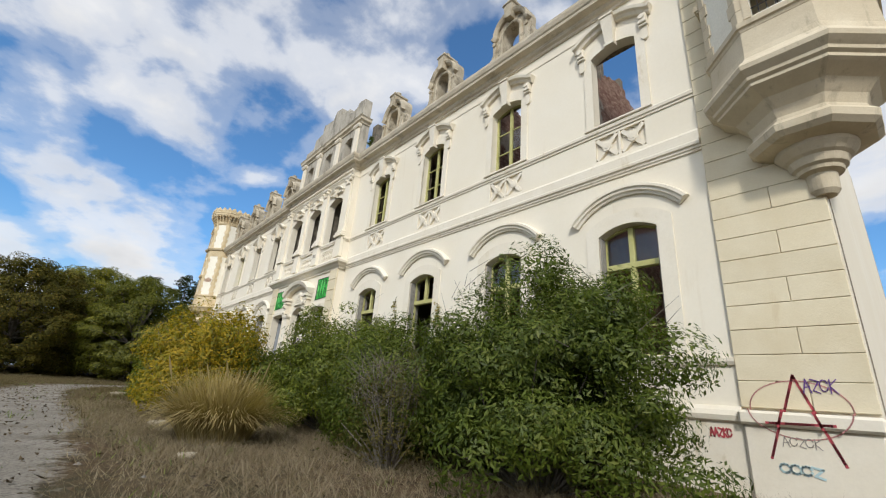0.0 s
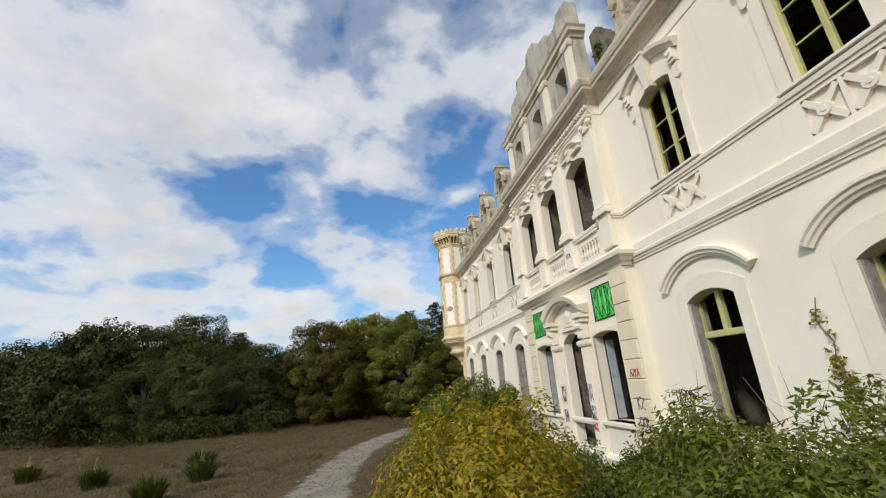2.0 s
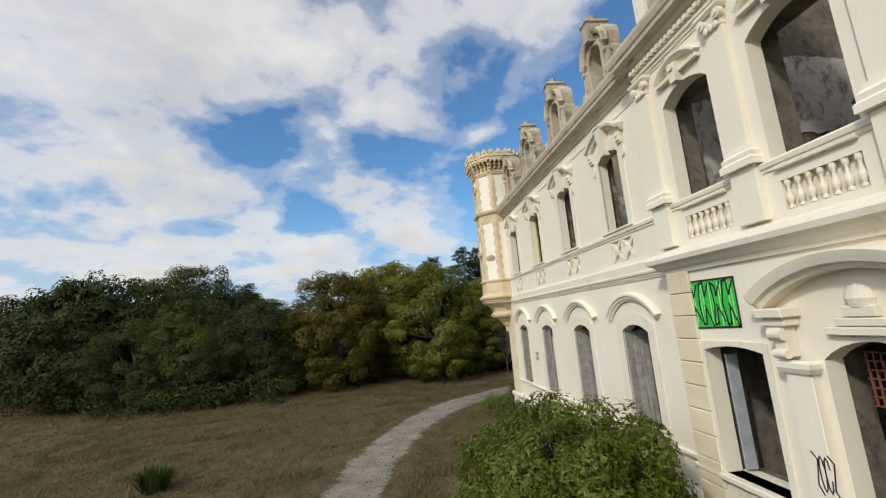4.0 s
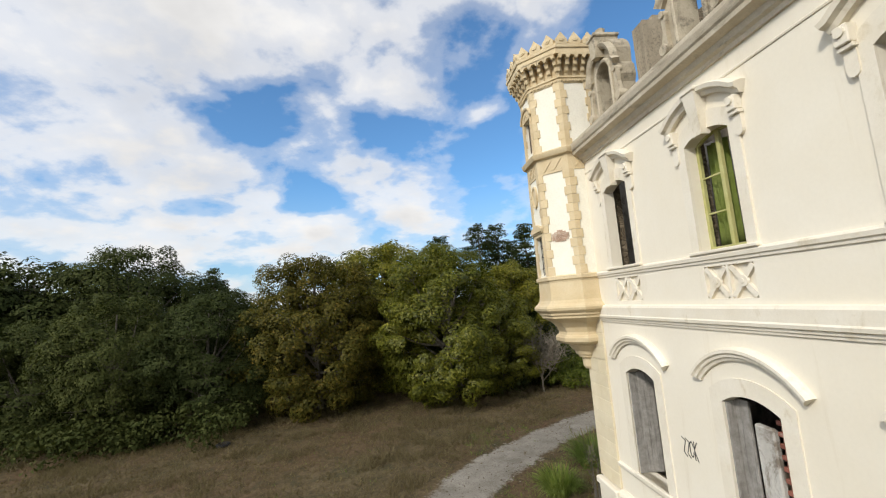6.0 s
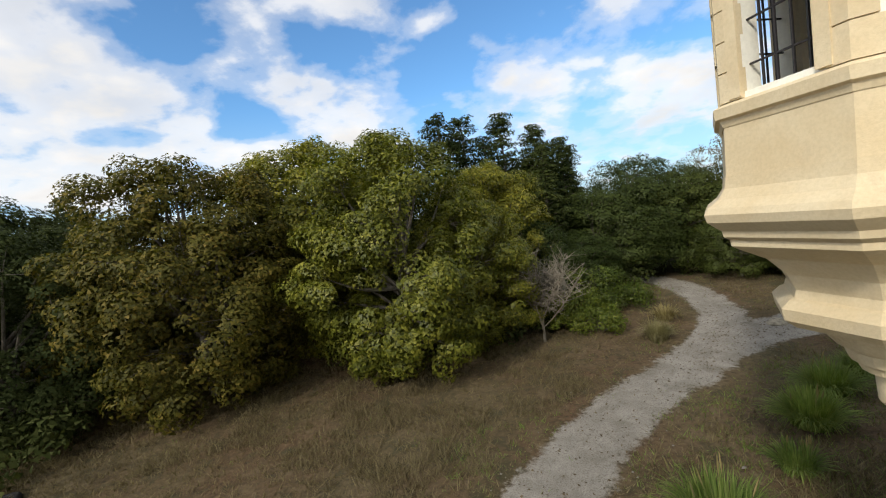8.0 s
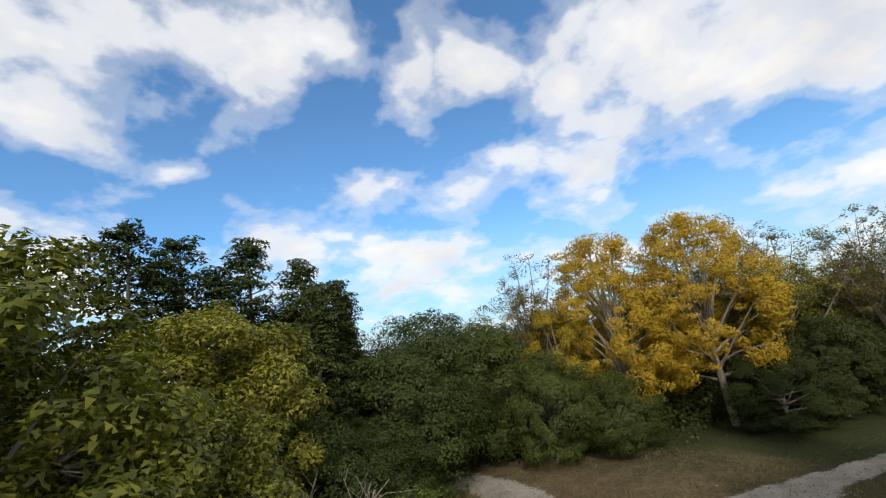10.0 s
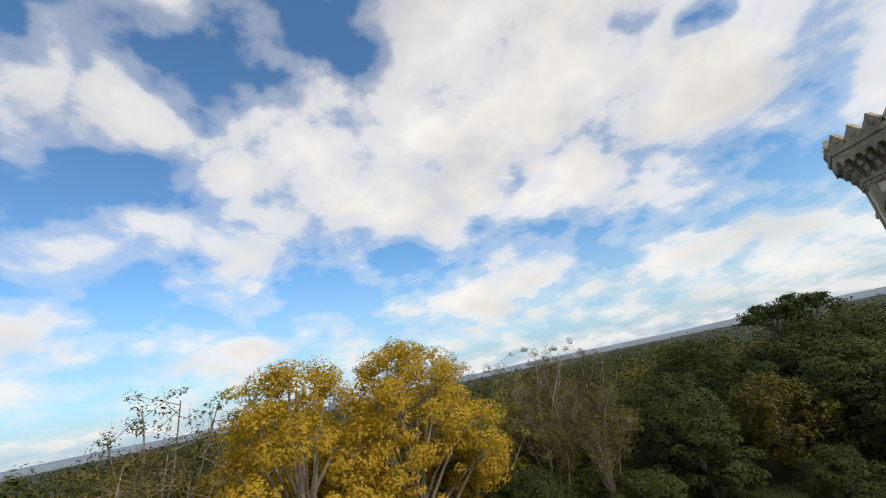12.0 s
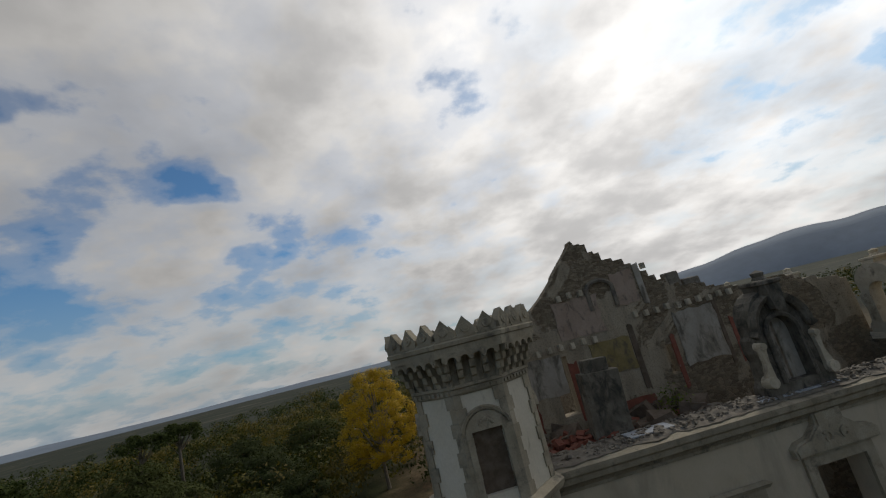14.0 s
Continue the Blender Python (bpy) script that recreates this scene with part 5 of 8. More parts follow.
def mk_niche_arch():
    """The small arched head between two brackets."""
    bm = bmesh.new()
    half = 0.11
    pts = [(-0.15, 15.02)] + [(half * math.cos(a), 15.04 + half * math.sin(a)) for a in np.linspace(math.pi, 0, 7)] + [(0.15, 15.02), (0.15, 15.22), (-0.15, 15.22)]
    plate(bm, pts, [], -0.40, -0.30)
    return bm


def turret(centre, stone, panel, crown, label, own, size=1.0, blind=()):
    """own: the eaves-height faces that look outwards, by number of 45 degree steps."""
    t = thing("turret", label, "turret", Matrix.Translation((*centre, 0)) @ Matrix.Diagonal((size, size, 1, 1)), "corner turrets")
    a = 1.3
    s = a * T8
    bm = bmesh.new()
    lathe(bm, [(0.16, 4.72), (0.22, 4.8), (0.24, 5.08), (0.34, 5.12), (0.36, 5.18), (0.42, 5.22), (0.46, 5.34), (0.52, 5.38), (0.62, 5.50), (0.64, 5.60), (0.60, 5.66)], (0, 0, 0), 20)
    part("corbel_foot", bm, stone, t)
    bm = octo(bmesh.new(), [(0.62, 5.56), (0.86, 5.62), (0.95, 5.70), (0.97, 5.82), (0.90, 5.90), (0.86, 5.92), (0.84, 6.00), (0.90, 6.16), (1.06, 6.34), (1.28, 6.46), (1.34, 6.50), (1.34, 6.56), (1.40, 6.60), (1.41, 6.66), (1.46, 6.70), (1.53, 6.76), (1.55, 6.84), (1.52, 6.90), (1.42, 6.98), (1.36, 7.08), (1.345, 7.2)])
    part("corbel", bm, stone, t)
    part("apron", octo(bmesh.new(), [(1.34, 7.18), (1.32, 7.70)]), stone, t)
    bm = ring(bmesh.new(), [(-0.1, 7.66), (0.03, 7.68), (0.05, 7.74), (0.09, 7.76), (0.10, 7.86), (0.02, 7.90), (-0.1, 7.92)], a)
    part("sill_band", bm, stone, t)
    for k in range(8):
        ang = k * 45
        m = Matrix.Rotation(radians(ang + 90), 4, "Z") @ Matrix.Translation((0, -a, 0))
        axis = k % 2 == 0 and k not in blind
        if k in own:
            bm = bmesh.new()
            plate(bm, rect(-s, s, 7.88, 11.36), [rect(-0.32, 0.32, 7.96, 9.3)] if axis else [], 0.0, 0.2)
            face = part("wall_panel", bm, panel, t, at=m)
            if axis:
                bm = bmesh.new()
                plate(bm, [(-0.44, 7.92), (-0.32, 7.92), (-0.32, 9.3), (0.32, 9.3), (0.32, 7.92), (0.44, 7.92), (0.44, 9.42), (-0.44, 9.42)], [], -0.05, 0.0)
                part("window_surround", bm, stone, face)
                bm = bmesh.new()
                plate(bm, [(-0.52, 9.46), (0.52, 9.46), (0.54, 9.56), (0.30, 9.66), (0.0, 9.74), (-0.30, 9.66), (-0.54, 9.56)], [], -0.14, 0.0)
                box(bm, (-0.50, -0.10, 9.40), (0.50, 0.0, 9.46), 0.01)
                part("pediment", bm, stone, face)
                bm = bmesh.new()
                loop = [(0.24 * math.cos(x), 10.74 + 0.40 * math.sin(x)) for x in np.linspace(0, 2 * math.pi, 24, endpoint=False)]
                inn = [(0.18 * math.cos(x), 10.74 + 0.33 * math.sin(x)) for x in np.linspace(0, 2 * math.pi, 24, endpoint=False)]
                plate(bm, loop, [inn], -0.06, 0.0)
                part("oval_frame", bm, stone, face)
                bm = bmesh.new()
                plate(bm, [(0.17 * math.cos(x), 10.74 + 0.32 * math.sin(x)) for x in np.linspace(0, 2 * math.pi, 20, endpoint=False)], [], -0.025, 0.0)
                part("medallion", bm, stone, face)
                bars = [((x - 0.008, 0.08, 7.96), (x + 0.008, 0.1, 9.3)) for x in (-0.2, -0.07, 0.07, 0.2)] + [((-0.32, 0.08, z), (0.32, 0.1, z + 0.016)) for z in (8.2, 8.6, 9.0)]
                part("window_grille", boxes(*bars), SPRAY_BLACK, face, "black iron window bars")
            # frieze with a crossed relief
            bm = bmesh.new()
            box(bm, (-s - 0.01, -0.03, 11.34), (s + 0.01, 0.05, 11.86))
            for sx in (-1, 1):
                for q in (-0.17, 0.17):
                    plate(bm, [(q - 0.16, 11.60 - 0.17 * sx), (q - 0.11, 11.60 - 0.17 * sx), (q + 0.16, 11.60 + 0.17 * sx), (q + 0.11, 11.60 + 0.17 * sx)], [], -0.055 - 0.003 * sx, -0.02)
            part("frieze_panel", bm, stone, t, at=m)
        # storey above the eaves
        bm = bmesh.new()
        plate(bm, rect(-s, s, 12.05, 14.40), [rect(-0.33, 0.33, 12.35, 13.58)] if axis else [], 0.0, 0.2)
        face = part("upper_panel", bm, panel, t, at=m)
        if axis:
            bm = bmesh.new()
            plate(bm, ushape(0.46, 13.62, 0.34, 0.33, 13.58, 0.0, 12.12), [], -0.06, 0.0)
            part("window_surround", bm, crown, face)
            bm = bmesh.new()
            ribbon(bm, [(-0.01, 0.0), (0.10, 0.0), (0.12, 0.06), (-0.01, 0.08)], [(-0.50, 13.60)] + arc_points(0, 0.48, 13.62, 0.36, 12) + [(0.50, 13.60)])
            part("window_arch", bm, crown, face)
            bm = bmesh.new()
            for r in range(7):
                x = radians(20 + r * 23.3)
                box(bm, (0.14 * math.cos(x) - 0.03, -0.09, 13.66 + 0.13 * math.sin(x) - 0.03), (0.14 * math.cos(x) + 0.03, -0.05, 13.66 + 0.13 * math.sin(x) + 0.03), 0.008)
            part("shell", bm, crown, face)
            part("board", boxes(((-0.35, 0.12, 12.3), (0.35, 0.15, 13.6))), DARKWOOD, face, "brown boards across the window")
    for k in range(8):
        turn = Matrix.Rotation(radians(22.5 + 45 * k), 4, "Z")
        if k in own or (k + 1) % 8 in own:
            for i in range(12):
                part("quoin", QUOINS[stone.name][i % 2], None, t, at=turn @ Matrix.Translation((0, 0, 7.90 + i * 0.288)))
        for i in range(8):
            part("quoin", QUOINS[crown.name][i % 2], None, t, at=turn @ Matrix.Translation((0, 0, 12.1 + i * 0.283)))
    bm = ring(bmesh.new(), [(-0.15, 11.80), (0.02, 11.82), (0.05, 11.88), (0.14, 11.90), (0.18, 11.98), (0.20, 12.06), (0.06, 12.14), (-0.15, 12.16)], a)
    part("ledge", bm, crown, t)
    bm = ring(bmesh.new(), [(-0.1, 14.34), (0.02, 14.34), (0.05, 14.38), (0.05, 14.48), (0.09, 14.50), (0.09, 14.56), (-0.1, 14.58)], a)
    for k in range(8):
        turn = Matrix.Rotation(radians(45 * k + 90), 4, "Z") @ Matrix.Translation((0, -a - 0.05, 0))
        for i in range(8):
            x = -0.46 + i * 0.1314
            got = boxes(((x - 0.03, -0.035, 14.39), (x + 0.03, 0.01, 14.46)))
            bmesh.ops.transform(got, matrix=turn, verts=got.verts[:])
            tmp = bpy.data.meshes.new("tmp")
            got.to_mesh(tmp)
            got.free()
            bm.from_mesh(tmp)
            bpy.data.meshes.remove(tmp)
    part("dentil_band", bm, crown, t)
    part("crown_core", octo(bmesh.new(), [(1.3, 14.5), (1.3, 15.2)]), crown, t)
    bm = ring(bmesh.new(), [(-0.35, 15.18), (0.0, 15.18), (0.0, 15.36), (0.04, 15.38), (0.05, 15.46), (0.0, 15.50), (-0.18, 15.52), (-0.35, 15.52)], 1.70)
    part("parapet", bm, crown, t)
    for k in range(8):
        turn = Matrix.Rotation(radians(45 * k + 90), 4, "Z")
        for i in range(5):
            part("bracket", BRACKETS[crown.name], None, t, at=turn @ Matrix.Translation((-0.56 + i * 0.28, -1.3, 0)))
        for i in range(4):
            part("niche_head", NICHES[crown.name], None, t, at=turn @ Matrix.Translation((-0.42 + i * 0.28, -1.3, 0)))
        for i in range(3):
            part("merlon", MERLONS[crown.name], None, t, at=turn @ Matrix.Translation((-0.47 + i * 0.47, -1.56, 0)))
    return t


QUOINS = {m.name: (quoin_mesh(1.3, 0.22, 0.15, 0.288, m), quoin_mesh(1.3, 0.15, 0.22, 0.288, m)) for m in (OCHRE, GREYSTONE, NEARSTONE)}
BRACKETS, NICHES, MERLONS = ({m.name: shared(f, nm, m) for m in (OCHRE, GREYSTONE, NEARSTONE)} for f, nm in ((mk_bracket, "bracket"), (mk_niche_arch, "niche_head"), (mk_merlon, "merlon")))
turret((0.0, Y_NEAR), NEARSTONE, PANEL, NEARSTONE, "octagonal corner turret of cream stone on a moulded corbel", (2, 3, 4, 5, 6, 7), 0.9)
turret((0.0, Y_FAR), OCHRE, PANEL, OCHRE, "octagonal ochre stone turret with white panels and toothed crown", (1, 2, 3, 4, 5, 6), blind=(6,))
turret((X_BACK, Y_FAR), GREYSTONE, GREYPANEL, GREYSTONE, "octagonal turret of lichened stone, greyed for shade, with pointed merlons", (0, 1, 2, 3, 7))
# fallen render showing brick on one face
bm = bmesh.new()
rnd = random.Random(2)
for r in range(7):
    reach = (0.20, 0.30, 0.31, 0.29, 0.30, 0.22, 0.10)[r]
    x = -reach
    while x < reach - 0.03:
        w = min(rnd.uniform(0.12, 0.2), reach + rnd.uniform(-0.03, 0.02) - x)
        if w > 0.03:
            box(bm, (x + 0.004, -0.010 - rnd.uniform(0, 0.014), 9.00 + r * 0.056), (x + w - 0.004, 0.0, 9.05 + r * 0.056), 0.004)
        x += w
solid("brick_patch", bm, PALEBRICK, "patch of red brick bared where the render fell off the turret", "brickwork", Matrix.Translation((0, Y_FAR, 0)) @ Matrix.Rotation(radians(225 + 90), 4, "Z") @ Matrix.Translation((0, -1.31, 0)), kind="structure")

# ---- stone piers at the corners, course by course ----
M_STONES = [mesh_of(boxes(((0.004, -0.07, 0.004), (w, 0.0, 0.416)), bevel=0.008), "stone", ASHLAR) for w in (1.262, 0.70, 0.556, 1.64, 0.92, 0.714)]
for y, side, lab in ((0.0, 1, "near"), (38.69, 1, "far")):
    p = thing("corner_pier", "corner pier of smooth cream ashlar with fine joints", "pier", Matrix.Translation((0, y, 0)) @ SIDE_FRONT, "corner piers", "structure")
    k, wide = (3, 1.64) if lab == "near" else (0, 1.262)
    part("plinth", boxes(((0.0, -0.17, -0.4), (wide, 0.0, 1.08)), ((-0.03, -0.25, 1.08), (wide + 0.04, 0.0, 1.30)), bevel=0.04), TRIM, p)
    for i in range(25):
        z = 1.34 + i * 0.42
        if i % 2:
            part("stone", M_STONES[k], None, p, at=pose(0, 0, z))
        else:
            part("stone", M_STONES[k + 1], None, p, at=pose(0, 0, z))
            part("stone", M_STONES[k + 2], None, p, at=pose(0.924 if k else 0.704, 0, z))

# ---- windows of the end wall ----
for n, x in enumerate((10.35, 4.7)):
    w = thing("window_%d" % (60 + n), "narrow end window with a square eared surround", "window", Matrix.Translation((x, Y_FAR, 0)) @ SIDE_END, "end windows", "structure")
    bm = bmesh.new()
    plate(bm, [(-0.52, 7.9), (-0.38, 7.9), (-0.38, 10.2), (0.38, 10.2), (0.38, 7.9), (0.52, 7.9), (0.52, 9.85), (0.66, 9.85), (0.66, 10.42), (-0.66, 10.42), (-0.66, 9.85), (-0.52, 9.85)], [], -0.07, 0.0)
    part("surround", bm, GREYSTONE, w)
    bm = bmesh.new()
    sweep(bm, [(0, 10.40), (0.08, 10.42), (0.14, 10.52), (0, 10.56)], [(-0.68, 0), (-0.68, -0.04), (0.68, -0.04), (0.68, 0)])
    part("hood", bm, GREYSTONE, w)
    part("sill", boxes(((-0.6, -0.12, 7.84), (0.6, 0.3, 7.95)), bevel=0.02), GREYSTONE, w)
w = thing("window_62", "central end window with a curved scroll pediment in grey stone", "window", Matrix.Translation((7.5, Y_FAR, 0)) @ SIDE_END, "end windows", "structure")
bm = bmesh.new()
plate(bm, [(-0.98, 7.9), (-0.72, 7.9), (-0.72, 10.5), (0.72, 10.5), (0.72, 7.9), (0.98, 7.9), (0.98, 10.76), (-0.98, 10.76)], [], -0.08, 0.0)
part("surround", bm, GREYSTONE, w)
bm = bmesh.new()
plate(bm, [(-1.18, 10.78), (1.18, 10.78), (1.20, 11.0), (1.05, 11.12), (0.72, 11.18), (0.48, 11.36), (0.40, 11.42), (0.40, 11.72), (-0.40, 11.72), (-0.40, 11.42), (-0.48, 11.36), (-0.72, 11.18), (-1.05, 11.12), (-1.20, 11.0)], [], -0.22, 0.0)
bmesh.ops.bevel(bm, geom=[e for e in bm.edges if all(v.co.y < -0.2 for v in e.verts) and e.is_boundary is False and len(e.link_faces) == 2 and abs(e.link_faces[0].normal.dot(e.link_faces[1].normal)) < 0.5], offset=0.05, segments=2, affect="EDGES")
part("pediment", bm, GREYSTONE, w)
for sgn in (-1, 1):
    bm = bmesh.new()
    pts = [(sgn * (0.24 + 0.13 * math.cos(x) * (1 - x / 14)), 11.12 + 0.15 * math.sin(x) * (1 - x / 14)) for x in np.linspace(0.6, 6.2, 18)]
    ribbon(bm, [(0.0, -0.025), (0.05, -0.025), (0.05, 0.025), (0.0, 0.025)], pts, -0.215)
    part("scroll", bm, GREYSTONE, w)
part("sill", boxes(((-1.0, -0.14, 7.8), (1.0, 0.3, 7.92)), bevel=0.02), GREYSTONE, w)

# ---- what lies on the broken wall tops ----
def debris(name, boxes_at, material, label, seed, n, size=(0.05, 0.22)):
    rnd = random.Random(seed)
    bm = bmesh.new()
    for _ in range(n):
        (x0, y0, z0), (x1, y1, z1) = rnd.choice(boxes_at)
        c = Vector((rnd.uniform(x0, x1), rnd.uniform(y0, y1), rnd.uniform(z0, z1)))
        h = [rnd.uniform(*size) / 2 for _ in range(3)]
        h[2] *= 0.6
        m = Matrix.Translation(c) @ Euler((rnd.uniform(-0.5, 0.5), rnd.uniform(-0.5, 0.5), rnd.uniform(0, 3))).to_matrix().to_4x4()
        vs = [bm.verts.new(m @ Vector((sx * h[0], sy * h[1], sz * h[2]))) for sx in (-1, 1) for sy in (-1, 1) for sz in (-1, 1)]
        for q in ((0, 1, 3, 2), (4, 6, 7, 5), (0, 4, 5, 1), (2, 3, 7, 6), (0, 2, 6, 4), (1, 5, 7, 3)):
            bm.faces.new([vs[i] for i in q])
    return solid(name, bm, material, label, "rubble", kind="stuff")


def crust(name, x0, x1, y0, y1, z, label, seed):
    """Broken mortar and earth that caps a wall from which the roof has gone."""
    nx, ny = int((x1 - x0) / 0.12), max(3, int((y1 - y0) / 0.12))
    vs, fs = [], []
    for j in range(ny + 1):
        for i in range(nx + 1):
            f = min(1.0, 3.0 * min(j, ny - j) / ny)
            p = Vector((x0 + (x1 - x0) * i / nx, y0 + (y1 - y0) * j / ny, seed))
            h = 0.07 * noise.noise(p * 1.1) + 0.07 * noise.noise(p * 3.7) + 0.04 * noise.noise(p * 9.0)
            vs.append((p.x + 0.05 * noise.noise(p * 5), p.y + 0.06 * noise.noise(p * 4) * (1 if 0 < j < ny else 2.5), z + max(-0.02, h + 0.06) * f + 0.01))
    for j in range(ny):
        for i in range(nx):
            k = j * (nx + 1) + i
            fs.append((k, k + 1, k + nx + 2, k + nx + 1))
    me = bpy.data.meshes.new(name)
    me.from_pydata(vs, [], fs)
    me.materials.append(RUBBLE)
    tagged(new(name, me), label, "rubble", kind="structure")


crust("trim_end_crust", 1.2, 14.6, 37.7, 38.86, 12.10, "crumbling mortar and earth on top of the end wall", 4.0)
crust("trim_slab_crust", 8.5, 15.3, 33.9, 37.7, 11.48, "earth and plaster rubble on the last slab", 9.0)
TOPS_END = [((2.0, 37.9, 12.1), (14.4, 38.75, 12.2))]
debris("rubble_end", TOPS_END, RUBBLE, "broken stones and mortar along the end wall's top", 21, 900, (0.03, 0.13))
debris("rubble_front", [((0.0, y, 12.2), (0.5, y + 3.0, 12.32)) for y in (-0.5, 3, 6.7, 10.2, 23, 26, 30, 33.5)], RUBBLE, "stones and earth lodged on the eaves", 22, 520, (0.05, 0.2))
debris("rubble_rooms", [((8.6, 35.4, 11.5), (15.2, 38.0, 11.75)), ((1.0, 31.7, 7.2), (7.6, 38, 7.4)), ((1, 23, 7.2), (7.5, 30, 7.35))], RUBBLE, "heaps of fallen masonry in the roofless rooms", 23, 900, (0.1, 0.45))
debris("fallen_timbers", [((8.8, 34.2, 11.45), (15.0, 37.4, 11.9))], DARKWOOD, "charred broken laths and battens", 29, 160, (0.05, 0.9))
debris("roof_tiles", [((12.2, 36.2, 11.6), (14.6, 38.0, 12.15)), ((9.0, 35.4, 11.5), (12, 37, 11.8))], RUST, "heap of broken red roof tiles", 24, 420, (0.08, 0.26))
solid("chimney_stump", roughen(boxes(((12.35, 36.9, 11.4), (13.45, 37.3, 13.1)), ((12.6, 36.95, 13.1), (13.3, 37.25, 13.45)), bevel=0.02), 0.03, 4), DARKSTONE, "leaning slab of an old chimney stack", "chimney", Matrix.Translation((0.1, 0.35, 0)) @ Matrix.Rotation(radians(-3), 4, "Y"))
solid("zinc_sheet", boxes(((11.2, 38.0, 12.16), (12.4, 38.5, 12.19))), METAL, "strip of grey zinc flashing on the wall top", "flashing", Matrix())
solid("zinc_sheet", boxes(((6.6, 38.30, 12.16), (8.9, 38.72, 12.19))), METAL, "strip of grey zinc flashing under the dormer", "flashing", Matrix())
for x, y, h in ((3.6, 3.95, 14.3), (5.2, 3.95, 13.9)):
    solid("chimney_shaft", roughen(boxes(((x - 0.13, y - 0.18, 12.2), (x + 0.13, y + 0.18, h))), 0.03, 3), RUBBLE, "thin broken chimney shaft", "chimney")
solid("iron_pipe", lathe(bmesh.new(), [(0.09, 12.0), (0.09, 14.9)], (0.9, 26.7, 0), 10), SPRAY_BLACK, "dark iron flue pipe", "pipe")
for y in (27.2, 30.2):
    for i, (dy, h) in enumerate(((-0.25, 13.0), (0.25, 12.65))):
        solid("brick_pier", roughen(boxes(((0.15, y + dy - 0.15, 12.15), (0.5, y + dy + 0.15, h)), bevel=0.02), 0.05, 3), OLDSTONE, "broken stone pier on the eaves", "pier")


# ---- ground, track, far land ----
TRACK = [(-24.0, -40.0), (-15.0, -18.0), (-10.1, 0.0), (-9.3, 8.0), (-9.3, 20.0), (-9.0, 27.0), (-7.6, 34.5), (-4.9, 40.8), (-1.0, 45.2), (3.4, 48.3), (8.4, 50.6), (12.6, 53.4), (15.4, 57.0), (16.9, 61.0), (17.4, 66.0)]
SPUR = [(9.6, 51.0), (12.0, 52.0), (15.5, 52.4), (19.5, 51.2), (25.0, 47.6), (34.0, 42.0), (48.0, 34.0)]


def spline(pts, step=0.5):
    out = []
    for i in range(len(pts) - 1):
        p0, p1, p2, p3 = (Vector(pts[max(0, min(len(pts) - 1, j))]) for j in (i - 1, i, i + 1, i + 2))
        n = max(2, int((p2 - p1).length / step))
        for k in range(n):
            t = k / n
            out.append(0.5 * (2 * p1 + (p2 - p0) * t + (2 * p0 - 5 * p1 + 4 * p2 - p3) * t * t + (3 * p1 - p0 - 3 * p2 + p3) * t ** 3))
    out.append(Vector(pts[-1]))
    return out


def ground_z(x, y):
    far = min(1.0, max(0.0, (math.hypot(x - 5, y - 25) - 25) / 60))
    z = 0.10 * noise.noise(Vector((x * 0.09, y * 0.09, 0.3))) + far * 1.2 * noise.noise(Vector((x * 0.02, y * 0.02, 5.1)))
    z += 0.9 * min(1.0, max(0.0, (y - 52) / 30)) - 0.5 * min(1.0, max(0.0, (-x - 14) / 25))
    away = max(0.0, math.hypot(x, y - 20) - 110)
    return z - min(away, 290) * 0.012


def axis_steps(lo, hi, fine_lo, fine_hi, fine=0.6):
    xs = list(np.arange(fine_lo, fine_hi, fine))
    x, d = fine_lo, fine
    left = []
    while x > lo:
        d *= 1.16
        x -= d
        left.append(x)
    x, d = fine_hi, fine
    right = [fine_hi]
    while x < hi:
        d *= 1.16
        x += d
        right.append(x)
    return left[::-1] + xs + right


gx, gy = axis_steps(-3500, 3500, -30, 32), axis_steps(-3500, 3500, -12, 66)
verts = [(x, y, ground_z(x, y) if math.hypot(x, y) < 400 else -3.6 - 0.0012 * math.hypot(x, y)) for y in gy for x in gx]
nx = len(gx)
faces = [(j * nx + i, j * nx + i + 1, (j + 1) * nx + i + 1, (j + 1) * nx + i) for j in range(len(gy) - 1) for i in range(nx - 1)]
me = bpy.data.meshes.new("ground")
me.from_pydata(verts, [], faces)
me.materials.append(SOIL)
me.shade_smooth()
tagged(new("ground", me), "brown autumn meadow of dry grass and bare earth", "ground", kind="structure")


FORK = [(6.5, 49.2), (10.0, 50.6), (13.4, 51.2), (17.5, 50.9), (21.5, 49.4)]
WAYS = [(np.array([tuple(p) for p in spline(pts, 0.4)]), w) for pts, w in ((TRACK, 1.08), (SPUR, 0.75), (FORK, 0.95))]


def wear_at(x, y):
    return max(1.05 - (np.hypot(line[:, 0] - x, line[:, 1] - y).min() / (1.8 * w * (1 + 0.2 * noise.noise(Vector((x * 0.15, y * 0.15, w)))))) ** 1.3 * 1.35 for line, w in WAYS)


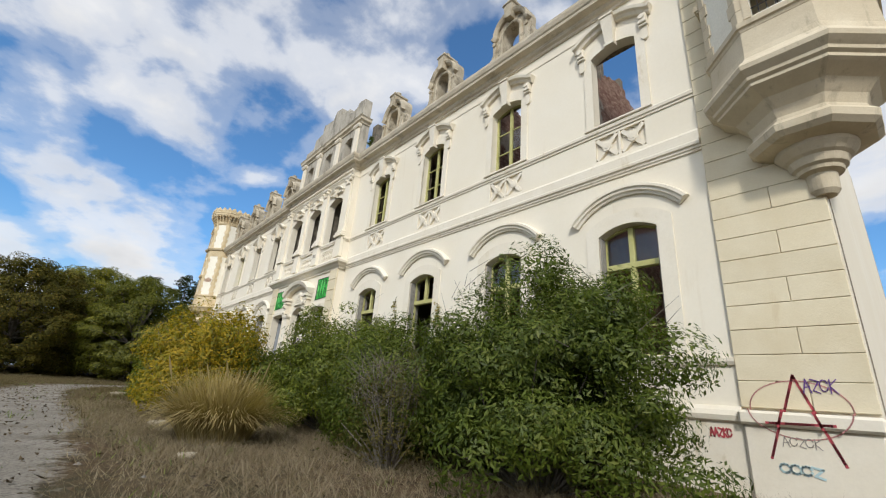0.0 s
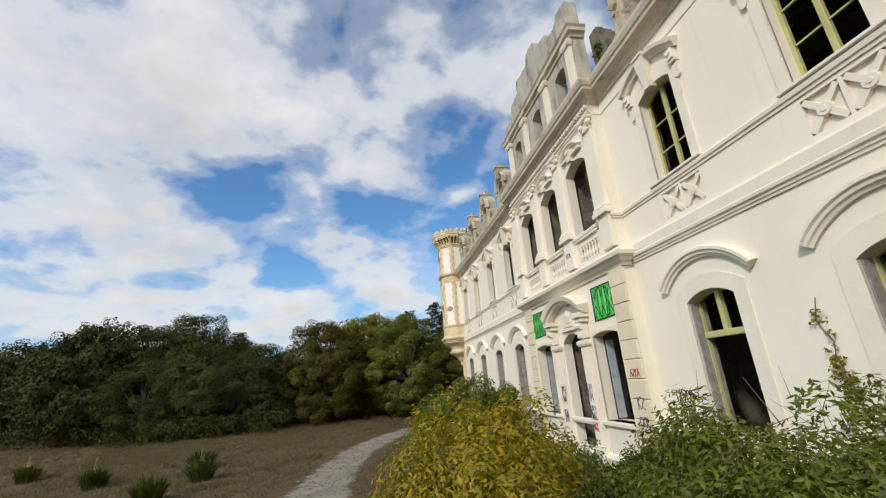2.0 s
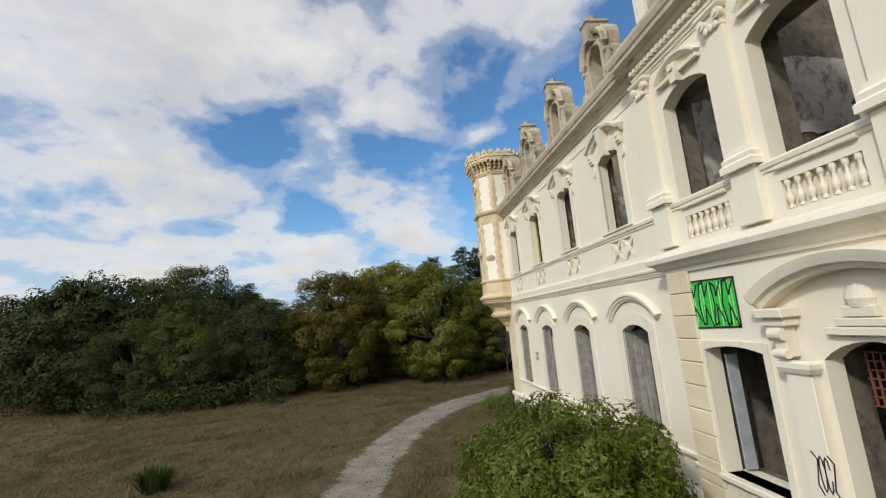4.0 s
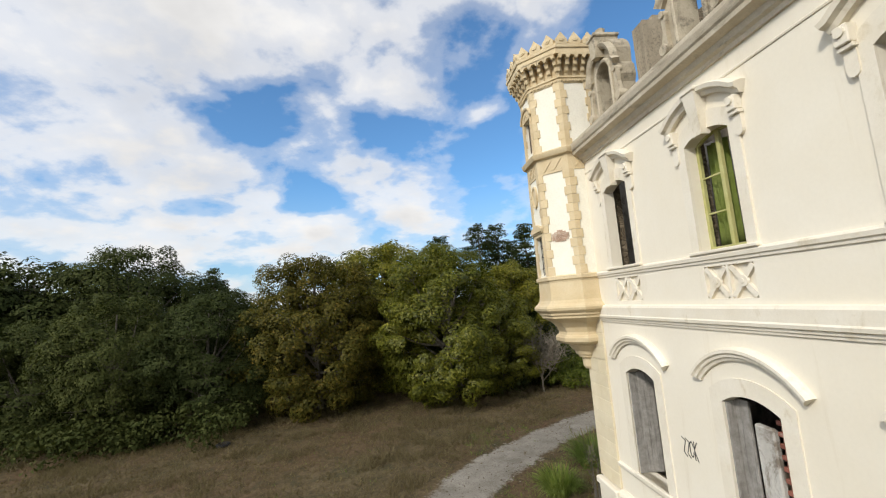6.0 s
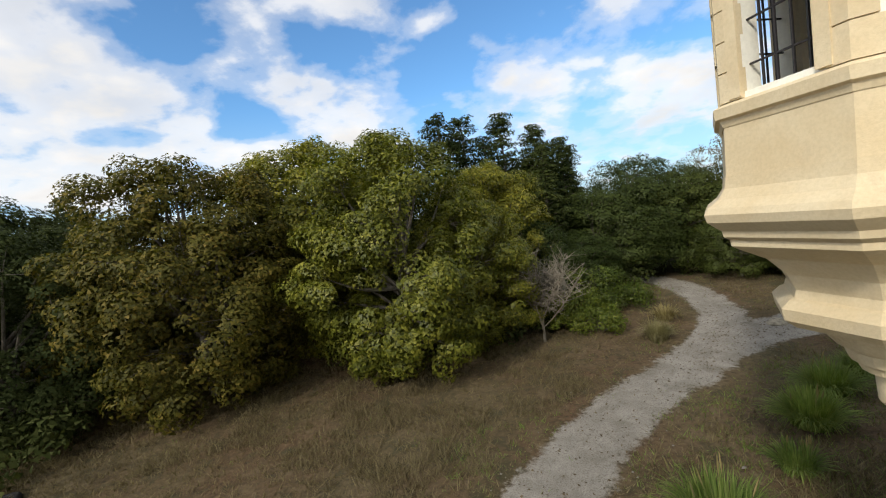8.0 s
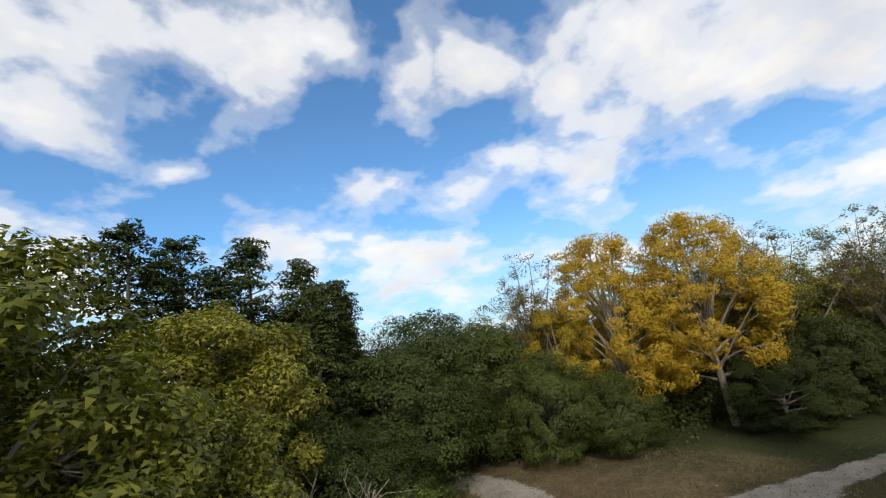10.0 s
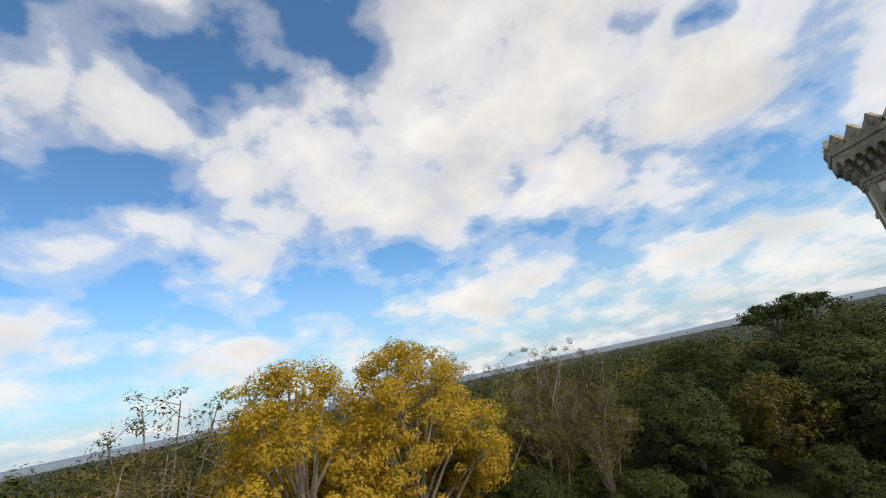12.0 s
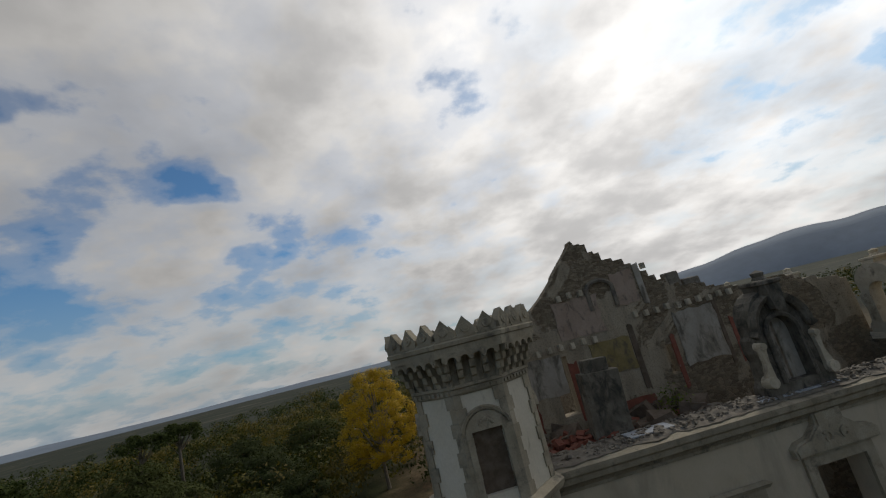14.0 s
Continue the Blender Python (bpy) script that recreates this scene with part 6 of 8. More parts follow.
def track(name, pts, width, label, lift):
    line = spline(pts)
    vs, fs, wear = [], [], []
    k = 15
    for i, p in enumerate(line):
        q = line[min(len(line) - 1, i + 1)] - line[max(0, i - 1)]
        side = Vector((q.y, -q.x)).normalized()
        for j in range(k):
            f = j / (k - 1) * 2 - 1
            c = p + side * (f * width * 2.1)
            vs.append((c.x, c.y, ground_z(c.x, c.y) + lift - 0.05 * f ** 6 + 0.012 * math.cos(f * 9)))
            wear.append(max(0.0, wear_at(c.x, c.y)))
    for i in range(len(line) - 1):
        for j in range(k - 1):
            fs.append((i * k + j, i * k + j + 1, (i + 1) * k + j + 1, (i + 1) * k + j))
    me = bpy.data.meshes.new(name)
    me.from_pydata(vs, [], fs)
    me.attributes.new("wear", "FLOAT", "POINT").data.foreach_set("value", wear)
    me.materials.append(GRAVEL)
    me.shade_smooth()
    return tagged(new(name, me), label, "track", kind="structure")


track("road", TRACK, 1.08, "pale gravel track worn through the meadow", 0.03)
track("road_side", SPUR, 0.75, "pale gravel spur that leads off behind the house", 0.022)
track("road_fork", FORK, 0.95, "bare trodden gravel where the two tracks meet", 0.026)
TRACK_PTS = np.array([tuple(p) for p in spline(TRACK, 1.0) + spline(SPUR, 1.0) + spline(FORK, 1.0)])


def off_track(x, y):
    d = np.hypot(TRACK_PTS[:, 0] - x, TRACK_PTS[:, 1] - y)
    return d.min()


def in_house(x, y):
    return -0.6 < x < X_BACK + 0.5 and Y_NEAR - 0.6 < y < Y_FAR + 0.6


# far land: hills and plain
def hills(name, radius, height, label, seed, a0, a1, material):
    vs, fs = [], []
    n = 220
    for i in range(n + 1):
        a = radians(a0 + (a1 - a0) * i / n)
        taper = min(1.0, 6 * i / n, 6 * (n - i) / n)
        h = height * taper * (0.55 + 0.45 * noise.noise(Vector((a * 2.2, seed, 0)))) + height * 0.12 * taper * noise.noise(Vector((a * 14, seed, 3)))
        for r, z in ((radius, -30), (radius * 1.1, max(0, h) * 0.65 - 5), (radius * 1.3, max(0, h) - 5), (radius * 1.6, -30)):
            vs.append((r * math.cos(a), r * math.sin(a), z))
    for i in range(n):
        for j in range(3):
            fs.append((i * 4 + j, i * 4 + j + 1, (i + 1) * 4 + j + 1, (i + 1) * 4 + j))
    me = bpy.data.meshes.new(name)
    me.from_pydata(vs, [], fs)
    me.materials.append(material)
    me.shade_smooth()
    return tagged(new(name, me), label, "hills", kind="structure")


hills("backdrop", 1700, 34, "low hills on the horizon, haze blue put into their colour", 2.0, -180, 180, HAZEHILL)
hills("backdrop_mountain", 1500, 150, "distant mountain ridge, haze blue put into its colour", 7.0, 190, 270, HAZEHILL)


# ---- grasses and litter ----
def blades(name, spots, material, label, category, kind="stuff", parent=None, bend=0.5):
    """spots: rows of x, y, z, height, width, lean."""
    n = len(spots)
    p = np.array(spots)
    rng = np.random.RandomState(len(name) + n)
    a, b = rng.uniform(0, 2 * np.pi, n), rng.uniform(0, 2 * np.pi, n)
    side = np.stack([np.cos(a), np.sin(a), 0 * a], 1) * p[:, 4:5]
    lean = np.stack([np.cos(b), np.sin(b), 0 * b], 1) * (p[:, 3] * p[:, 5])[:, None]
    base = p[:, :3]
    mid = base + lean * 0.35 + np.stack([0 * a, 0 * a, p[:, 3] * 0.6], 1)
    tip = base + lean + np.stack([0 * a, 0 * a, p[:, 3] * (1 - 0.3 * p[:, 5])], 1)
    vs = np.stack([base - side, base + side, tip], 1).reshape(-1, 3)
    tris = (np.arange(n)[:, None] * 3 + np.array([[0, 1, 2]])).tolist()
    me = bpy.data.meshes.new(name)
    me.from_pydata(vs.tolist(), [], tris)
    me.materials.append(material)
    ob = new(name, me)
    if parent:
        ob.parent = parent
        return ob
    return tagged(ob, label, category, kind=kind)


rng = np.random.RandomState(5)


def scatter(n, x0, x1, y0, y1, keep, heights, width, lean):
    out = []
    while len(out) < n:
        x, y = rng.uniform(x0, x1), rng.uniform(y0, y1)
        k = keep(x, y)
        if k <= 0 or rng.uniform() > k:
            continue
        h = rng.uniform(*heights) * (0.6 + 0.8 * abs(noise.noise(Vector((x * 0.3, y * 0.3, 2)))) + 0.3 * k)
        for _ in range(6):
            dx, dy = rng.normal(0, 0.10, 2)
            out.append((x + dx, y + dy, ground_z(x, y) - 0.02, h * rng.uniform(0.5, 1.15), width * rng.uniform(0.6, 1.4), lean * rng.uniform(0.3, 1.5)))
    return out


def meadow(x, y):
    if in_house(x, y):
        return 0
    d = off_track(x, y)
    if d < 1.35:
        return 0.0 if d < 1.1 else 0.15
    return min(1.0, 0.25 + 0.5 * (0.5 + noise.noise(Vector((x * 0.25, y * 0.25, 9)))) + 0.02 * d)


blades("dry_grass", scatter(230000, -26, 26, 10, 62, meadow, (0.10, 0.34), 0.015, 1.0)
       + scatter(60000, -60, -22, 10, 66, lambda x, y: meadow(x, y), (0.12, 0.3), 0.03, 0.8), DRY_GRASS, "dry brown meadow grass", "grass")


blades("straw_grass", scatter(120000, -10, -1, -4, 17, meadow, (0.10, 0.38), 0.0042, 1.1), PALE_GRASS, "pale straw-coloured grass before the house", "grass")


def tufty(x, y):
    if in_house(x, y) or off_track(x, y) < 1.9:
        return 0
    return 1.0 if noise.noise(Vector((x * 0.55, y * 0.55, 4.0))) + 0.5 * noise.noise(Vector((x * 0.13, y * 0.13, 6.0))) > 0.22 else 0.02


blades("tall_dry_grass", scatter(90000, -34, 12, 12, 56, tufty, (0.22, 0.46), 0.012, 0.8), DRY_GRASS, "taller tufts of dry grass in the meadow", "grass")


def green_side(x, y):
    if in_house(x, y):
        return 0
    d = off_track(x, y)
    near = -3.5 < x < 14 and 36 < y < 49 and d > 1.3
    edge = 1.2 < d < 2.6
    far = x > 16 and -10 < y < 46
    return 0.9 if near else (0.55 if far else (0.18 if edge else 0.03))


blades("green_grass", scatter(60000, -14, 40, 0, 64, green_side, (0.10, 0.32), 0.012, 0.7), GREEN_GRASS, "patches of fresh green grass by the house", "grass")


def leaf_litter():
    vs, fs = [], []
    for _ in range(9000):
        if rng.uniform() < 0.55:
            i = rng.randint(len(TRACK_PTS))
            x, y = TRACK_PTS[i] + rng.normal(0, 1.1, 2)
        else:
            x, y = rng.uniform(-16, 14), rng.uniform(0, 58)
        if in_house(x, y):
            continue
        z = ground_z(x, y) + 0.06
        s, a = rng.uniform(0.025, 0.06), rng.uniform(0, 6.3)
        for k in range(4):
            b = a + k * math.pi / 2
            r = s * (1 if k % 2 else 0.55)
            vs.append((x + r * math.cos(b), y + r * math.sin(b), z + rng.uniform(-0.02, 0.03)))
        n = len(vs)
        fs.append((n - 4, n - 3, n - 2, n - 1))
    me = bpy.data.meshes.new("leaf_litter")
    me.from_pydata(vs, [], fs)
    me.materials.append(LITTER)
    tagged(new("leaf_litter", me), "brown fallen leaves strewn over track and meadow", "leaves", kind="stuff")


leaf_litter()


def stones():
    bm = bmesh.new()
    for _ in range(1500):
        i = rng.randint(len(TRACK_PTS))
        x, y = TRACK_PTS[i] + rng.normal(0, 0.9, 2)
        r = rng.uniform(0.015, 0.05) * (2.2 if rng.uniform() < 0.03 else 1)
        m = Matrix.Translation((x, y, ground_z(x, y) + 0.045)) @ Matrix.Diagonal((r, r * rng.uniform(0.6, 1), r * 0.6, 1))
        t = [m @ Vector(c) for c in ((1, 0, 0), (0, 1, 0), (-1, 0, 0), (0, -1, 0), (0, 0, 1))]
        vs = [bm.verts.new(c) for c in t]
        for k in range(4):
            bm.faces.new((vs[k], vs[(k + 1) % 4], vs[4]))
    solid("gravel", bm, STONE_BIT, "loose stones scattered on the track", "gravel", kind="stuff")


stones()


# ---- trees and shrubs ----
def limb(bm, a, b, ra, rb, seg=6, bow=0.0, seed=0):
    """A tapered, slightly bowed limb."""
    a, b = Vector(a), Vector(b)
    w = (b - a)
    s = w.orthogonal().normalized()
    u = w.cross(s).normalized()
    off = noise.noise_vector(a * 1.3 + Vector((seed, 0, 0))) * bow * w.length
    rows = []
    steps = 2 if seg == 3 else (3 if seg == 4 else 5)
    for i in range(steps):
        f = i / (steps - 1)
        c = a + w * f + off * math.sin(f * math.pi)
        r = ra + (rb - ra) * f
        rows.append([bm.verts.new(c + s * (r * math.cos(2 * math.pi * k / seg)) + u * (r * math.sin(2 * math.pi * k / seg))) for k in range(seg)])
    for p, q in zip(rows, rows[1:]):
        for k in range(seg):
            bm.faces.new((p[k], p[(k + 1) % seg], q[(k + 1) % seg], q[k]))
    bm.faces.new(rows[-1])


def leaves_mesh(name, clumps, per, size, material, rng, squash=0.8, long=1.0, droop=0.0, heart=None, sides=3, puff=0.0, cap=0.0):
    """clumps: centres and radii; per: leaves in a clump of radius one; heart: the crown's middle."""
    cs, ds = [], []
    for (c, r) in clumps:
        n = max(6, int(per * r * r))
        d = rng.normal(0, 1, (n, 3))
        d /= np.linalg.norm(d, axis=1)[:, None]
        turn_up = (rng.uniform(0, 1, n) < cap) & (d[:, 2] < -0.15)
        d[turn_up, 2] *= -1
        rad = r * rng.uniform(0.30, 1.0, n) ** (0.5 if cap == 0 else 0.28)
        cs.append(np.array(c) + d * rad[:, None] * np.array([1, 1, squash]) * rng.uniform(0.65, 1.4, 3))
        ds.append(d)
    p, d = np.concatenate(cs), np.concatenate(ds)
    n = len(p)
    out = 0
    if heart is not None:
        out = p - np.array(heart)
        out = out / np.linalg.norm(out, axis=1)[:, None]
    nrm = d + 0.6 * out + rng.normal(0, 0.5, (n, 3)) + np.array([0, 0, 0.45])
    nrm /= np.linalg.norm(nrm, axis=1)[:, None]
    soft = (0.4 + 0.25 * puff) * d + (0.5 + 0.35 * puff) * out + (0.75 - 0.4 * puff) * nrm + np.array([0, 0, 0.1])
    soft /= np.linalg.norm(soft, axis=1)[:, None]
    u = np.cross(nrm, rng.normal(0, 1, (n, 3)))
    u /= np.linalg.norm(u, axis=1)[:, None]
    v = np.cross(nrm, u)
    s = size * rng.uniform(0.55, 1.35, n)[:, None]
    if sides == 4:
        vs = np.stack([p - u * s * long, p - v * s * 0.55, p + u * s * long, p + v * s * 0.55], 1)
    else:
        vs = np.stack([p - u * s * long, p + u * s * long * 0.7 - v * s * 0.62, p + u * s * long * 0.7 + v * s * 0.62], 1)
    vs[:, 0, 2] -= droop * s[:, 0]
    me = bpy.data.meshes.new(name)
    me.vertices.add(n * sides)
    me.vertices.foreach_set("co", vs.reshape(-1).astype(np.float32))
    me.loops.add(n * sides)
    me.loops.foreach_set("vertex_index", np.arange(n * sides, dtype=np.int32))
    me.polygons.add(n)
    me.polygons.foreach_set("loop_start", np.arange(0, n * sides, sides, dtype=np.int32))
    me.update(calc_edges=True)
    me.shade_smooth()
    me.normals_split_custom_set_from_vertices(np.repeat(soft, sides, axis=0).tolist())
    me.materials.append(material)
    return me


def crown_clumps(rng, lobes, count, rmin, rmax, skin=0.55):
    """Clumps on the skins of a few overlapping lobes (centre, radii), with gaps."""
    out = []
    vol = np.array([l[1][0] * l[1][1] for l in lobes])
    for _ in range(count):
        c, r = lobes[rng.choice(len(lobes), p=vol / vol.sum())]
        d = rng.normal(0, 1, 3)
        d /= np.linalg.norm(d)
        if d[2] < -0.55:
            d[2] *= -0.5
        f = rng.uniform(skin, 1.0) ** 0.5
        out.append((np.array(c) + d * np.array(r) * f * rng.uniform(0.9, 1.08), rng.uniform(rmin, rmax)))
    return out


def tree_meshes(seed, height, spread, per, size, material, bark, lobes=16, clumps=13, rmin=0.4, rmax=0.8, trunk_r=0.22, low=0.05, core=0.5, lobe_r=0.34, squash=0.6, puff=0.0, cap=0.0):
    """A trunk with limbs, boughs spread over a rough dome, and clumps of leaves round each bough's end."""
    rng = np.random.RandomState(seed)
    mid = np.array((0, 0, height * (low + 0.93) / 2))
    rz = height * (0.93 - low) / 2
    boughs = []
    for i in range(lobes):
        # even spread over the dome, then shaken
        k = (i + 0.5) / lobes
        z = 1.0 - 1.72 * k
        a = i * 2.39996 + rng.uniform(-0.35, 0.35)
        q = math.sqrt(max(0.05, 1 - z * z))
        r = spread * lobe_r * rng.uniform(0.7, 1.2)
        f = rng.uniform(0.62, 0.98)
        c = mid + np.array((q * math.cos(a) * (spread - 0.8 * r) * f, q * math.sin(a) * (spread - 0.8 * r) * f, z * (rz - 0.5 * r) * (0.82 + 0.18 * f)))
        boughs.append((c, r))
    bm = bmesh.new()
    fork = height * 0.36
    limb(bm, (0, 0, -0.3), (0.12, 0.05, fork), trunk_r, trunk_r * 0.7, 8, 0.06, seed)
    limb(bm, (0.12, 0.05, fork), (0.0, 0.1, height * 0.84), trunk_r * 0.7, 0.05, 7, 0.10, seed)
    cl, inner = [], []
    for c, r in boughs:
        root = (0.08, 0.03, min(c[2] * 0.8, height * rng.uniform(0.20, 0.5)))
        limb(bm, root, tuple(c), trunk_r * 0.42, 0.035, 6, 0.14, seed)
        way = (c - mid) / np.linalg.norm(c - mid)
        for _ in range(int(clumps * (r / (spread * lobe_r)) ** 1.5 + 2)):
            d = rng.normal(0, 1, 3) + way * 0.85
            d /= np.linalg.norm(d)
            p = c + d * r * np.array((1.0, 1.0, 0.75)) * rng.uniform(0.7, 1.08)
            cl.append((p, rng.uniform(rmin, rmax)))
            if rng.uniform() < 0.6:
                limb(bm, tuple(c + 0.1 * (p - c)), tuple(p), 0.02, 0.007, 3, 0.12, seed)
        inner.append((c * np.array((0.72, 0.72, 0.96)), r * 0.8))
    crown = leaves_mesh("crown", cl + [(p, r * core ** 0.5) for p, r in inner if core], per, size, material, rng, squash, heart=tuple(mid * np.array((1, 1, 0.8))), puff=puff, cap=cap)
    return mesh_of(bm, "trunk", bark), crown


def conifer_meshes(seed, height, spread, per, size, flat=0.45, base=0.10):
    """A straight stem with close tiers of spreading boughs, each a shelf of dense tufts; flat: how blunt the top is."""
    rng = np.random.RandomState(seed)
    cl = []
    bm = bmesh.new()
    limb(bm, (0, 0, -0.3), (0.15, 0, height * 0.97), 0.26, 0.03, 8, 0.03, seed)
    n = int(height * 7)
    for i in range(n):
        f = base + (1.0 - base) * i / n
        z = height * f
        reach = (0.22 + spread * (1.0 - f) ** flat * min(1.0, 0.55 + 1.6 * f)) * rng.uniform(0.5, 1.1)
        a = i * 2.4 + rng.uniform(-0.6, 0.6)
        rise = rng.uniform(-0.06, 0.22) * reach
        e = (0.15 * f + reach * math.cos(a), reach * math.sin(a), z + rise)
        limb(bm, (0.15 * f, 0, z - 0.1), e, 0.045, 0.008, 4, 0.06, seed)
        m = max(2, int(reach * 1.9))
        for k in range(m):
            q = 0.35 + 0.65 * (k + rng.uniform(0, 0.8)) / m
            w = 0.40 + 0.22 * rng.uniform(0, 1)
            cl.append(((e[0] * q + rng.normal(0, 0.18), e[1] * q + rng.normal(0, 0.18), z + rise * q + rng.uniform(-0.05, 0.12)), w * rng.uniform(0.75, 1.3)))
    for k in range(4):
        cl.append(((0.15, 0, height * (0.95 + 0.014 * k)), 0.26 - 0.04 * k))
    return mesh_of(bm, "trunk", BARK), leaves_mesh("crown", cl, per, size, PINE_LEAF, rng, 0.45, 1.6, heart=(0, 0, height * 0.4), puff=0.6, cap=0.7)


def plant(name, meshes, x, y, turn, scale, label, category, group, z=None, names=("trunk", "crown")):
    t = thing(name, label, category, Matrix.Translation((x, y, ground_z(x, y) if z is None else z)) @ Matrix.Rotation(turn, 4, "Z") @ Matrix.Diagonal((scale[0], scale[1], scale[2], 1)), group)
    for nm, me in zip(names, meshes):
        part(nm, me, None, t)
    return t


R = random.Random(9)
OAKS = [tree_meshes(s, 13.0, 6.0, 400, 0.098, OAK_LEAF, BARK, 34, 9, 0.50, 0.95, 0.34, -0.12, 0.3, 0.29, 0.8, 0.3, 0.4) for s in (1, 2)]
OLIVE_OAK = tree_meshes(6, 12.2, 6.0, 400, 0.098, OLIVE_LEAF, BARK, 34, 9, 0.50, 0.95, 0.3, -0.12, 0.3, 0.29, 0.8, 0.3, 0.4)
for m, x, y, s, lab in ((OLIVE_OAK, -12.6, 57.6, 0.98, "large oak in olive leaf turning brown at the meadow's edge"), (OAKS[0], -2.9, 56.2, 0.94, "large spreading oak in yellow-green leaf"), (OAKS[1], -7.6, 62.6, 1.05, "tall oak with yellowing outer leaves"), (OAKS[0], 1.2, 57.4, 0.62, "smaller oak in yellow-green leaf at the meadow's edge"), (OAKS[1], 3.4, 62.4, 0.84, "broad oak behind the meadow's edge")):
    plant("oak_tree", m, x, y, R.uniform(0, 6), (s, s, s), lab, "tree", "meadow oaks")
HOLMS = [tree_meshes(11 + i, 9.6, 5.4, 330, 0.085, HOLM_LEAF, BARK, 24, 9, 0.6, 1.1, 0.25, -0.06, 0.35, 0.36, 0.8, 1.0, 0.85) for i in range(3)]
FAR_HOLMS = [tree_meshes(15 + i, 9.6, 5.4, 90, 0.15, HOLM_LEAF, BARK, 24, 7, 0.7, 1.2, 0.25, -0.04, 0.35, 0.36, 0.8, 1.0, 0.85) for i in range(3)]
FAR_OLIVE = tree_meshes(19, 10.5, 5.4, 80, 0.17, OLIVE_LEAF, BARK, 24, 7, 0.6, 1.05, 0.25, -0.04, 0.35, 0.34, 0.85)
LAURELS = [tree_meshes(25 + i, 9.6, 5.4, 330, 0.085, LAUREL_LEAF, BARK, 24, 9, 0.6, 1.1, 0.25, -0.08, 0.35, 0.36, 0.85, 1.0, 0.7) for i in range(2)]
for i, (x, y, s) in enumerate(((-19.8, 56.2, 0.92), (-25.4, 55.4, 0.94), (-31.5, 57.0, 0.92), (-37.5, 64, 1.4), (-44, 67, 1.42), (-51, 70, 1.3), (-58, 73, 1.25), (-65, 72, 1.2), (-33.5, 71, 1.42), (-41, 77, 1.4), (-16.0, 64.5, 1.0),
                               (-24, 68, 1.15), (-29.8, 65.4, 1.5), (-39.5, 60.5, 1.3), (-52, 81, 1.4), (-71, 66, 1.2), (-77, 58, 1.2), (-82, 48, 1.2), (-86, 36, 1.2), (-88, 24, 1.2), (-90, 9, 1.2), (-66, 83, 1.5), (-29, 77, 1.3), (13.4, 65.5, 0.94), (18.2, 67.5, 1.0), (22.6, 66.6, 1.0), (21.9, 60.8, 0.62), (10, 70, 1.1), (24.8, 57.8, 0.55), (31.2, 50.6, 0.55), (35.0, 48.2, 0.62), (38.5, 46.0, 0.6), (-3.5, 66.5, 1.1), (-9.5, 69, 1.2), (6.6, 61.5, 0.6), (10.6, 62.8, 0.55))):
    plant("holm_oak", LAURELS[i % 2] if 5 < x < 26 else (HOLMS if x > -33 and y < 69 else FAR_HOLMS)[i % 3], x, y, R.uniform(0, 6), (s * R.uniform(0.85, 1.05), s * R.uniform(0.85, 1.05), s * R.uniform(0.88, 1.16)), "dark evergreen oak in the belt of woodland", "tree", "woodland trees")
CONIFERS = [conifer_meshes(31, 14.5, 3.6, 230, 0.085), conifer_meshes(32, 14.0, 3.3, 230, 0.085, 0.6), conifer_meshes(33, 14.0, 2.2, 260, 0.08, 0.75, 0.05)]
for k, x, y, s in ((0, 2.1, 67.0, 1.0), (1, 7.4, 67.4, 1.02), (0, 4.7, 69.5, 1.02), (1, 9.7, 66.6, 0.93), (2, 11.6, 66.4, 0.84), (2, 13.2, 68.0, 0.80), (0, -1.5, 70.5, 0.96), (1, 5.2, 65.8, 0.88), (0, -27.6, 75.6, 0.86), (2, 9.2, 64.2, 0.80)):
    plant("conifer", CONIFERS[k], x, y, R.uniform(0, 6), (s, s, s), "slender dark green conifer behind the oaks" if k == 2 else "tall dark cedar with shelving boughs behind the oaks", "tree", "woodland conifers")
GOLDS = [tree_meshes(41, 15.0, 4.9, 420, 0.085, GOLD_LEAF, PALEBARK, 30, 10, 0.38, 0.75, 0.26, 0.06, 0.12, 0.28, 0.75), tree_meshes(42, 13.0, 4.4, 400, 0.085, GOLD_LEAF, PALEBARK, 24, 10, 0.38, 0.75, 0.2, 0.06, 0.12, 0.29, 0.75)]
for i, (x, y, s) in enumerate(((28.8, 58.6, 1.0), (25.6, 61.6, 0.74), (32.2, 53.6, 1.04), (36.5, 61.5, 1.0))):
    plant("plane_tree", GOLDS[i % 2], x, y, R.uniform(0, 6), (s, s, s), "tree in golden autumn leaf with a pale trunk", "tree", "golden trees")


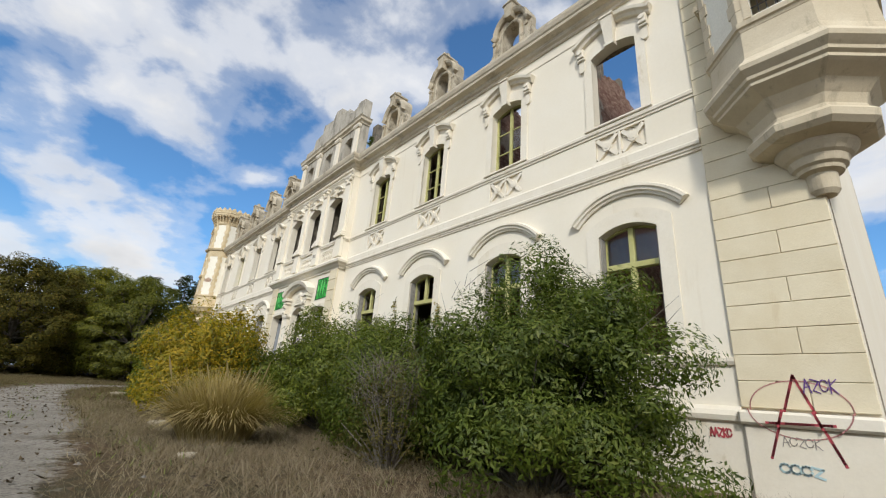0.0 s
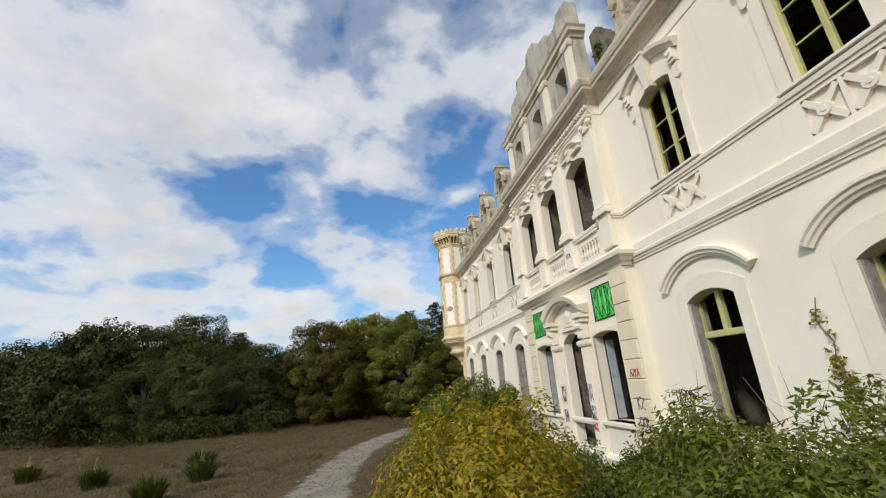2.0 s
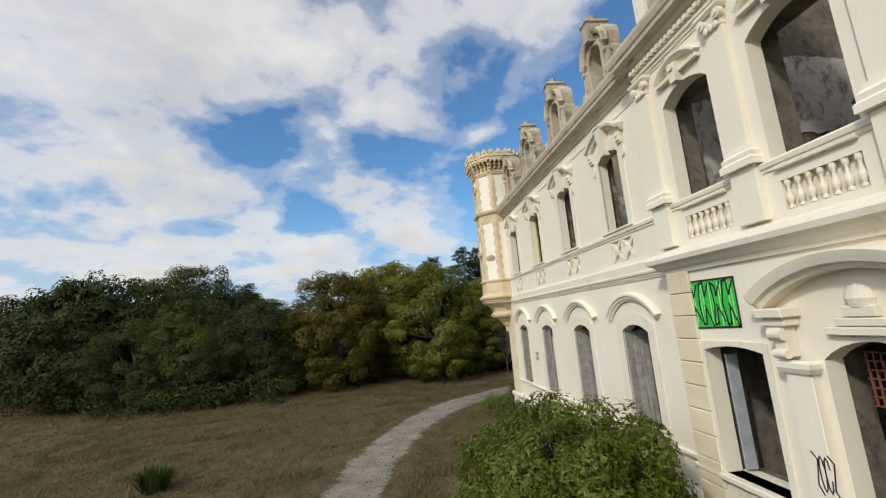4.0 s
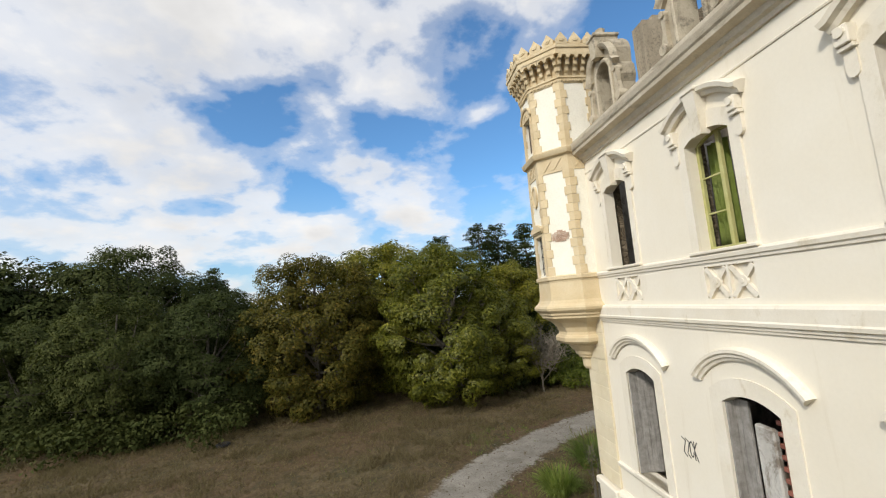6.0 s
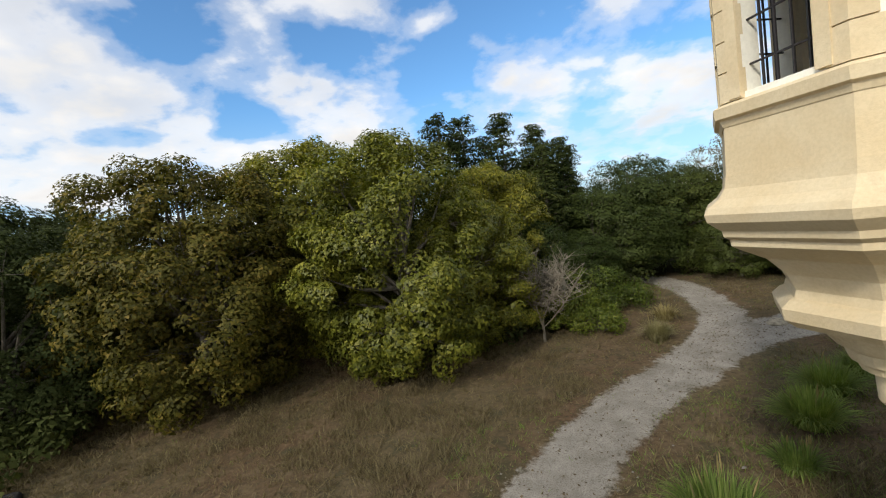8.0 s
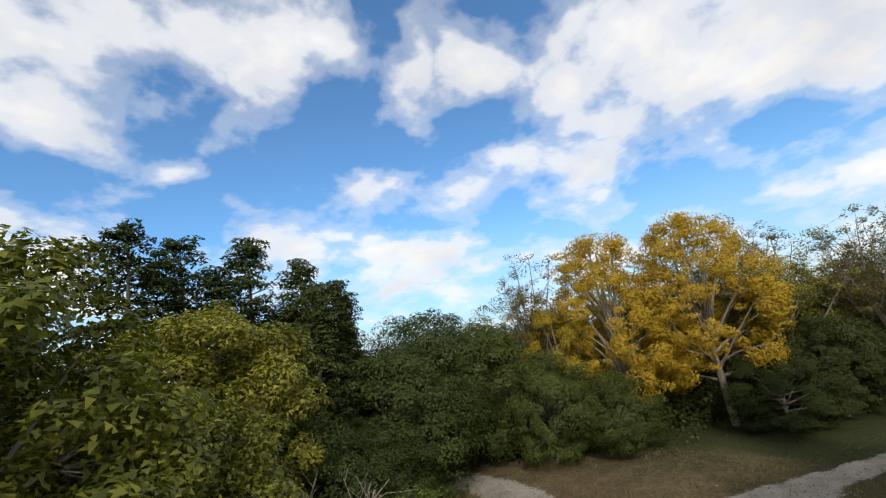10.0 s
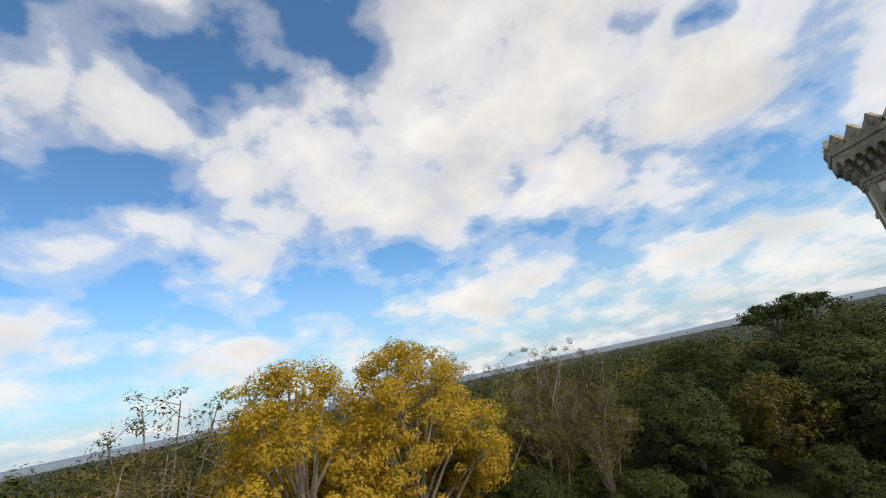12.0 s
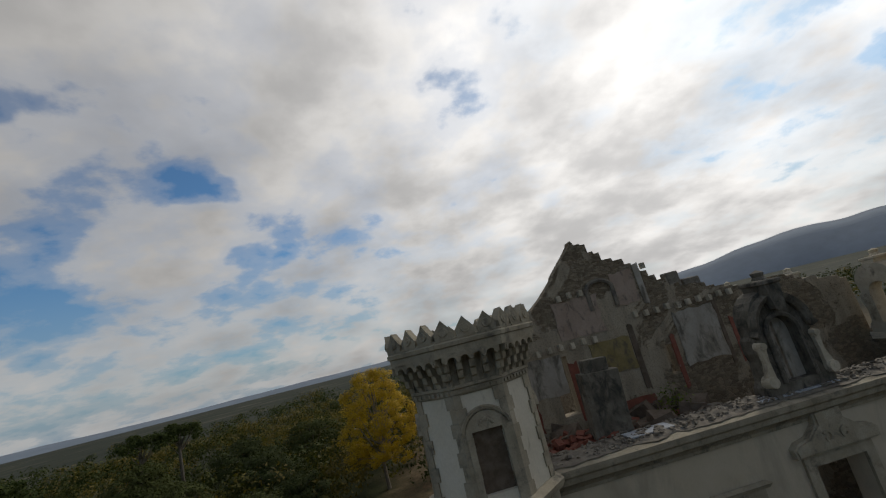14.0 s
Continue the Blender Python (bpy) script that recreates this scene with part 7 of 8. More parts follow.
def bare_meshes(seed, height, spread, twigs, bark, leaf=None, girth=0.16, stems=9, per=60):
    rng = np.random.RandomState(seed)
    bm = bmesh.new()
    limb(bm, (0, 0, -0.2), (0, 0, height * 0.5), girth, girth * 0.6, 7, 0.05, seed)
    tips = []
    for i in range(stems):
        a = i * 2.4 + rng.uniform(-0.5, 0.5)
        z0 = height * rng.uniform(0.12, 0.5)
        reach = spread * rng.uniform(0.35, 1)
        e = Vector((reach * math.cos(a), reach * math.sin(a), height * rng.uniform(0.6, 1.0)))
        limb(bm, (0, 0, z0), e, girth * 0.45, 0.02, 5, 0.15, seed)
        for _ in range(twigs):
            f = rng.uniform(0.35, 1)
            b = Vector((0, 0, z0)).lerp(e, f)
            c = b + Vector(rng.normal(0, 1, 3) * np.array([0.8, 0.8, 0.7])) * spread * 0.24 + Vector((0, 0, 0.4))
            limb(bm, b, c, 0.02, 0.007, 3, 0.15, seed)
            tips.append((tuple(c), 0.4))
            for _ in range(2):
                b2 = b.lerp(c, rng.uniform(0.4, 1))
                limb(bm, b2, b2 + Vector(rng.normal(0, 1, 3)) * spread * 0.10 + Vector((0, 0, 0.15)), 0.009, 0.004, 3, 0.1, seed)
    out = [mesh_of(bm, "trunk", bark)]
    if leaf:
        out.append(leaves_mesh("crown", tips, per, 0.07, leaf, rng, heart=(0, 0, height * 0.5)))
    return tuple(out)


BARES = [bare_meshes(51, 13.0, 3.8, 16, PALEBARK, BROWN_LEAF, 0.15, 13, 420), bare_meshes(52, 12.0, 3.4, 16, PALEBARK, BROWN_LEAF, 0.13, 13, 260), bare_meshes(53, 10.0, 4.2, 18, PALEBARK, OAK_LEAF, 0.14, 14, 420)]
for i, (x, y, s) in enumerate(((38.0, 53.0, 1.05), (43.5, 56.5, 1.1), (37.5, 50.0, 1.1), (44.5, 51.5, 1.15), (26.2, 64.0, 1.08), (48, 55.0, 1.15), (38, 45, 0.95), (42, 44, 1.05), (47, 47.5, 1.1), (44, 39.5, 1.0), (37, 41.5, 0.8), (49, 42, 1.0))):
    plant("bare_tree", BARES[i % 3], x, y, R.uniform(0, 6), (s, s, s), "half-bare pale-barked tree with fine twigs", "tree", "bare trees")
DEAD = bare_meshes(55, 4.6, 2.2, 30, PALEBARK, None, 0.06, 14)
plant("dead_shrub", DEAD, 3.9, 55.8, 1.0, (1.35, 1.35, 1.0), "grey dead shrub of bare twigs", "shrub", "")
for i, (x, y, s, m) in enumerate(((40, 62, 1.0, 0), (46, 60, 1.05, 1), (52, 54, 1.0, 2), (50, 46, 0.9, 0), (55, 38, 1.0, 1), (52, 28, 0.95, 2), (57, 18, 1.0, 0), (54, 9, 1.2, 1), (53, 3, 1.15, 2), (51.5, 14, 1.1, 0), (60, 6, 1.05, 1), (50, 64, 1.2, 2), (60, 48, 1.1, 0), (64, 30, 1.1, 1), (44, 4, 0.8, 2), (48, -8, 0.9, 0), (40, 70, 1.1, 1), (68, 14, 1.2, 2), (36, 40, 0.5, 0), (33, 30, 0.45, 1), (35, 21, 0.8, 2), (37, 14, 0.9, 0), (34, 6, 0.8, 1), (40, 19, 1.0, 2), (32, -1, 0.75, 0), (37, -7, 0.95, 1), (41, 33, 0.8, 2), (29.5, 15, 0.4, 1), (30, 24, 0.36, 0), (58, -18, 1.1, 2), (46, -24, 1.0, 1), (38, -34, 1.0, 0), (-18, -38, 0.9, 1), (-4, -42, 1.0, 2), (8, -36, 0.8, 0), (-34, -46, 1.1, 1), (-12, -60, 1.2, 2), (4, -62, 1.1, 0), (-44, -66, 1.2, 1), (-28, -74, 1.2, 2), (-60, -84, 1.2, 0))):
    plant("holm_oak", FAR_HOLMS[m], x, y, R.uniform(0, 6), (s, s, s * 0.9), "dark evergreen oak beyond the lawn behind the house", "tree", "trees behind the house")
for i, (x, y, s) in enumerate(((41, 26, 0.75), (33, 11, 0.5), (45, 10, 0.8), (23.4, -9.5, 1.06))):
    plant("plane_tree", GOLDS[(i + 1) % 2] if i > 2 else FAR_OLIVE, x, y, R.uniform(0, 6), (s, s, s), "autumn-coloured tree beyond the lawn", "tree", "trees behind the house")


# umbrella pines on the skyline
def umbrella(seed, height):
    rng = np.random.RandomState(seed)
    bm = bmesh.new()
    limb(bm, (0, 0, -0.3), (0.3, 0, height * 0.8), 0.3, 0.16, 8, 0.05, seed)
    cl = []
    for i in range(46):
        a, d = rng.uniform(0, 6.28), 2.9 * math.sqrt(rng.uniform(0, 1))
        c = (0.3 + d * math.cos(a), d * math.sin(a), height * 0.92 - 0.16 * d * d + rng.uniform(-0.9, 0.4))
        cl.append((c, rng.uniform(0.6, 1.0)))
        if i % 3 == 0:
            limb(bm, (0.3, 0, height * rng.uniform(0.6, 0.8)), c, 0.08, 0.02, 5, 0.08, seed)
    return mesh_of(bm, "trunk", BARK), leaves_mesh("crown", cl, 110, 0.14, PINE_LEAF, rng, 0.5, 1.3)


UMB = umbrella(61, 13.0)
for x, y, s in ((57.0, 9.4, 1.06), (56.0, 5.6, 1.1), (60, -23, 1.1), (56.5, -27, 1.12), (-58, 92, 1.0)):
    plant("umbrella_pine", UMB, x, y, R.uniform(0, 6), (s, s, s), "tall umbrella pine standing over the wood", "tree", "skyline pines")


# far woods: a bumpy canopy sheet that breaks into crowns
def far_woods():
    rng = np.random.RandomState(77)
    cl = []
    while len(cl) < 1800:
        a, r = rng.uniform(0, 2 * math.pi), 105 + 220 * rng.uniform(0, 1) ** 1.3
        x, y = 8 + r * math.cos(a), 20 + r * math.sin(a)
        if -95 < x < -10 and -60 < y < 62:
            continue
        s = rng.uniform(2.2, 4.2)
        cl.append(((x, y, ground_z(x, y) + 2.6 + s * rng.uniform(0.4, 1.5)), s))
    vs = leaves_mesh("far_woods", cl, 7.5, 0.42, HOLM_LEAF, rng, 0.9)
    tagged(new("far_woods", vs), "dark woodland stretching away to the plain", "woods", kind="stuff")
    cl2 = [((c[0] + 1, c[1], c[2] + 0.3), r * 0.9) for c, r in cl[::6]]
    vs = leaves_mesh("far_autumn_woods", cl2, 12.0, 0.42, BROWN_LEAF, rng, 0.9)
    tagged(new("far_autumn_woods", vs), "browning crowns among the far woods", "woods", kind="stuff")


far_woods()


def woods_behind():
    """The unbroken mixed canopy that rolls away behind the lawn."""
    rng = np.random.RandomState(79)
    kinds = {"dark": [], "brown": [], "olive": []}
    n = 0
    while n < 2900:
        x, y = rng.uniform(10, 140), rng.uniform(-120, 78)
        if n % 4 == 0:
            x, y = rng.uniform(-40, 80), rng.uniform(74, 130)
        if x < (44 if y > 2 else (27 if y > -8 else 15)) + 5 * noise.noise(Vector((y * 0.05, 3.0, 1.0))) and y < 40 or (x < 42 and 38 < y < 73):
            continue
        n += 1
        k = noise.noise(Vector((x * 0.06, y * 0.06, 8.0))) + rng.normal(0, 0.18)
        top = 6.6 + 3.4 * noise.noise(Vector((x * 0.09, y * 0.09, 2.0))) + rng.uniform(-0.8, 0.8) - max(0, x - 90) * 0.03
        r = rng.uniform(1.3, 2.6)
        kind = "dark" if k > 0.12 else ("brown" if k < -0.08 else "olive")
        kinds[kind].append(((x, y, ground_z(x, y) + top - r), r))
        if x < 62:
            kinds[kind].append(((x + rng.normal(0, 0.8), y + rng.normal(0, 0.8), ground_z(x, y) + (top - r) * 0.5), r))
    for kind, mat, lab in (("dark", HOLM_LEAF, "dark evergreen canopy of the wood behind the house"), ("brown", BROWN_LEAF, "browning canopy of the wood behind the house"), ("olive", OLIVE_LEAF, "olive-green canopy of the wood behind the house")):
        tagged(new("woods_" + kind, leaves_mesh("woods_" + kind, kinds[kind], 23, 0.24, mat, rng, 0.85, puff=1.0)), lab, "woods", kind="stuff")


woods_behind()


# undergrowth at the foot of the woods
def understory():
    rng = np.random.RandomState(78)
    cl = []
    for _ in range(620):
        f = rng.uniform(0, 1)
        for pts in ([(-90, 40), (-60, 66), (-34, 56.5), (-26, 52), (-18, 52.4), (-10, 53.6), (2, 56.5), (10, 61), (14, 64)], [(22, 63), (30, 58), (36, 52), (44, 46), (49, 38), (50, 20), (46, 0), (40, -20)]):
            k = f * (len(pts) - 1)
            i = int(min(len(pts) - 2, k))
            p = Vector(pts[i]).lerp(Vector(pts[i + 1]), k - i) + Vector(rng.normal(0, 1.2, 2))
            if off_track(p.x, p.y) > 2.2 and not -16.5 < p.x < 2:
                cl.append(((p.x, p.y + 1.0, ground_z(p.x, p.y) + rng.uniform(0.2, 1.8)), rng.uniform(0.6, 1.3)))
    tagged(new("undergrowth", leaves_mesh("undergrowth", cl, 75, 0.13, HOLM_LEAF, rng)), "tangled dark undergrowth along the wood's edge", "undergrowth", kind="stuff")


understory()


def shrub(name, x, y, rx, ry, h, seed, material, per, size, label, n=60, long=1.3, tufts=0.0):
    rng = np.random.RandomState(seed)
    lobes = [((0, 0, h * 0.5), (rx * 0.75, ry * 0.75, h * 0.42))]
    for i in range(6):
        a = 6.28 * i / 6 + rng.uniform(-0.4, 0.4)
        lobes.append(((rx * 0.55 * math.cos(a), ry * 0.55 * math.sin(a), h * rng.uniform(0.28, 0.62)), (rx * 0.5, ry * 0.5, h * 0.30)))
        lobes.append(((rx * 0.66 * math.cos(a + 0.5), ry * 0.66 * math.sin(a + 0.5), h * 0.20), (rx * 0.45, ry * 0.45, h * 0.22)))
    cl = crown_clumps(rng, lobes, int(n * 1.5), 0.22, 0.5)
    heart = crown_clumps(rng, [(c, tuple(0.72 * v for v in r)) for c, r in lobes], int(n * 0.5), 0.3, 0.55, 0.05)
    t = thing(name, label, "shrub", Matrix.Translation((x, y, ground_z(x, y))), "shrubs along the house")
    bm = bmesh.new()
    for c, r in cl[::2]:
        limb(bm, (c[0] * 0.15, c[1] * 0.15, -0.1), tuple(c), 0.025, 0.006, 4, 0.15, seed)
    for _ in range(int(tufts)):
        a = rng.uniform(0, 6.28)
        d = rng.uniform(0.3, 0.95)
        b = Vector((rx * d * math.cos(a), ry * d * math.sin(a), h * rng.uniform(0.4, 0.8)))
        limb(bm, b, b + Vector((rng.normal(0, 0.25), rng.normal(0, 0.25), rng.uniform(0.15, 0.45))), 0.006, 0.002, 3, 0.1, seed)
    part("branchwork", bm, BARK, t)
    part("foliage", leaves_mesh("foliage", cl + heart, per, size, material, rng, 0.9, long, heart=(0, 0, h * 0.35), sides=4 if y < 10 else 3), None, t)
    return t


shrub("oleander", -2.9, 2.0, 1.8, 2.3, 3.7, 1, SHRUB_LEAF, 3200, 0.025, "dense green oleander bush against the wall", 160, 1.8, 120)
shrub("oleander", -1.35, 3.7, 1.0, 1.7, 2.7, 23, SHRUB_LEAF, 1500, 0.030, "green bush close against the plinth", 70, 1.6, 60)
shrub("oleander", -1.35, 6.9, 1.0, 1.6, 2.4, 24, SHRUB_LEAF, 1500, 0.030, "low green bush close against the plinth", 70, 1.6, 60)
shrub("dry_bush", -4.3, 3.9, 0.8, 0.9, 2.0, 22, BROWN_LEAF, 260, 0.022, "half-dead brown twiggy bush between the oleanders", 50, 1.5, 200)
shrub("oleander", -2.9, 5.3, 1.5, 1.8, 2.95, 2, SHRUB_LEAF, 3000, 0.025, "dense green bush beside the wall", 90, 1.6, 80)
shrub("oleander", -2.6, 8.5, 1.9, 2.2, 3.95, 3, SHRUB_LEAF, 2000, 0.030, "dense green bush under the windows", 110, 1.6, 120)
shrub("oleander", -3.4, 10.7, 1.4, 1.6, 2.4, 4, SHRUB_LEAF, 1000, 0.042, "low dark green bush beside the yellow shrub", 70, 1.6, 40)
shrub("yellow_shrub", -5.3, 12.6, 1.7, 2.4, 3.6, 5, YELLOW_LEAF, 1000, 0.040, "wide shrub turning golden yellow", 130, 1.5, 60)
shrub("oleander", -4.5, 12.8, 1.8, 2.3, 2.7, 19, SHRUB_LEAF, 900, 0.036, "green bush grown through the yellow shrub", 80, 1.6, 20)
shrub("oleander", -2.3, 14.4, 1.4, 1.6, 2.3, 16, SHRUB_LEAF, 1000, 0.042, "low green bush behind the yellow shrub", 80, 1.5, 10)
shrub("oleander", -1.7, 12.0, 1.3, 1.5, 2.6, 20, SHRUB_LEAF, 1300, 0.036, "green bush against the plinth", 80, 1.6, 20)
shrub("yellow_shrub", -2.4, 18.6, 1.0, 1.8, 1.4, 6, YELLOW_LEAF, 1000, 0.032, "low yellow-green shrub before the steps", 60, 1.5, 30)
shrub("oleander", -3.3, 23.2, 2.2, 2.8, 4.2, 7, SHRUB_LEAF, 1700, 0.042, "tall grey-green bush before the far windows", 200, 1.6, 140)
shrub("bramble", -4.6, 20.6, 1.5, 1.8, 1.9, 8, SHRUB_LEAF, 1100, 0.034, "low green brambles by the track", 70, 1.4, 20)
shrub("bramble", -2.6, 20.6, 1.3, 1.3, 1.8, 9, BROWN_LEAF, 900, 0.034, "low tangle of browning brambles", 50, 1.4, 80)
shrub("bramble", 6.4, 57.2, 1.8, 1.8, 3.0, 17, SHRUB_LEAF, 420, 0.06, "bright green thicket at the foot of the oaks", 70, 1.3, 10)
shrub("bramble", 9.4, 59.6, 1.8, 1.8, 3.2, 18, SHRUB_LEAF, 420, 0.06, "bright green thicket beside the track", 70, 1.3, 10)
shrub("bramble", -1.0, 35.9, 0.8, 1.4, 1.5, 10, SHRUB_LEAF, 700, 0.036, "low green bush at the foot of the wall", 44, 1.4, 30)
shrub("bramble", -0.9, 31.6, 0.6, 1.2, 1.6, 11, YELLOW_LEAF, 320, 0.036, "thin yellowing bush at the foot of the wall", 26, 1.4, 50)
shrub("bramble", -1.0, 28.6, 0.5, 1.2, 1.9, 12, BROWN_LEAF, 160, 0.036, "sparse twiggy bush at the foot of the wall", 20, 1.4, 70)
shrub("bramble", 7.2, 56.0, 1.4, 1.6, 1.8, 13, SHRUB_LEAF, 300, 0.06, "bright green thicket beside the track", 46, 1.3, 10)
shrub("bramble", 11.5, 59.0, 1.3, 1.5, 2.2, 14, SHRUB_LEAF, 300, 0.06, "green thicket at the wood's edge", 46, 1.3, 10)
shrub("bramble", -0.2, 38.9, 0.25, 0.3, 2.6, 15, BROWN_LEAF, 10, 0.03, "bare twiggy sapling at the corner of the house", 14, 1.2, 60)


def tussock(name, x, y, r, h, n, seed, material, label, plumes=0, width=0.008, droop=1.0):
    rng = np.random.RandomState(seed)
    t = thing(name, label, "grass clump", Matrix.Translation((x, y, ground_z(x, y))), "grass clumps")
    a, d = rng.uniform(0, 6.28, n), r * 0.45 * np.sqrt(rng.uniform(0, 1, n))
    vs, fs = [], []
    for i in range(n):
        b = Vector((d[i] * math.cos(a[i]), d[i] * math.sin(a[i]), 0))
        out = Vector((math.cos(a[i] + rng.normal(0, 0.5)), math.sin(a[i] + rng.normal(0, 0.5)), 0))
        f, ln = rng.uniform(0, 1) ** 0.8, h * rng.uniform(0.75, 1.15)
        s = out.cross(Vector((0, 0, 1))) * width
        p, ps = b, []
        for share, turn in ((0.42, 0.62 * f), (0.33, (0.75 + 0.75 * droop) * f), (0.25, (0.8 + 1.4 * droop) * f)):
            p = p + (out * math.sin(turn) * r / h + Vector((0, 0, math.cos(turn)))) * ln * share
            ps.append(p)
        p1, p2, p3 = ps
        k = len(vs)
        vs += [b - s, b + s, p1 - s, p1 + s, p2 - s * 0.7, p2 + s * 0.7, p3]
        fs += [(k, k + 1, k + 3, k + 2), (k + 2, k + 3, k + 5, k + 4), (k + 4, k + 5, k + 6)]
    me = bpy.data.meshes.new("tuft")
    me.from_pydata(vs, [], fs)
    me.materials.append(material)
    part("tuft", me, None, t)
    for i in range(plumes):
        q, dd = rng.uniform(0, 6.28), rng.uniform(0, r * 0.6)
        bm = bmesh.new()
        lathe(bm, [(0.004, 0.0), (0.004, h * 0.9), (0.012, h * 0.95), (0.02, h * 1.04), (0.012, h * 1.16), (0.0, h * 1.24)], (0, 0, 0), 6)
        part("plume", bm, STRAW, t, at=Matrix.Translation((dd * math.cos(q), dd * math.sin(q), 0)) @ Matrix.Rotation(rng.uniform(-0.35, 0.35), 4, "X") @ Matrix.Rotation(rng.uniform(-0.35, 0.35), 4, "Y"))
    return t


tussock("pampas_grass", -6.1, 6.9, 1.25, 1.25, 3600, 1, STRAW, "straw-coloured pampas clump beside the track", 6, 0.007)
tussock("grass_clump", 1.4, 42.6, 1.2, 1.3, 900, 2, GREEN_GRASS, "tall bright green grass clump by the corner", 8, 0.012)
tussock("grass_clump", 6.9, 45.0, 1.05, 1.05, 1300, 3, GREEN_GRASS, "tall bright green grass clump near the track", 4, 0.012)
tussock("grass_clump", 9.2, 46.2, 1.1, 1.0, 900, 4, GREEN_GRASS, "green grass clump near the track", 5, 0.012)
tussock("grass_clump", 11.4, 46.6, 1.0, 0.9, 600, 5, GREEN_GRASS, "green grass clump near the track", 6, 0.012)
tussock("grass_clump", 4.6, 43.6, 0.7, 0.8, 500, 8, GREEN_GRASS, "low green grass clump beside the track", 6, 0.012)
tussock("dry_clump", 11.0, 55.6, 0.9, 0.9, 500, 9, STRAW, "straw-coloured grass at the wood's edge", 2, 0.01)
tussock("dry_clump", 8.6, 53.2, 0.9, 1.0, 700, 6, STRAW, "tall straw-coloured grass by the junction", 4, 0.01)
tussock("grass_clump", -0.9, 40.6, 1.0, 1.0, 700, 7, GREEN_GRASS, "green grass clump by the turret", 3, 0.012)
for i, (x, y) in enumerate(((-15.3, 28.4), (-20.7, 30.0), (-27.6, 36.0), (-16.6, 32.2), (-15.8, 24.6))):
    t = tussock("yucca", x, y, 0.95, 0.95, 260, 20 + i, LAUREL_LEAF, "spiky dark green yucca in the meadow" + (" with a pale flower spike" if i < 3 else ""), 0, 0.034, 0.1)
    bm = bmesh.new()
    for k in range(34):
        z = 0.85 + 0.6 * k / 34
        q = k * 2.4
        bmesh.ops.create_icosphere(bm, subdivisions=1, radius=0.035, matrix=Matrix.Translation((0.08 * (1.2 - k / 34) * math.cos(q), 0.08 * (1.2 - k / 34) * math.sin(q), z)))
    lathe(bm, [(0.012, 0.3), (0.012, 1.4)], (0, 0, 0), 5)
    if i < 3:
        part("flower_spike", bm, STRAW, t, "creamy pale flowers")
bm = bmesh.new()
rowsv = [[bm.verts.new(((0.30 + 0.11 * math.cos(b)) * math.cos(a), (0.30 + 0.11 * math.cos(b)) * math.sin(a), 0.10 + 0.10 * math.sin(b))) for b in np.linspace(0, 2 * math.pi, 8, endpoint=False)] for a in np.linspace(0, 2 * math.pi, 24, endpoint=False)]
for i in range(24):
    for j in range(8):
        bm.faces.new((rowsv[i][j], rowsv[(i + 1) % 24][j], rowsv[(i + 1) % 24][(j + 1) % 8], rowsv[i][(j + 1) % 8]))
solid("tyre", bm, TYRE, "old black tyre lying in the meadow", "tyre", Matrix.Translation((-17.0, 51.3, ground_z(-17, 51.3))), smooth=True)
for i, (x, y, r) in enumerate(((-5.9, 25.0, 0.35), (14.6, 52.2, 0.5), (-6.9, 5.2, 0.14), (-6.6, 9.6, 0.2))):
    bm = bmesh.new()
    bmesh.ops.create_icosphere(bm, subdivisions=2, radius=r, matrix=Matrix.Diagonal((1.2, 0.8, 0.45, 1)))
    roughen(bm, 0.08, 3)
    solid("boulder", bm, GREYSTONE, "pale half-buried stone beside the track", "stone", Matrix.Translation((x, y, ground_z(x, y) + 0.05)), "stones by the track")


# far buildings on the plain
for i, (x, y, w, d, h) in enumerate(((186, 240, 4.5, 5, 18), (160, 243, 7, 4, 15))):
    b = thing("apartment_building", "pale far-off apartment block above the trees", "building", Matrix.Translation((x, y, -4)), "far buildings")
    part("wall", boxes(((-w, -d, 0), (w, d, h))), PANEL, b)
    part("roof", boxes(((-w - 0.4, -d - 0.4, h), (w + 0.4, d + 0.4, h + 0.7))), CONCRETE, b)
    for r in range(int(h // 3)):
        for k in range(int(w // 2)):
            part("window", boxes(((-w + 1.5 + k * 4, -d - 0.12, 1 + r * 3), (-w + 3.2 + k * 4, -d + 0.1, 2.6 + r * 3))), CONCRETE, b)


# ---- ivy on the wall ----
def ivy(name, y, z0, z1, w, n, seed, label):
    rng = np.random.RandomState(seed)
    cl = []
    for i in range(n):
        f = rng.uniform(0, 1)
        cl.append(((-0.06, y + w * noise.noise(Vector((f * 4, seed, 0))) + rng.normal(0, 0.06), z0 + (z1 - z0) * f), 0.10))
    t = thing(name, label, "creeper", group="creepers")
    bm = bmesh.new()
    pts = [Vector((-0.04, y + w * noise.noise(Vector((f * 4, seed, 0))), z0 + (z1 - z0) * f)) for f in np.linspace(0, 1, 14)]
    for a, b in zip(pts, pts[1:]):
        limb(bm, a, b, 0.008, 0.008, 4)
    part("stem", bm, PALEBARK, t)
    part("foliage", leaves_mesh("foliage", cl, 1500, 0.04, YELLOW_LEAF if seed % 2 else SHRUB_LEAF, rng), None, t)


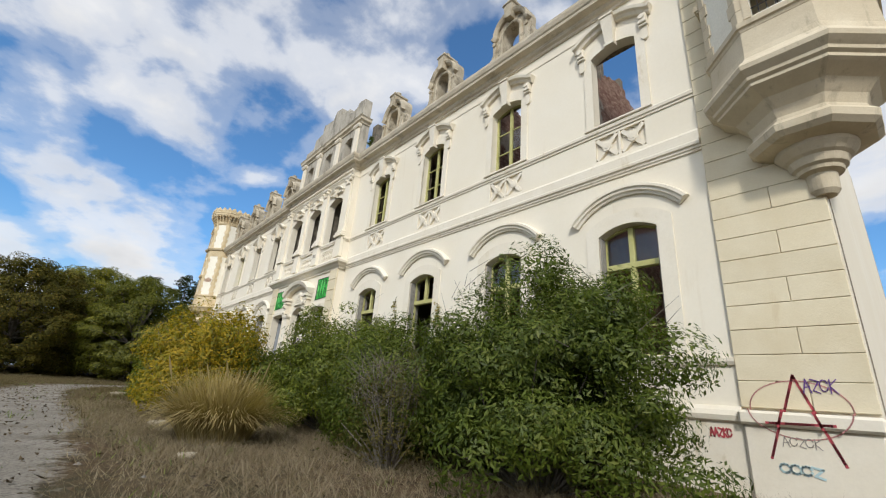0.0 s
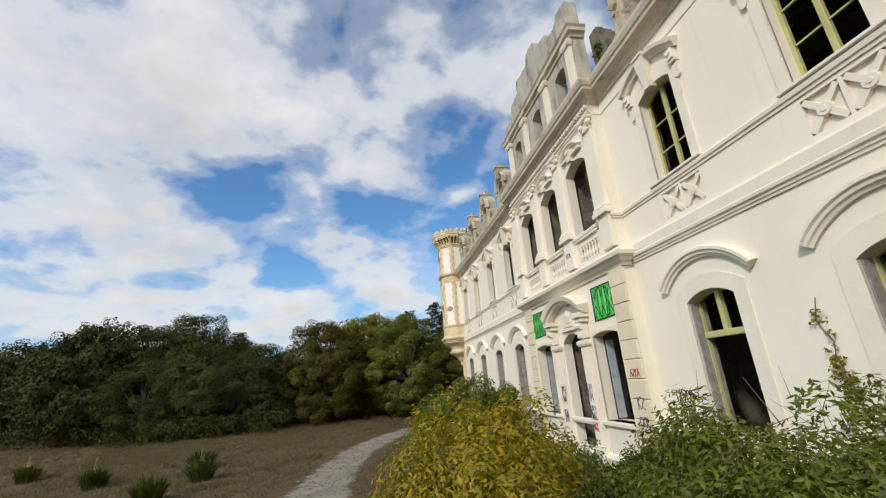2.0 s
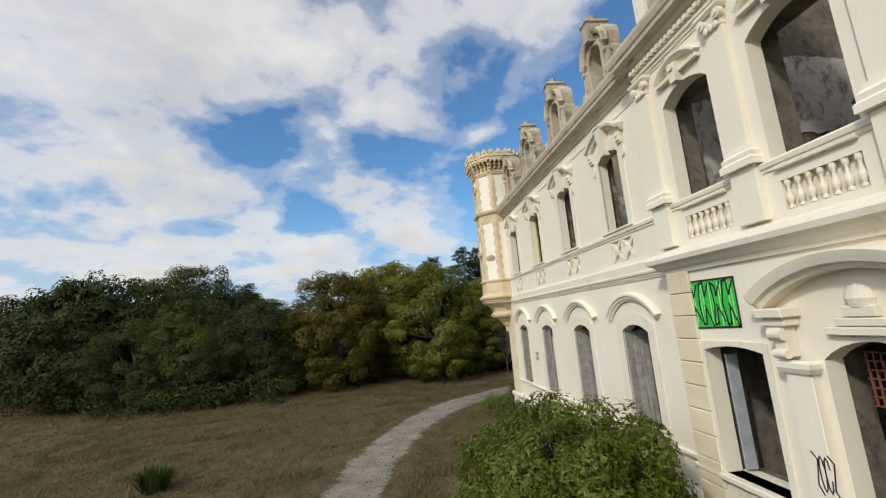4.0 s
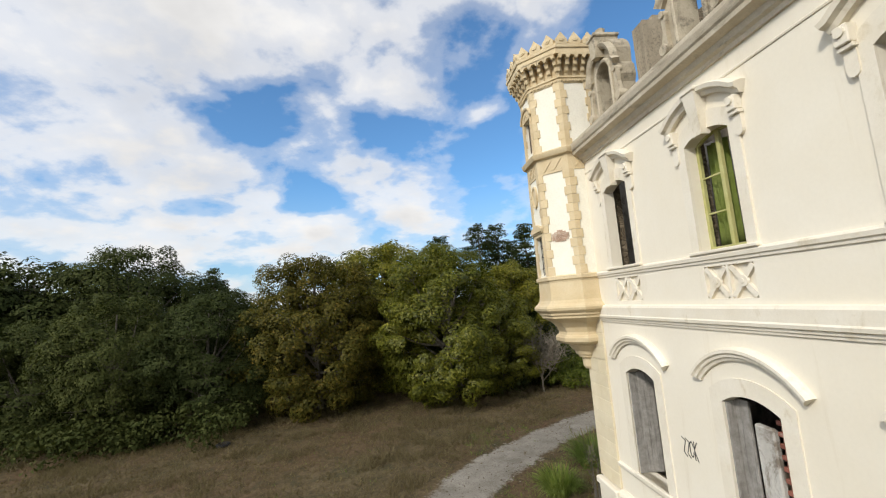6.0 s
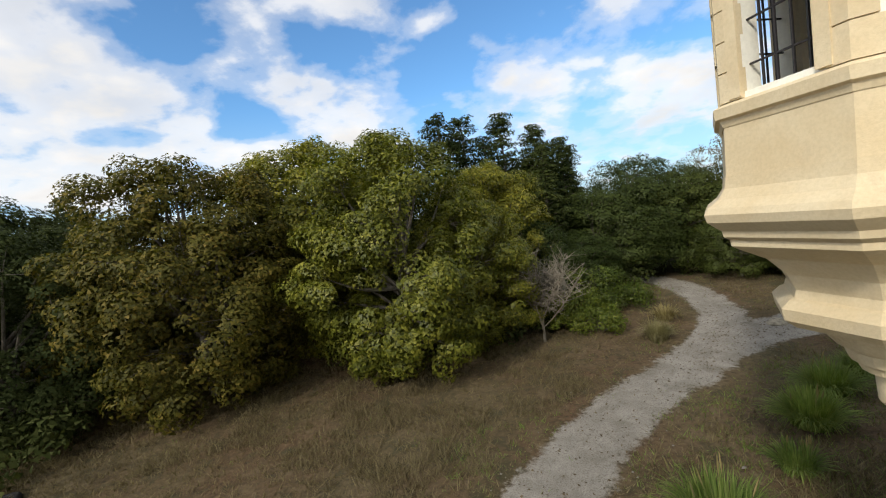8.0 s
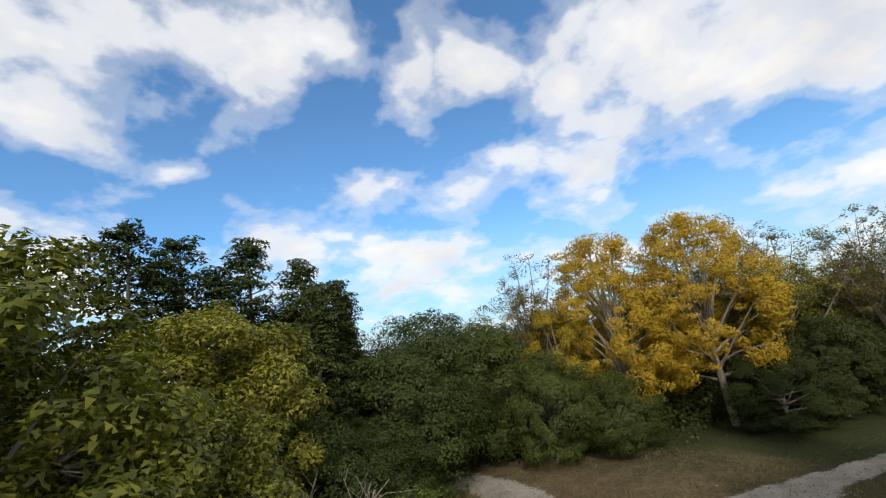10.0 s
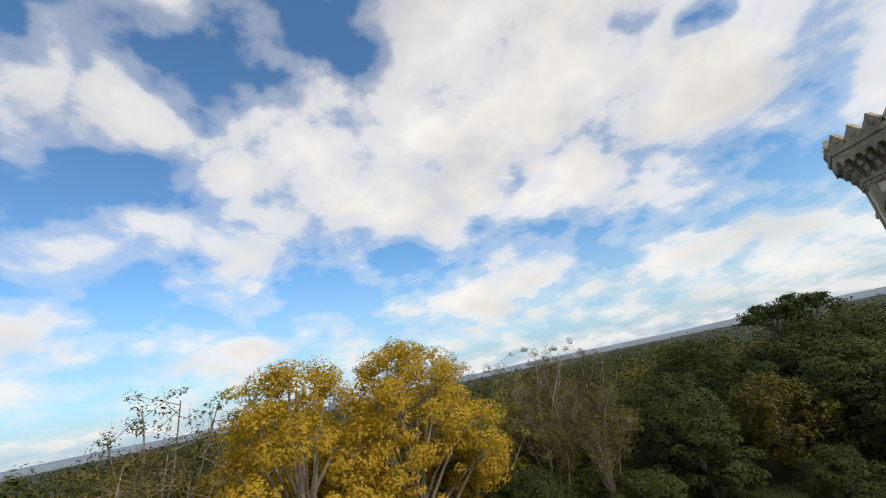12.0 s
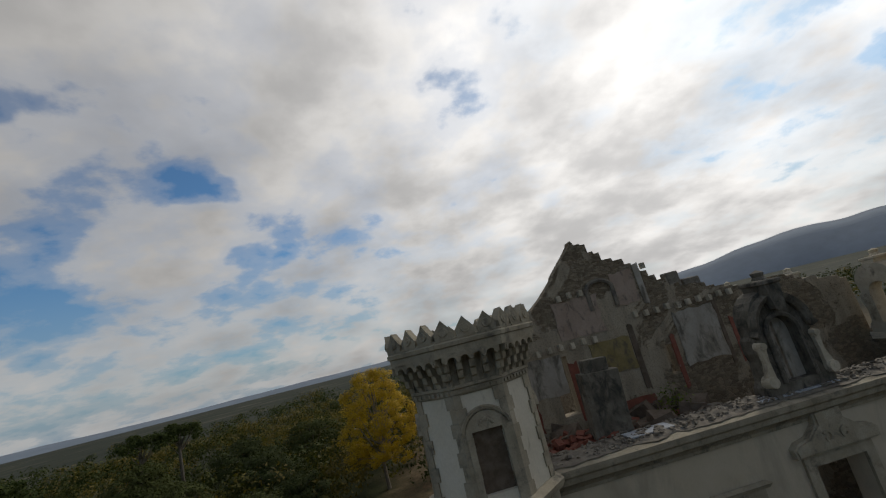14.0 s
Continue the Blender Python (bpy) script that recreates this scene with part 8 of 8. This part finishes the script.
ivy("ivy", 10.35, 2.2, 4.5, 0.35, 26, 3, "strand of ivy climbing the render")
ivy("ivy", 8.0, 0.6, 4.0, 0.4, 46, 5, "ivy climbing beside the tall window")
ivy("ivy", 14.1, 12.1, 13.2, 0.5, 40, 6, "weeds growing on the eaves beside the attic")
shrub("eaves_weed", 2.4, 37.9, 0.6, 0.4, 1.0, 31, SHRUB_LEAF, 120, 0.04, "small bush rooted in the ruined wall", 14, 1.3, 8).matrix_basis = Matrix.Translation((9.6, 36.0, 11.6))


# ---- graffiti ----
def strokes(bm, lines, width, y=-0.004):
    for pts in lines:
        for (x0, z0), (x1, z1) in zip(pts, pts[1:]):
            d = Vector((x1 - x0, z1 - z0))
            if d.length < 1e-4:
                continue
            e = d.normalized() * width * 0.4
            p = Vector((-d.y, d.x)).normalized() * width / 2
            a, b = Vector((x0, z0)) - e, Vector((x1, z1)) + e
            vs = [bm.verts.new((q.x, y, q.y)) for q in (a - p, b - p, b + p, a + p)]
            bm.faces.new(vs)
    return bm


def scrawl(name, m, w, h, letters, material, seed, width, label):
    """Spray-painted scribble: loops and bars that spell nothing."""
    rnd = random.Random(seed)
    lines = []
    for i in range(letters):
        x = -w / 2 + w * (i + 0.5) / letters
        s = w / letters * 0.48
        kind = rnd.randint(0, 3)
        if kind == 0:
            lines.append([(x + s * math.cos(a), s * 0.2 + h * 0.42 * math.sin(a)) for a in np.linspace(0.4, 6.0, 10)])
        elif kind == 1:
            lines += [[(x - s, -h / 2), (x - s * 0.2, h / 2), (x + s, -h / 2)], [(x - s * 0.7, -h * 0.1), (x + s * 0.7, -h * 0.05)]]
        elif kind == 2:
            lines.append([(x - s, h / 2), (x + s, h * 0.35), (x - s * 0.6, -h * 0.3), (x + s, -h / 2)])
        else:
            lines += [[(x - s * 0.6, -h / 2), (x - s * 0.6, h / 2)], [(x - s * 0.6, h * 0.1), (x + s, h / 2)], [(x - s * 0.6, 0), (x + s, -h / 2)]]
    bm = bmesh.new()
    strokes(bm, lines, width)
    ext = bmesh.ops.extrude_face_region(bm, geom=bm.faces[:])
    bmesh.ops.translate(bm, verts=[g for g in ext["geom"] if isinstance(g, bmesh.types.BMVert)], vec=(0, 0.006, 0))
    return solid(name, bm, material, label, "graffiti", m, "graffiti")


def on_front(y, z, out=0.0):
    return Matrix.Translation((-out, y, z)) @ SIDE_FRONT


# the red circled sign on the near corner pier
def pier_face(z):
    """How far the pier stands out at a height: shaft, moulded band, plinth."""
    return 0.076 if z > 1.30 else 0.254 if z > 1.08 else 0.175


def sprayed_on_pier(name, lines, width, material, parent, z0):
    bm = bmesh.new()
    for pts in lines:
        for (xa, za), (xb, zb) in zip(pts, pts[1:]):
            steps = max(1, round(math.hypot(xb - xa, zb - za) / 0.04))
            for i in range(steps):
                u, v = i / steps, (i + 1) / steps
                seg = [(xa + (xb - xa) * u, za + (zb - za) * u), (xa + (xb - xa) * v, za + (zb - za) * v)]
                depth = -pier_face(z0 + (seg[0][1] + seg[1][1]) / 2)
                after = -pier_face(z0 + seg[1][1] + (zb - za) / steps / 2)
                strokes(bm, [seg], width, depth)
                if after != depth:
                    x, z = seg[1]
                    bm.faces.new([bm.verts.new((x + e * width / 2, d, z)) for e, d in ((-1, depth), (1, depth), (1, after), (-1, after))])
    part(name, bm, material, parent)


sign = thing("graffiti_sign", "red spray-painted letter in a circle on the corner pier", "graffiti", on_front(-0.75, 1.25), "graffiti")
sprayed_on_pier("letter", [[(-0.42, -0.62), (0.0, 0.60), (0.42, -0.62)], [(-0.40, -0.12), (0.40, -0.10)]], 0.036, SPRAY_RED, sign, 1.25)
sprayed_on_pier("circle", [[(0.62 * math.cos(a), 0.10 + 0.42 * math.sin(a)) for a in np.linspace(0, 2 * math.pi, 40)]], 0.018, SPRAY_ROSE, sign, 1.25)
scrawl("graffiti", on_front(-0.72, 0.88, 0.172), 0.46, 0.14, 5, SPRAY_GREY, 1, 0.012, "small black spray scrawl on the pier")
scrawl("graffiti", on_front(-0.66, 0.50, 0.176), 0.5, 0.14, 4, SPRAY_BLUE, 2, 0.03, "faint blue spray scrawl on the plinth")
scrawl("graffiti", on_front(0.34, 0.92, 0.10), 0.32, 0.14, 5, SPRAY_RED, 3, 0.022, "small red spray scrawl on the plinth")
scrawl("graffiti", on_front(-1.05, 1.7, 0.08), 0.4, 0.2, 4, SPRAY_VIOLET, 4, 0.015, "faded violet spray scrawl on the pier")
scrawl("graffiti", on_front(34.0, 3.6, 0.005), 0.5, 0.4, 4, SPRAY_BLACK, 5, 0.02, "black spray scrawl between the far windows")
scrawl("graffiti", on_front(13.95, 2.9, 0.005), 0.55, 0.34, 5, SPRAY_BLACK, 6, 0.022, "black spray scrawl beside the entrance")
scrawl("graffiti", on_front(13.95, 2.45, 0.005), 0.5, 0.28, 4, SPRAY_BLACK, 7, 0.022, "second line of black spray scrawl")
scrawl("graffiti", on_front(15.15, 3.5, 0.38), 0.42, 0.2, 4, SPRAY_RED, 8, 0.02, "red spray scrawl on the entrance pier")
scrawl("graffiti", on_front(15.15, 2.75, 0.38), 0.3, 0.3, 2, SPRAY_VIOLET, 9, 0.022, "dark spray sign on the entrance pier")
scrawl("graffiti", on_front(15.15, 2.3, 0.38), 0.36, 0.24, 3, SPRAY_VIOLET, 10, 0.02, "violet spray scrawl on the entrance pier")
for i, (y, z, w, h, m) in enumerate(((17.55, 3.0, 0.3, 0.5, SPRAY_VIOLET), (17.55, 2.4, 0.34, 0.4, SPRAY_BLACK), (17.55, 2.0, 0.3, 0.25, SPRAY_RED), (19.5, 2.9, 0.34, 0.6, SPRAY_BLACK), (19.5, 2.2, 0.3, 0.4, SPRAY_VIOLET), (17.55, 1.2, 0.4, 0.2, SPRAY_BLUE), (19.6, 1.2, 0.4, 0.3, SPRAY_BLACK))):
    scrawl("graffiti", on_front(y, z, 0.465 if z > 1.5 else 0.545), w, h, 4, m, 20 + i, 0.018, "spray scrawl on the door jamb")
scrawl("graffiti", on_front(17.52, 7.4, 0.445), 0.3, 0.16, 3, SPRAY_BLACK, 40, 0.014, "thin black scrawl on the pilaster foot")
for y, w in ((16.0, 1.5), (21.35, 1.3)):
    g = thing("graffiti_mural", "bright green spray mural with black outlines above the opening", "graffiti", on_front(y, 5.56, 0.305), "green murals")
    bm = bmesh.new()
    plate(bm, [(-w / 2, -0.5), (w / 2, -0.46), (w / 2 + 0.02, 0.48), (-w / 2 + 0.03, 0.5)], [], -0.003, 0.0)
    part("ground_coat", bm, SPRAY_GREEN, g)
    bm = bmesh.new()
    for i in range(5):
        x = -w / 2 + w * (i + 0.35) / 5
        strokes(bm, [[(x, -0.44), (x + 0.02, 0.42)], [(x + 0.09, -0.38), (x + 0.08, 0.40)]], 0.035, -0.008)
    part("light_fill", bm, SPRAY_PALE, g)
    bm = bmesh.new()
    edge = [(-w / 2, -0.5), (w / 2, -0.46), (w / 2 + 0.02, 0.48), (-w / 2 + 0.03, 0.5), (-w / 2, -0.5)]
    inner = []
    for k in range(4):
        x, q = -w / 2 + w * (k + 0.08) / 4, w / 4 * 0.84
        bend = 0.05 * (-1) ** k
        inner += [[(x, -0.42), (x + bend, 0.0), (x + 0.02, 0.43)], [(x + 0.02, 0.43), (x + q * 0.45, 0.40 - bend), (x + q * 0.5, 0.16)], [(x + q * 0.5, 0.16), (x + q, 0.42)], [(x + q * 0.4, -0.02), (x + q, -0.40 + bend)], [(x, -0.42), (x + q * 0.3, -0.40), (x + q * 0.42, -0.1)]]
    strokes(bm, [edge] + inner, 0.038, -0.012)
    part("outline", bm, SPRAY_BLACK, g)
